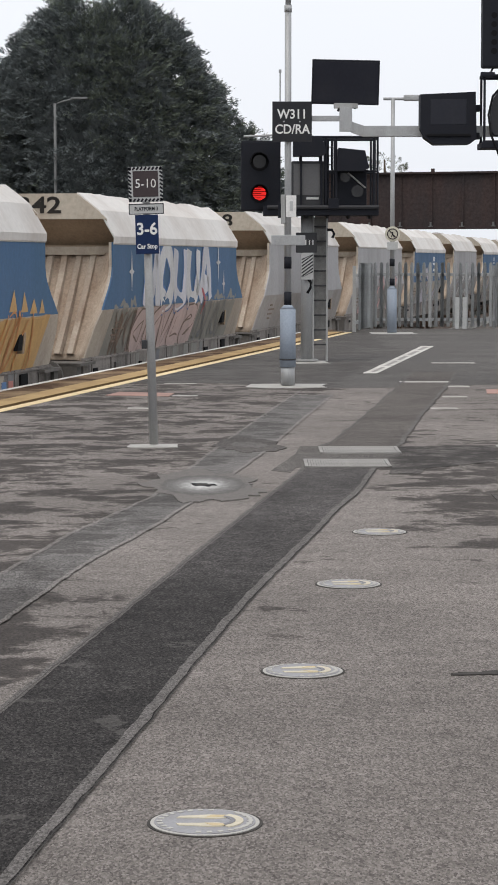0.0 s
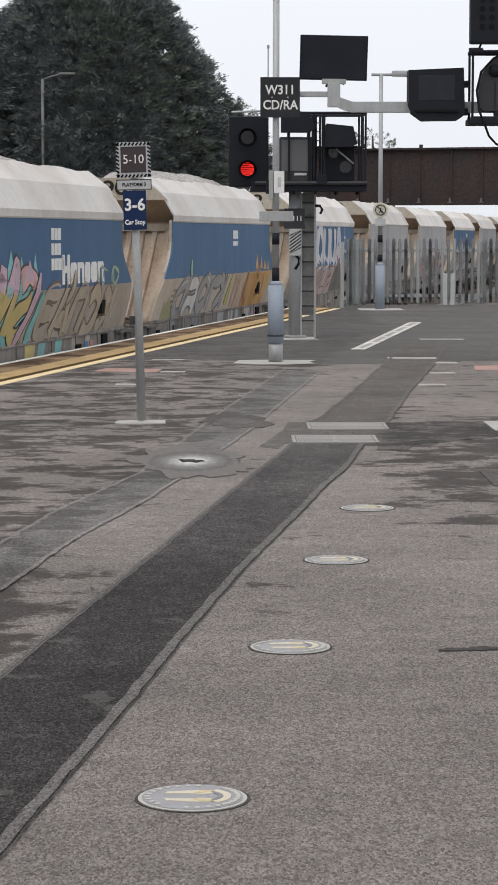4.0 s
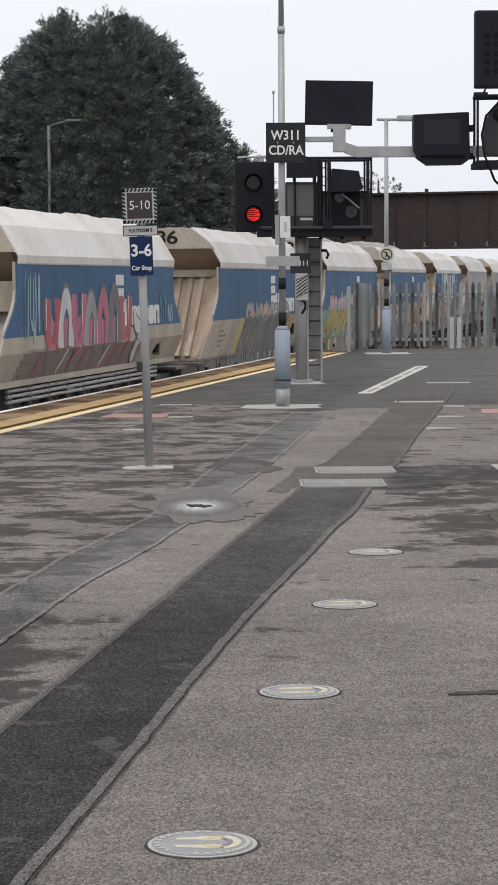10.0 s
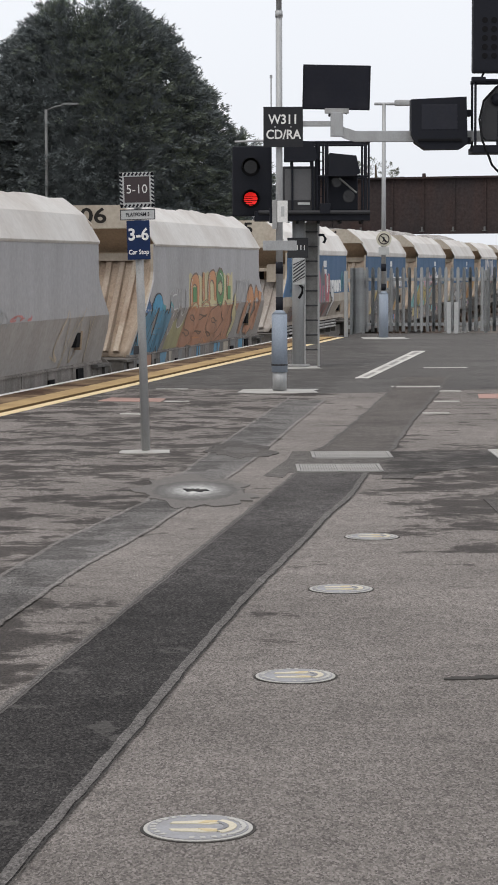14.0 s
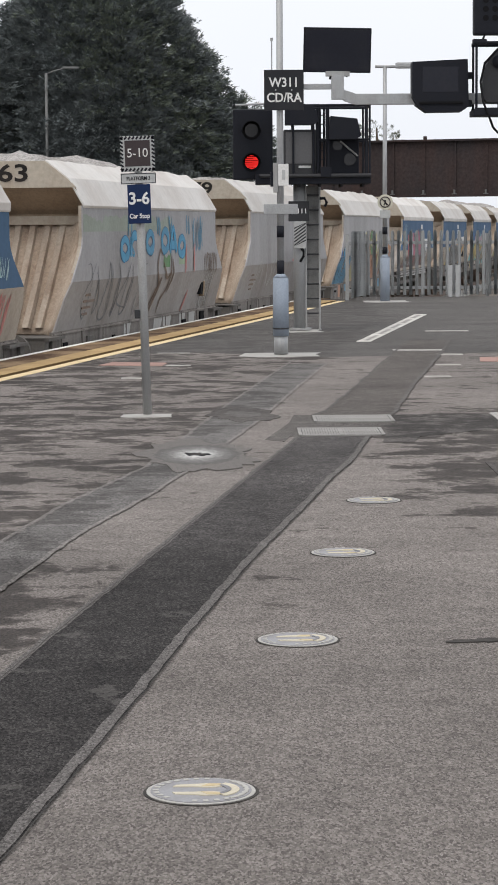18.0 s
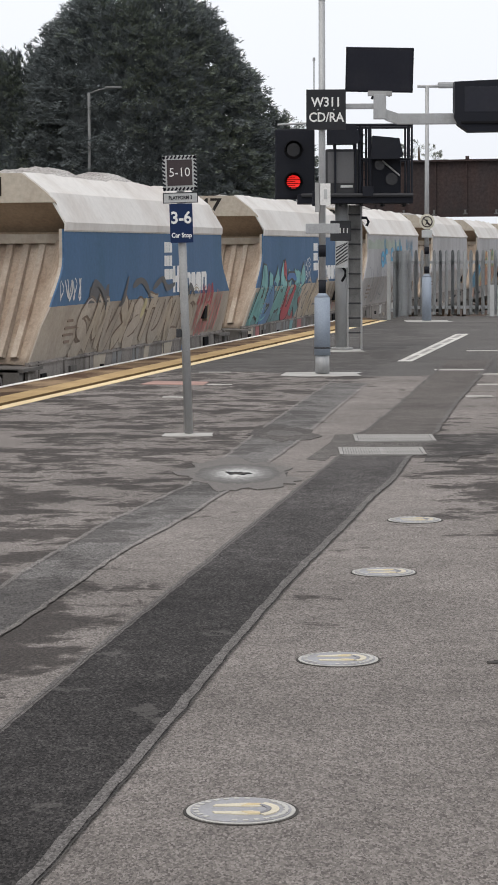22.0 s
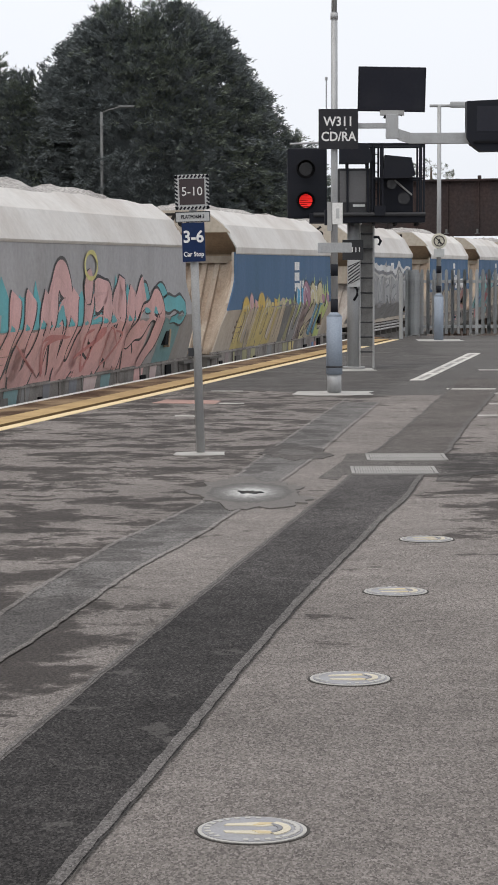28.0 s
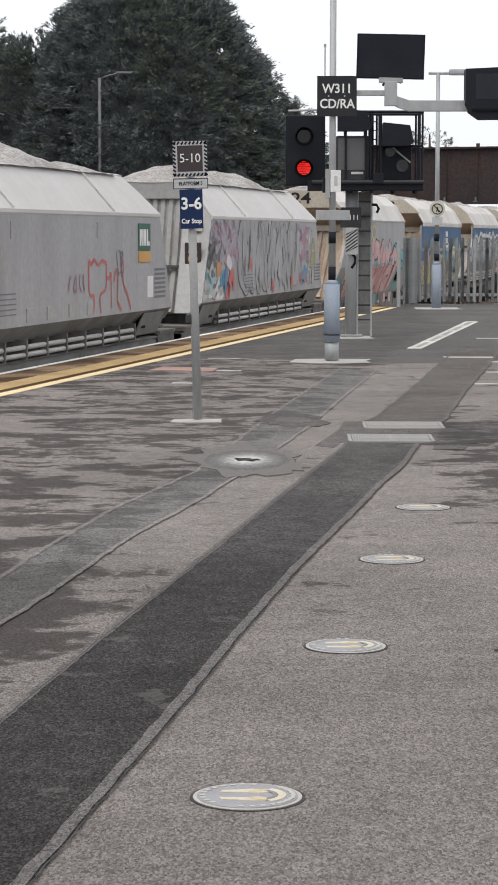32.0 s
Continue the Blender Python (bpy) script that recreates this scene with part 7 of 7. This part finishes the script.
letters(t, "SESK", 2.6, 6.7, 0.12, 0.84, ("rust_dust",), None, "earth", "orange_soft", 0.55, 0.15, 0.03, 95)
tail(t, [(6.9, 1.0), (6.95, 0.7), (7.25, 0.5), (7.0, 0.2)], 0.25, "lemon_pale", edge="slate")
letters(t, "UK", 8.1, 9.75, 0.13, 1.1, ("orange_soft",), ("rust_dust",), "earth", None, 0.72, 0.12, 0.05, 99)
scrawl(t, 6.9, 8.4, 0.85, 1.25, 6, 93, "chalk_dust", 0.04, lift=0.012)
skirt_paint(t, -0.6, 9.0, 12, ("rust_dust", "sky_dust", "dusty"), 305)
t = add(6, "grey", GREY + ", mostly plain", "79", 0.2)
scrawl(t, 0.8, 3.2, 0.4, 0.85, 5, 101, "chalk_dust", 0.03)
scrawl(t, 2.6, 5.0, 0.78, 1.0, 7, 102, "silver", 0.03)
scrawl(t, 5.0, 6.0, 0.84, 0.9, 3, 103, "brick_pink", 0.03)
scrawl(t, 7.4, 9.4, 0.2, 0.9, 4, 104, "tan_dust", 0.04)
t = add(7, "grey", GREY + ", bright blue tags", "63", 0.3)
field(t, 0.0, 5.8, 1.5, 1.72, "wash_green", 110, 0.08, slant=0)
for k, (x, n) in enumerate(((2.2, "On"), (3.9, "O"), (5.0, "OA"), (6.3, "O"))):
    letters(t, n, x, x + 0.62 * len(n), 1.1, 1.5, ("sky",), None, "sky_deep", None, 0.5, 0.05, 0.02, 114 + k, rough=0.15)
scrawl(t, 2.7, 3.6, 1.12, 1.3, 4, 115, "sky", 0.07)
for x in (2.7, 4.7, 5.6, 7.0):
    scrawl(t, x, x + 0.25, 1.45, 1.74, 2, int(x * 10), "sky_dust", 0.06)
scrawl(t, 7.4, 8.4, 1.2, 1.7, 6, 117, "sky_dust", 0.035)
for pts in ([(4.5, 0.0), (4.8, 0.35), (5.0, 0.6), (4.75, 0.9), (4.95, 1.2), (5.15, 1.1)], [(4.6, 0.3), (5.1, 0.75), (4.95, 0.45), (4.7, 0.15)], [(5.2, 1.0), (5.5, 0.75), (5.75, 0.85), (5.8, 1.1)], [(5.8, 0.95), (5.7, 0.6), (5.4, 0.4), (5.35, 0.15)], [(5.9, 1.05), (5.95, 0.75), (5.75, 0.5)]):
    tail(t, pts, 0.075, "earth", 0.008)
field(t, 5.2, 5.7, 0.92, 1.12, "leaf", 118, 0.05)
field(t, 6.4, 6.9, 0.95, 1.15, "leaf_pale", 120, 0.05)
for x in (6.9, 7.6):
    tail(t, [(x, 0.8), (x + 0.02, 1.0), (x + 0.06, 1.28)], 0.11, "brick_pink", 0.008)
tail(t, [(7.3, 0.15), (7.45, 0.35), (7.5, 0.5)], 0.12, "brick_pink", 0.008)
scrawl(t, 8.5, 9.6, 0.8, 1.1, 8, 112, "earth", 0.04)
scrawl(t, 8.6, 9.5, 0.2, 0.8, 8, 113, "chalk_dust", 0.035)
scrawl(t, 0.2, 4.0, 0.3, 1.0, 7, 119, "slate", 0.03)
skirt_paint(t, 3.0, 9.0, 6, ("chalk_dust", "slate", "rose_dust"), 307)
t = add(8, "blue", BLUE + ", teal and red painting", "347", 0.2, {})
field(t, -0.6, 4.2, 0.12, 0.75, "teal_dust", 120, 0.04)
field(t, 2.9, 4.3, 0.12, 0.6, "crimson_dust", 126, 0.2, lift=0.004)
letters(t, "ARAnK", -0.4, 4.4, 0.12, 1.15, ("teal_soft", "teal_soft", "aqua", "teal_soft"), ("teal_soft", "royal_soft", "teal_soft", "crimson", "teal_dust"), "ink", "aqua", 0.5, 0.25, 0.05, 121)
tail(t, [(2.1, 1.0), (2.2, 1.2), (2.3, 0.9)], 0.2, "crimson", edge="ink")
tail(t, [(2.4, 0.95), (2.9, 1.0), (3.4, 0.93)], 0.14, "royal", edge="ink", lift=0.013)
letters(t, "DNLC", 4.4, 7.5, 0.12, 0.83, ("dusty", "tan_dust"), None, "slate", None, 0.55, 0.28, 0.04, 122)
scrawl(t, 7.4, 8.6, 0.3, 0.8, 7, 127, "earth", 0.04)
scrawl(t, 8.6, 9.7, 0.25, 0.75, 6, 123, "brick_pink", 0.045)
letters(t, "RR", 4.4, 5.15, 0.9, 1.3, ("wagon_blue",), None, "chalk", None, 0.3, 0.15, 0.03, 125)
scrawl(t, 8.8, 9.5, 0.95, 1.2, 5, 128, "aqua_pale", 0.035)
skirt_paint(t, -0.5, 6.6, 10, ("teal_dust", "crimson_dust", "slate", "dusty"), 308)
t = add(9, "blue", BLUE + ", brown scrawl", "361", 0.3, {})
letters(t, "SMVKSTUNLS", 0.8, 7.8, 0.13, 0.84, ("lower", "dusty"), None, "earth", None, 0.5, 0.3, 0.035, 131)
for pts in ([(1.2, 0.9), (1.5, 1.08), (1.9, 0.95), (2.1, 0.7)], [(2.8, 0.75), (3.0, 0.85), (3.3, 1.15)], [(3.5, 1.0), (4.0, 1.08), (4.4, 0.95), (4.6, 0.75)], [(4.7, 0.95), (5.3, 1.08), (5.6, 0.95), (6.1, 1.0)], [(6.4, 0.8), (6.6, 1.0), (6.9, 0.85)], [(7.0, 0.8), (7.2, 0.95), (7.5, 0.8)]):
    tail(t, pts, 0.12, "soot", 0.008)
field(t, 1.2, 2.2, 0.82, 1.02, "soot", 136, 0.06)
tail(t, [(4.2, 0.55), (4.3, 0.7), (4.25, 0.82)], 0.2, "lemon_pale", 0.012)
scrawl(t, -0.2, 0.8, 0.9, 1.14, 5, 132, "chalk", 0.04)
scrawl(t, 7.9, 9.7, 0.2, 0.8, 12, 133, "brick_pink", 0.05)
scrawl(t, 7.9, 8.9, 0.65, 0.95, 7, 137, "crimson", 0.05)
skirt_paint(t, 1.2, 8.6, 8, ("earth", "dusty", "slate"), 309)
stickers(t, 7.4)
t = add(10, "blue_slot_open", BLUE + ", covered by silver waves", "06", 0.3, dict(text=False, x=5.3))
field(t, -0.5, 9.0, 0.3, 1.45, "silver", 140, 0.14, slant=0.05)
field(t, -0.8, 9.8, 0.29, 0.66, "steel_dust", 142, 0.02, lift=0.004)
waves(t, 0.2, 8.9, 141)
t = add(11, "blue", BLUE + ", yellow and purple painting", "78", 0.3, {})
flames(t, 3.6, 6.4, 0.78, 1.08, 7, 152, "lime", 0.004)
flames(t, 6.0, 9.3, 0.9, 1.42, 13, 158, "lime", 0.004)
field(t, 5.9, 9.3, 0.5, 1.02, "lime", 159, 0.06, lift=0.003)
flames(t, 6.2, 8.4, 0.95, 1.32, 5, 154, "chalk", 0.0035)
field(t, 0.5, 3.9, 0.12, 0.9, "gold_dust", 150, 0.06)
letters(t, "nNnOI", 0.5, 3.8, 0.12, 0.98, ("gold", "rose", "gold", "lemon_pale", "gold"), ("gold_dust", "tan_dust", "gold_dust"), "slate", "chalk", 0.56, 0.18, 0.035, 153)
field(t, 3.8, 8.9, 0.12, 0.9, "tan_dust", 155, 0.05)
letters(t, "IAn", 3.9, 5.9, 0.12, 0.98, ("lemon_pale", "slate", "lime"), ("tan_dust", "slate_dust", "olive"), "slate", None, 0.5, 0.2, 0.04, 157)
letters(t, "URSnY", 5.6, 9.2, 0.05, 1.16, ("sky", "mauve", "lemon_pale", "lemon_pale", "mauve"), ("steel_dust", "mauve_dust", "dusty", "sky_dust", "lime"), "ink", "chalk", 0.62, 0.2, 0.045, 151, lift=0.009)
tail(t, [(7.1, 0.42), (6.85, 0.25), (6.95, 0.14), (7.25, 0.2), (7.15, 0.42)], 0.12, "lemon_pale", 0.015, edge="ink")
skirt_paint(t, -0.2, 8.8, 12, ("olive", "mauve_dust", "gold_dust", "slate"), 311)
stickers(t, 8.4)
t = add(12, "grey", GREY + ", big pink painting", "7924", 0.34)
field(t, -1.1, 1.0, 0.12, 0.62, "teal_dust", 163, 0.1, slant=0.9)
flames(t, 0.2, 6.4, 1.0, 1.5, 10, 162, "teal_bright", 0.0045)
field(t, 0.4, 6.6, 0.8, 1.14, "teal_bright", 167, 0.06, lift=0.003)
tail(t, [(6.3, 1.15), (6.7, 0.98), (7.0, 1.2), (7.4, 0.98), (7.9, 1.22), (8.5, 1.0)], 0.24, "teal_bright", 0.0045, edge="ink")
tail(t, [(7.0, 0.95), (8.2, 1.0), (9.3, 0.98), (9.4, 0.82), (8.6, 0.76)], 0.24, "teal_bright", 0.0065, edge="ink")
field(t, 8.2, 9.3, 0.12, 0.78, "teal_dust", 168, 0.05)
field(t, 0.2, 7.4, 0.12, 0.8, "pink_dust", 160, 0.02)
letters(t, "InRnEAK", 0.3, 6.9, 0.1, 1.38, ("rose_bright",), ("pink_dust",), "ink", "rose", 0.72, 0.42, 0.05, 166)
scrawl(t, 0.8, 6.6, 0.25, 0.7, 4, 169, "brick_pink", 0.06, lift=0.0135)
tail(t, [(6.2, 0.5), (6.9, 0.75), (7.6, 1.0), (8.0, 0.85), (7.7, 0.45), (7.2, 0.12)], 0.46, "pink_dust", 0.0145, edge="ink")
tail(t, [(3.9, 1.1), (4.05, 1.3), (4.15, 1.5)], 0.36, "rose_bright", 0.0145, edge="ink")
bm = bmesh.new()
stroke(bm, [(4.15 + 0.3 * math.cos(a * 0.6), 1.56 + 0.17 * math.sin(a * 0.6)) for a in range(12)], 0.07, 0.0195, 0, False)
wpart("halo_painting", bm, "lemon", t, "yellow painted ring")
skirt_paint(t, 0.0, 8.8, 10, ("rose_dust", "teal_dust", "pink_dust", "slate"), 312)
t = add(13, "box", "grey box hopper wagon with grey and red painting", "", 0.34)
cloudy(t, 0.2, 2.1, 1.25, 1.62, 44, 170, ("magenta_dust", "lilac_dust", "lilac_dust", "wagon_grey"), 0.16, True, 0.003, ())
cloudy(t, -0.2, 0.4, 1.15, 1.32, 7, 177, ("soot", "mauve", "slate"), 0.17, True, 0.0095)
cloudy(t, -0.4, 0.9, 0.62, 0.95, 16, 172, ("chalk_dust", "aqua_pale", "chalk"), 0.16, True, 0.003)
for pts, c in (([(0.95, 0.55), (1.0, 0.8), (1.2, 1.0)], "royal_soft"), ([(1.2, 0.52), (1.35, 0.75), (1.55, 0.9), (1.7, 0.6)], "brick_red"), ([(0.3, 0.95), (0.7, 0.98)], "orange_soft"), ([(1.1, 1.0), (1.25, 1.08), (1.5, 1.0)], "chalk"), ([(0.6, 0.7), (0.8, 0.85), (0.9, 0.62)], "sky_dust"), ([(1.0, 0.55), (1.3, 0.6), (1.2, 0.75)], "brick_red")):
    bm = bmesh.new()
    stroke(bm, pts, 0.24, 0.012, 0, True, True)
    wpart("spray_patch", bm, c, t)
letters(t, "CMnRAR", 2.1, 8.0, 0.5, 1.78, ("spray_grey",), None, "soot", None, 0.78, 0.06, 0.03, 171, True)
letters(t, "nNANKn", 2.4, 7.7, 0.6, 1.7, ("spray_grey", "wagon_grey"), None, "slate", "chalk_dust", 0.5, 0.12, 0.02, 179, True, lift=0.01)
for x, z in ((3.1, 0.98), (5.1, 0.58), (7.0, 0.62), (7.9, 0.66)):
    bm = bmesh.new()
    stroke(bm, [(x - 0.14, z - 0.06), (x, z + 0.1), (x + 0.1, z - 0.1)], 0.12, 0.0145, 0, True, True)
    wpart("spray_patch", bm, "brick_red", t)
for k in range(6):
    wpart("data_bar", boxed(2.6, 3.3, -0.013, -0.01, 0.56 + k * 0.055, 0.575 + k * 0.055), "slate", t)
    wpart("data_bar", boxed(9.55, 10.15, -0.006, -0.002, 0.62 + k * 0.06, 0.65 + k * 0.06), "slate", t)
cloudy(t, 7.8, 8.9, 1.15, 1.62, 30, 173, ("magenta_dust", "lilac_dust", "magenta_dust", "wagon_grey"), 0.15, True, 0.0055, ())
cloudy(t, 8.1, 8.6, 0.65, 0.95, 8, 174, ("brick_red", "chalk_dust", "lilac_dust", "sky_dust"), 0.12, True, 0.0065, ())
letters(t, "UY", 8.8, 9.6, 0.85, 1.45, ("olive",), None, "chalk_dust", None, 0.5, 0.05, 0.03, 175, True)
letters(t, "MI", 8.6, 9.4, 1.35, 1.7, ("chalk",), None, "slate", None, 0.2, 0.05, 0.02, 176, True)
letters(t, "nI", 8.7, 9.5, 0.5, 0.95, ("chalk_dust",), None, "soot", None, 0.3, 0.1, 0.03, 178, True)
plate = wpart("warning_plate", boxed(-0.345, -0.3, 0.1, 0.36, 1.04, 1.4), "brown_sign", t, "dark plate with amber symbols")
wpart("warning_symbol", prism(bmesh.new(), [(0.15, 1.24), (0.31, 1.24), (0.23, 1.37)], -0.352, -0.344, axis="x"), "amber", plate, "amber triangle")
ringy = bmesh.new()
rod(ringy, (-0.352, 0.23, 1.145), (-0.344, 0.23, 1.145), 0.078, seg=20)
wpart("warning_symbol", ringy, "amber", plate, "amber disc")
wpart("symbol_bar", boxed(-0.356, -0.352, 0.2, 0.26, 1.115, 1.175), "brown_sign", plate)
wpart("end_notice", boxed(-0.12, -0.05, 0.14, 0.26, 1.58, 1.74), "notice_cream", t)
t = add(14, "box", "grey box hopper wagon with red outlined tags", "", 0.34)
for pts in ([(5.85, 1.2), (5.95, 1.14), (6.1, 1.2), (6.3, 1.13), (6.5, 1.18), (6.72, 1.14)], [(5.85, 1.2), (5.84, 0.9), (5.9, 0.75), (6.1, 0.72), (6.05, 0.5)], [(6.72, 1.14), (6.7, 0.85), (6.6, 0.78), (6.4, 0.72), (6.42, 0.5)], [(6.7, 0.95), (6.85, 0.95), (6.95, 1.0), (6.98, 0.55)], [(7.1, 0.9), (7.2, 1.05), (7.3, 0.98), (7.28, 0.6)], [(7.45, 1.1), (7.5, 1.2), (7.62, 1.1), (7.58, 0.9), (7.85, 0.68), (8.0, 0.5)], [(7.3, 0.62), (7.5, 0.5)]):
    bm = bmesh.new()
    stroke(bm, pts, 0.06, 0.006, 0, False, True)
    wpart("spray_line", bm, "brick_red", t)
scrawl(t, 7.2, 7.6, 1.0, 1.3, 3, 183, "slate", 0.03, True)
scrawl(t, 4.9, 5.7, 0.8, 1.02, 4, 182, "mauve", 0.035, True)
nb = wpart("logo_board", boxed(8.42, 9.1, -0.012, 0.0, 1.3, 1.68), "forest", t, "dark green board with white blocks")
for k in range(3):
    o = [(0.02, 1.37), (0.08, 1.37), (0.1, 1.5), (0.13, 1.37), (0.17, 1.37), (0.18, 1.6), (0.02, 1.6)] if k == 0 else [(0.02, 1.37), (0.08, 1.37), (0.09, 1.46), (0.13, 1.37), (0.18, 1.37), (0.17, 1.6), (0.02, 1.6)] if k == 1 else [(0.02, 1.37), (0.18, 1.37), (0.18, 1.43), (0.09, 1.43), (0.08, 1.6), (0.02, 1.6)]
    wpart("logo_block", prism(bmesh.new(), [(8.46 + k * 0.2 + a, b) for a, b in o], -0.016, -0.011, axis="y"), "white", nb)
wpart("logo_strip", boxed(8.42, 9.1, -0.012, 0.0, 1.14, 1.29), "amber", t, "amber board")
wpart("data_panel", boxed(8.95, 9.28, -0.006, 0.0, 0.64, 0.94), "white", t, "white data panel")
for k in range(7):
    wpart("data_bar", boxed(9.38, 10.02, -0.006, -0.002, 0.62 + k * 0.065, 0.655 + k * 0.065), "slate", t)
    if k < 5:
        wpart("data_bar", boxed(1.6, 2.7, -0.006, -0.002, 0.6 + k * 0.06, 0.615 + k * 0.06), "slate", t)
for x in (3.1, 3.95, 4.9, 5.75):
    wpart("side_tag", boxed(x, x + 0.28, -0.012, 0.0, 0.5, 0.66, 0.004), "wagon_pale", t, "small pale plate")
for x in (2.5, 6.25):
    wpart("side_tag", boxed(x, x + 0.12, -0.01, 0.0, 1.48, 1.68, 0.004), "wagon_pale", t, "small pale plate")
ahead = (("grey", GREY, 0.1), ("grey", GREY, 0.06), ("blue", BLUE, 0.1), ("grey", GREY, 0.2), ("blue", BLUE, 0.1), ("blue", BLUE, 0.06), ("grey", GREY, 0.15), ("blue", BLUE, 0.1), ("grey", GREY, 0.1))
pal = (("lilac", "silver"), ("rose", "moss"), ("silver", "lilac"), ("silver", "chalk"), ("moss", "lilac"), ("moss", "gold"))
texts = ("nOSKE", "MAUNS", "RSOLK", "UnOAE")
for k, (kind, lab, load) in enumerate(ahead):
    t = add(-1 - k, kind, lab + ", sprayed with faded shapes", "8" if k == 0 else "", load, dict(text=False) if kind == "blue" else None)
    if k:
        letters(t, texts[k % 4], 1.0, 8.4, 0.13, 0.9 + 0.12 * (k % 3), pal[k % 6], None, "slate", None, 0.5, 0.2, 0.04, 200 + k)
    else:
        field(t, 6.6, 7.6, 0.7, 1.5, "lemon_pale", 199, 0.1)
        scrawl(t, 1.0, 6.0, 0.3, 1.2, 6, 198, "silver", 0.04)


# ---- what moves ----
# seconds, and how far the first wagon's near end has come along the platform edge
RUN = ((0, 6.3), (2, 15.3), (4, 24.5), (6, 34.1), (8, 44.1), (10, 54.4), (12, 64.9), (14, 75.6), (16, 86.4), (18, 97.4), (20, 108.9), (22, 120.7), (24, 132.6), (26, 144.6), (28, 156.8), (30, 169.1), (32, 181.8))


def motions():
    for index, w in TRAIN:
        rows = []
        for sec, run in RUN:
            p = TRACK + ALONG * (run - index * PITCH - (0.25 if index > 12 else 0))
            rows.append((sec, pose(p.x, p.y, RAIL, 0, 0, TURN)))
        walk(w, rows)


motions()
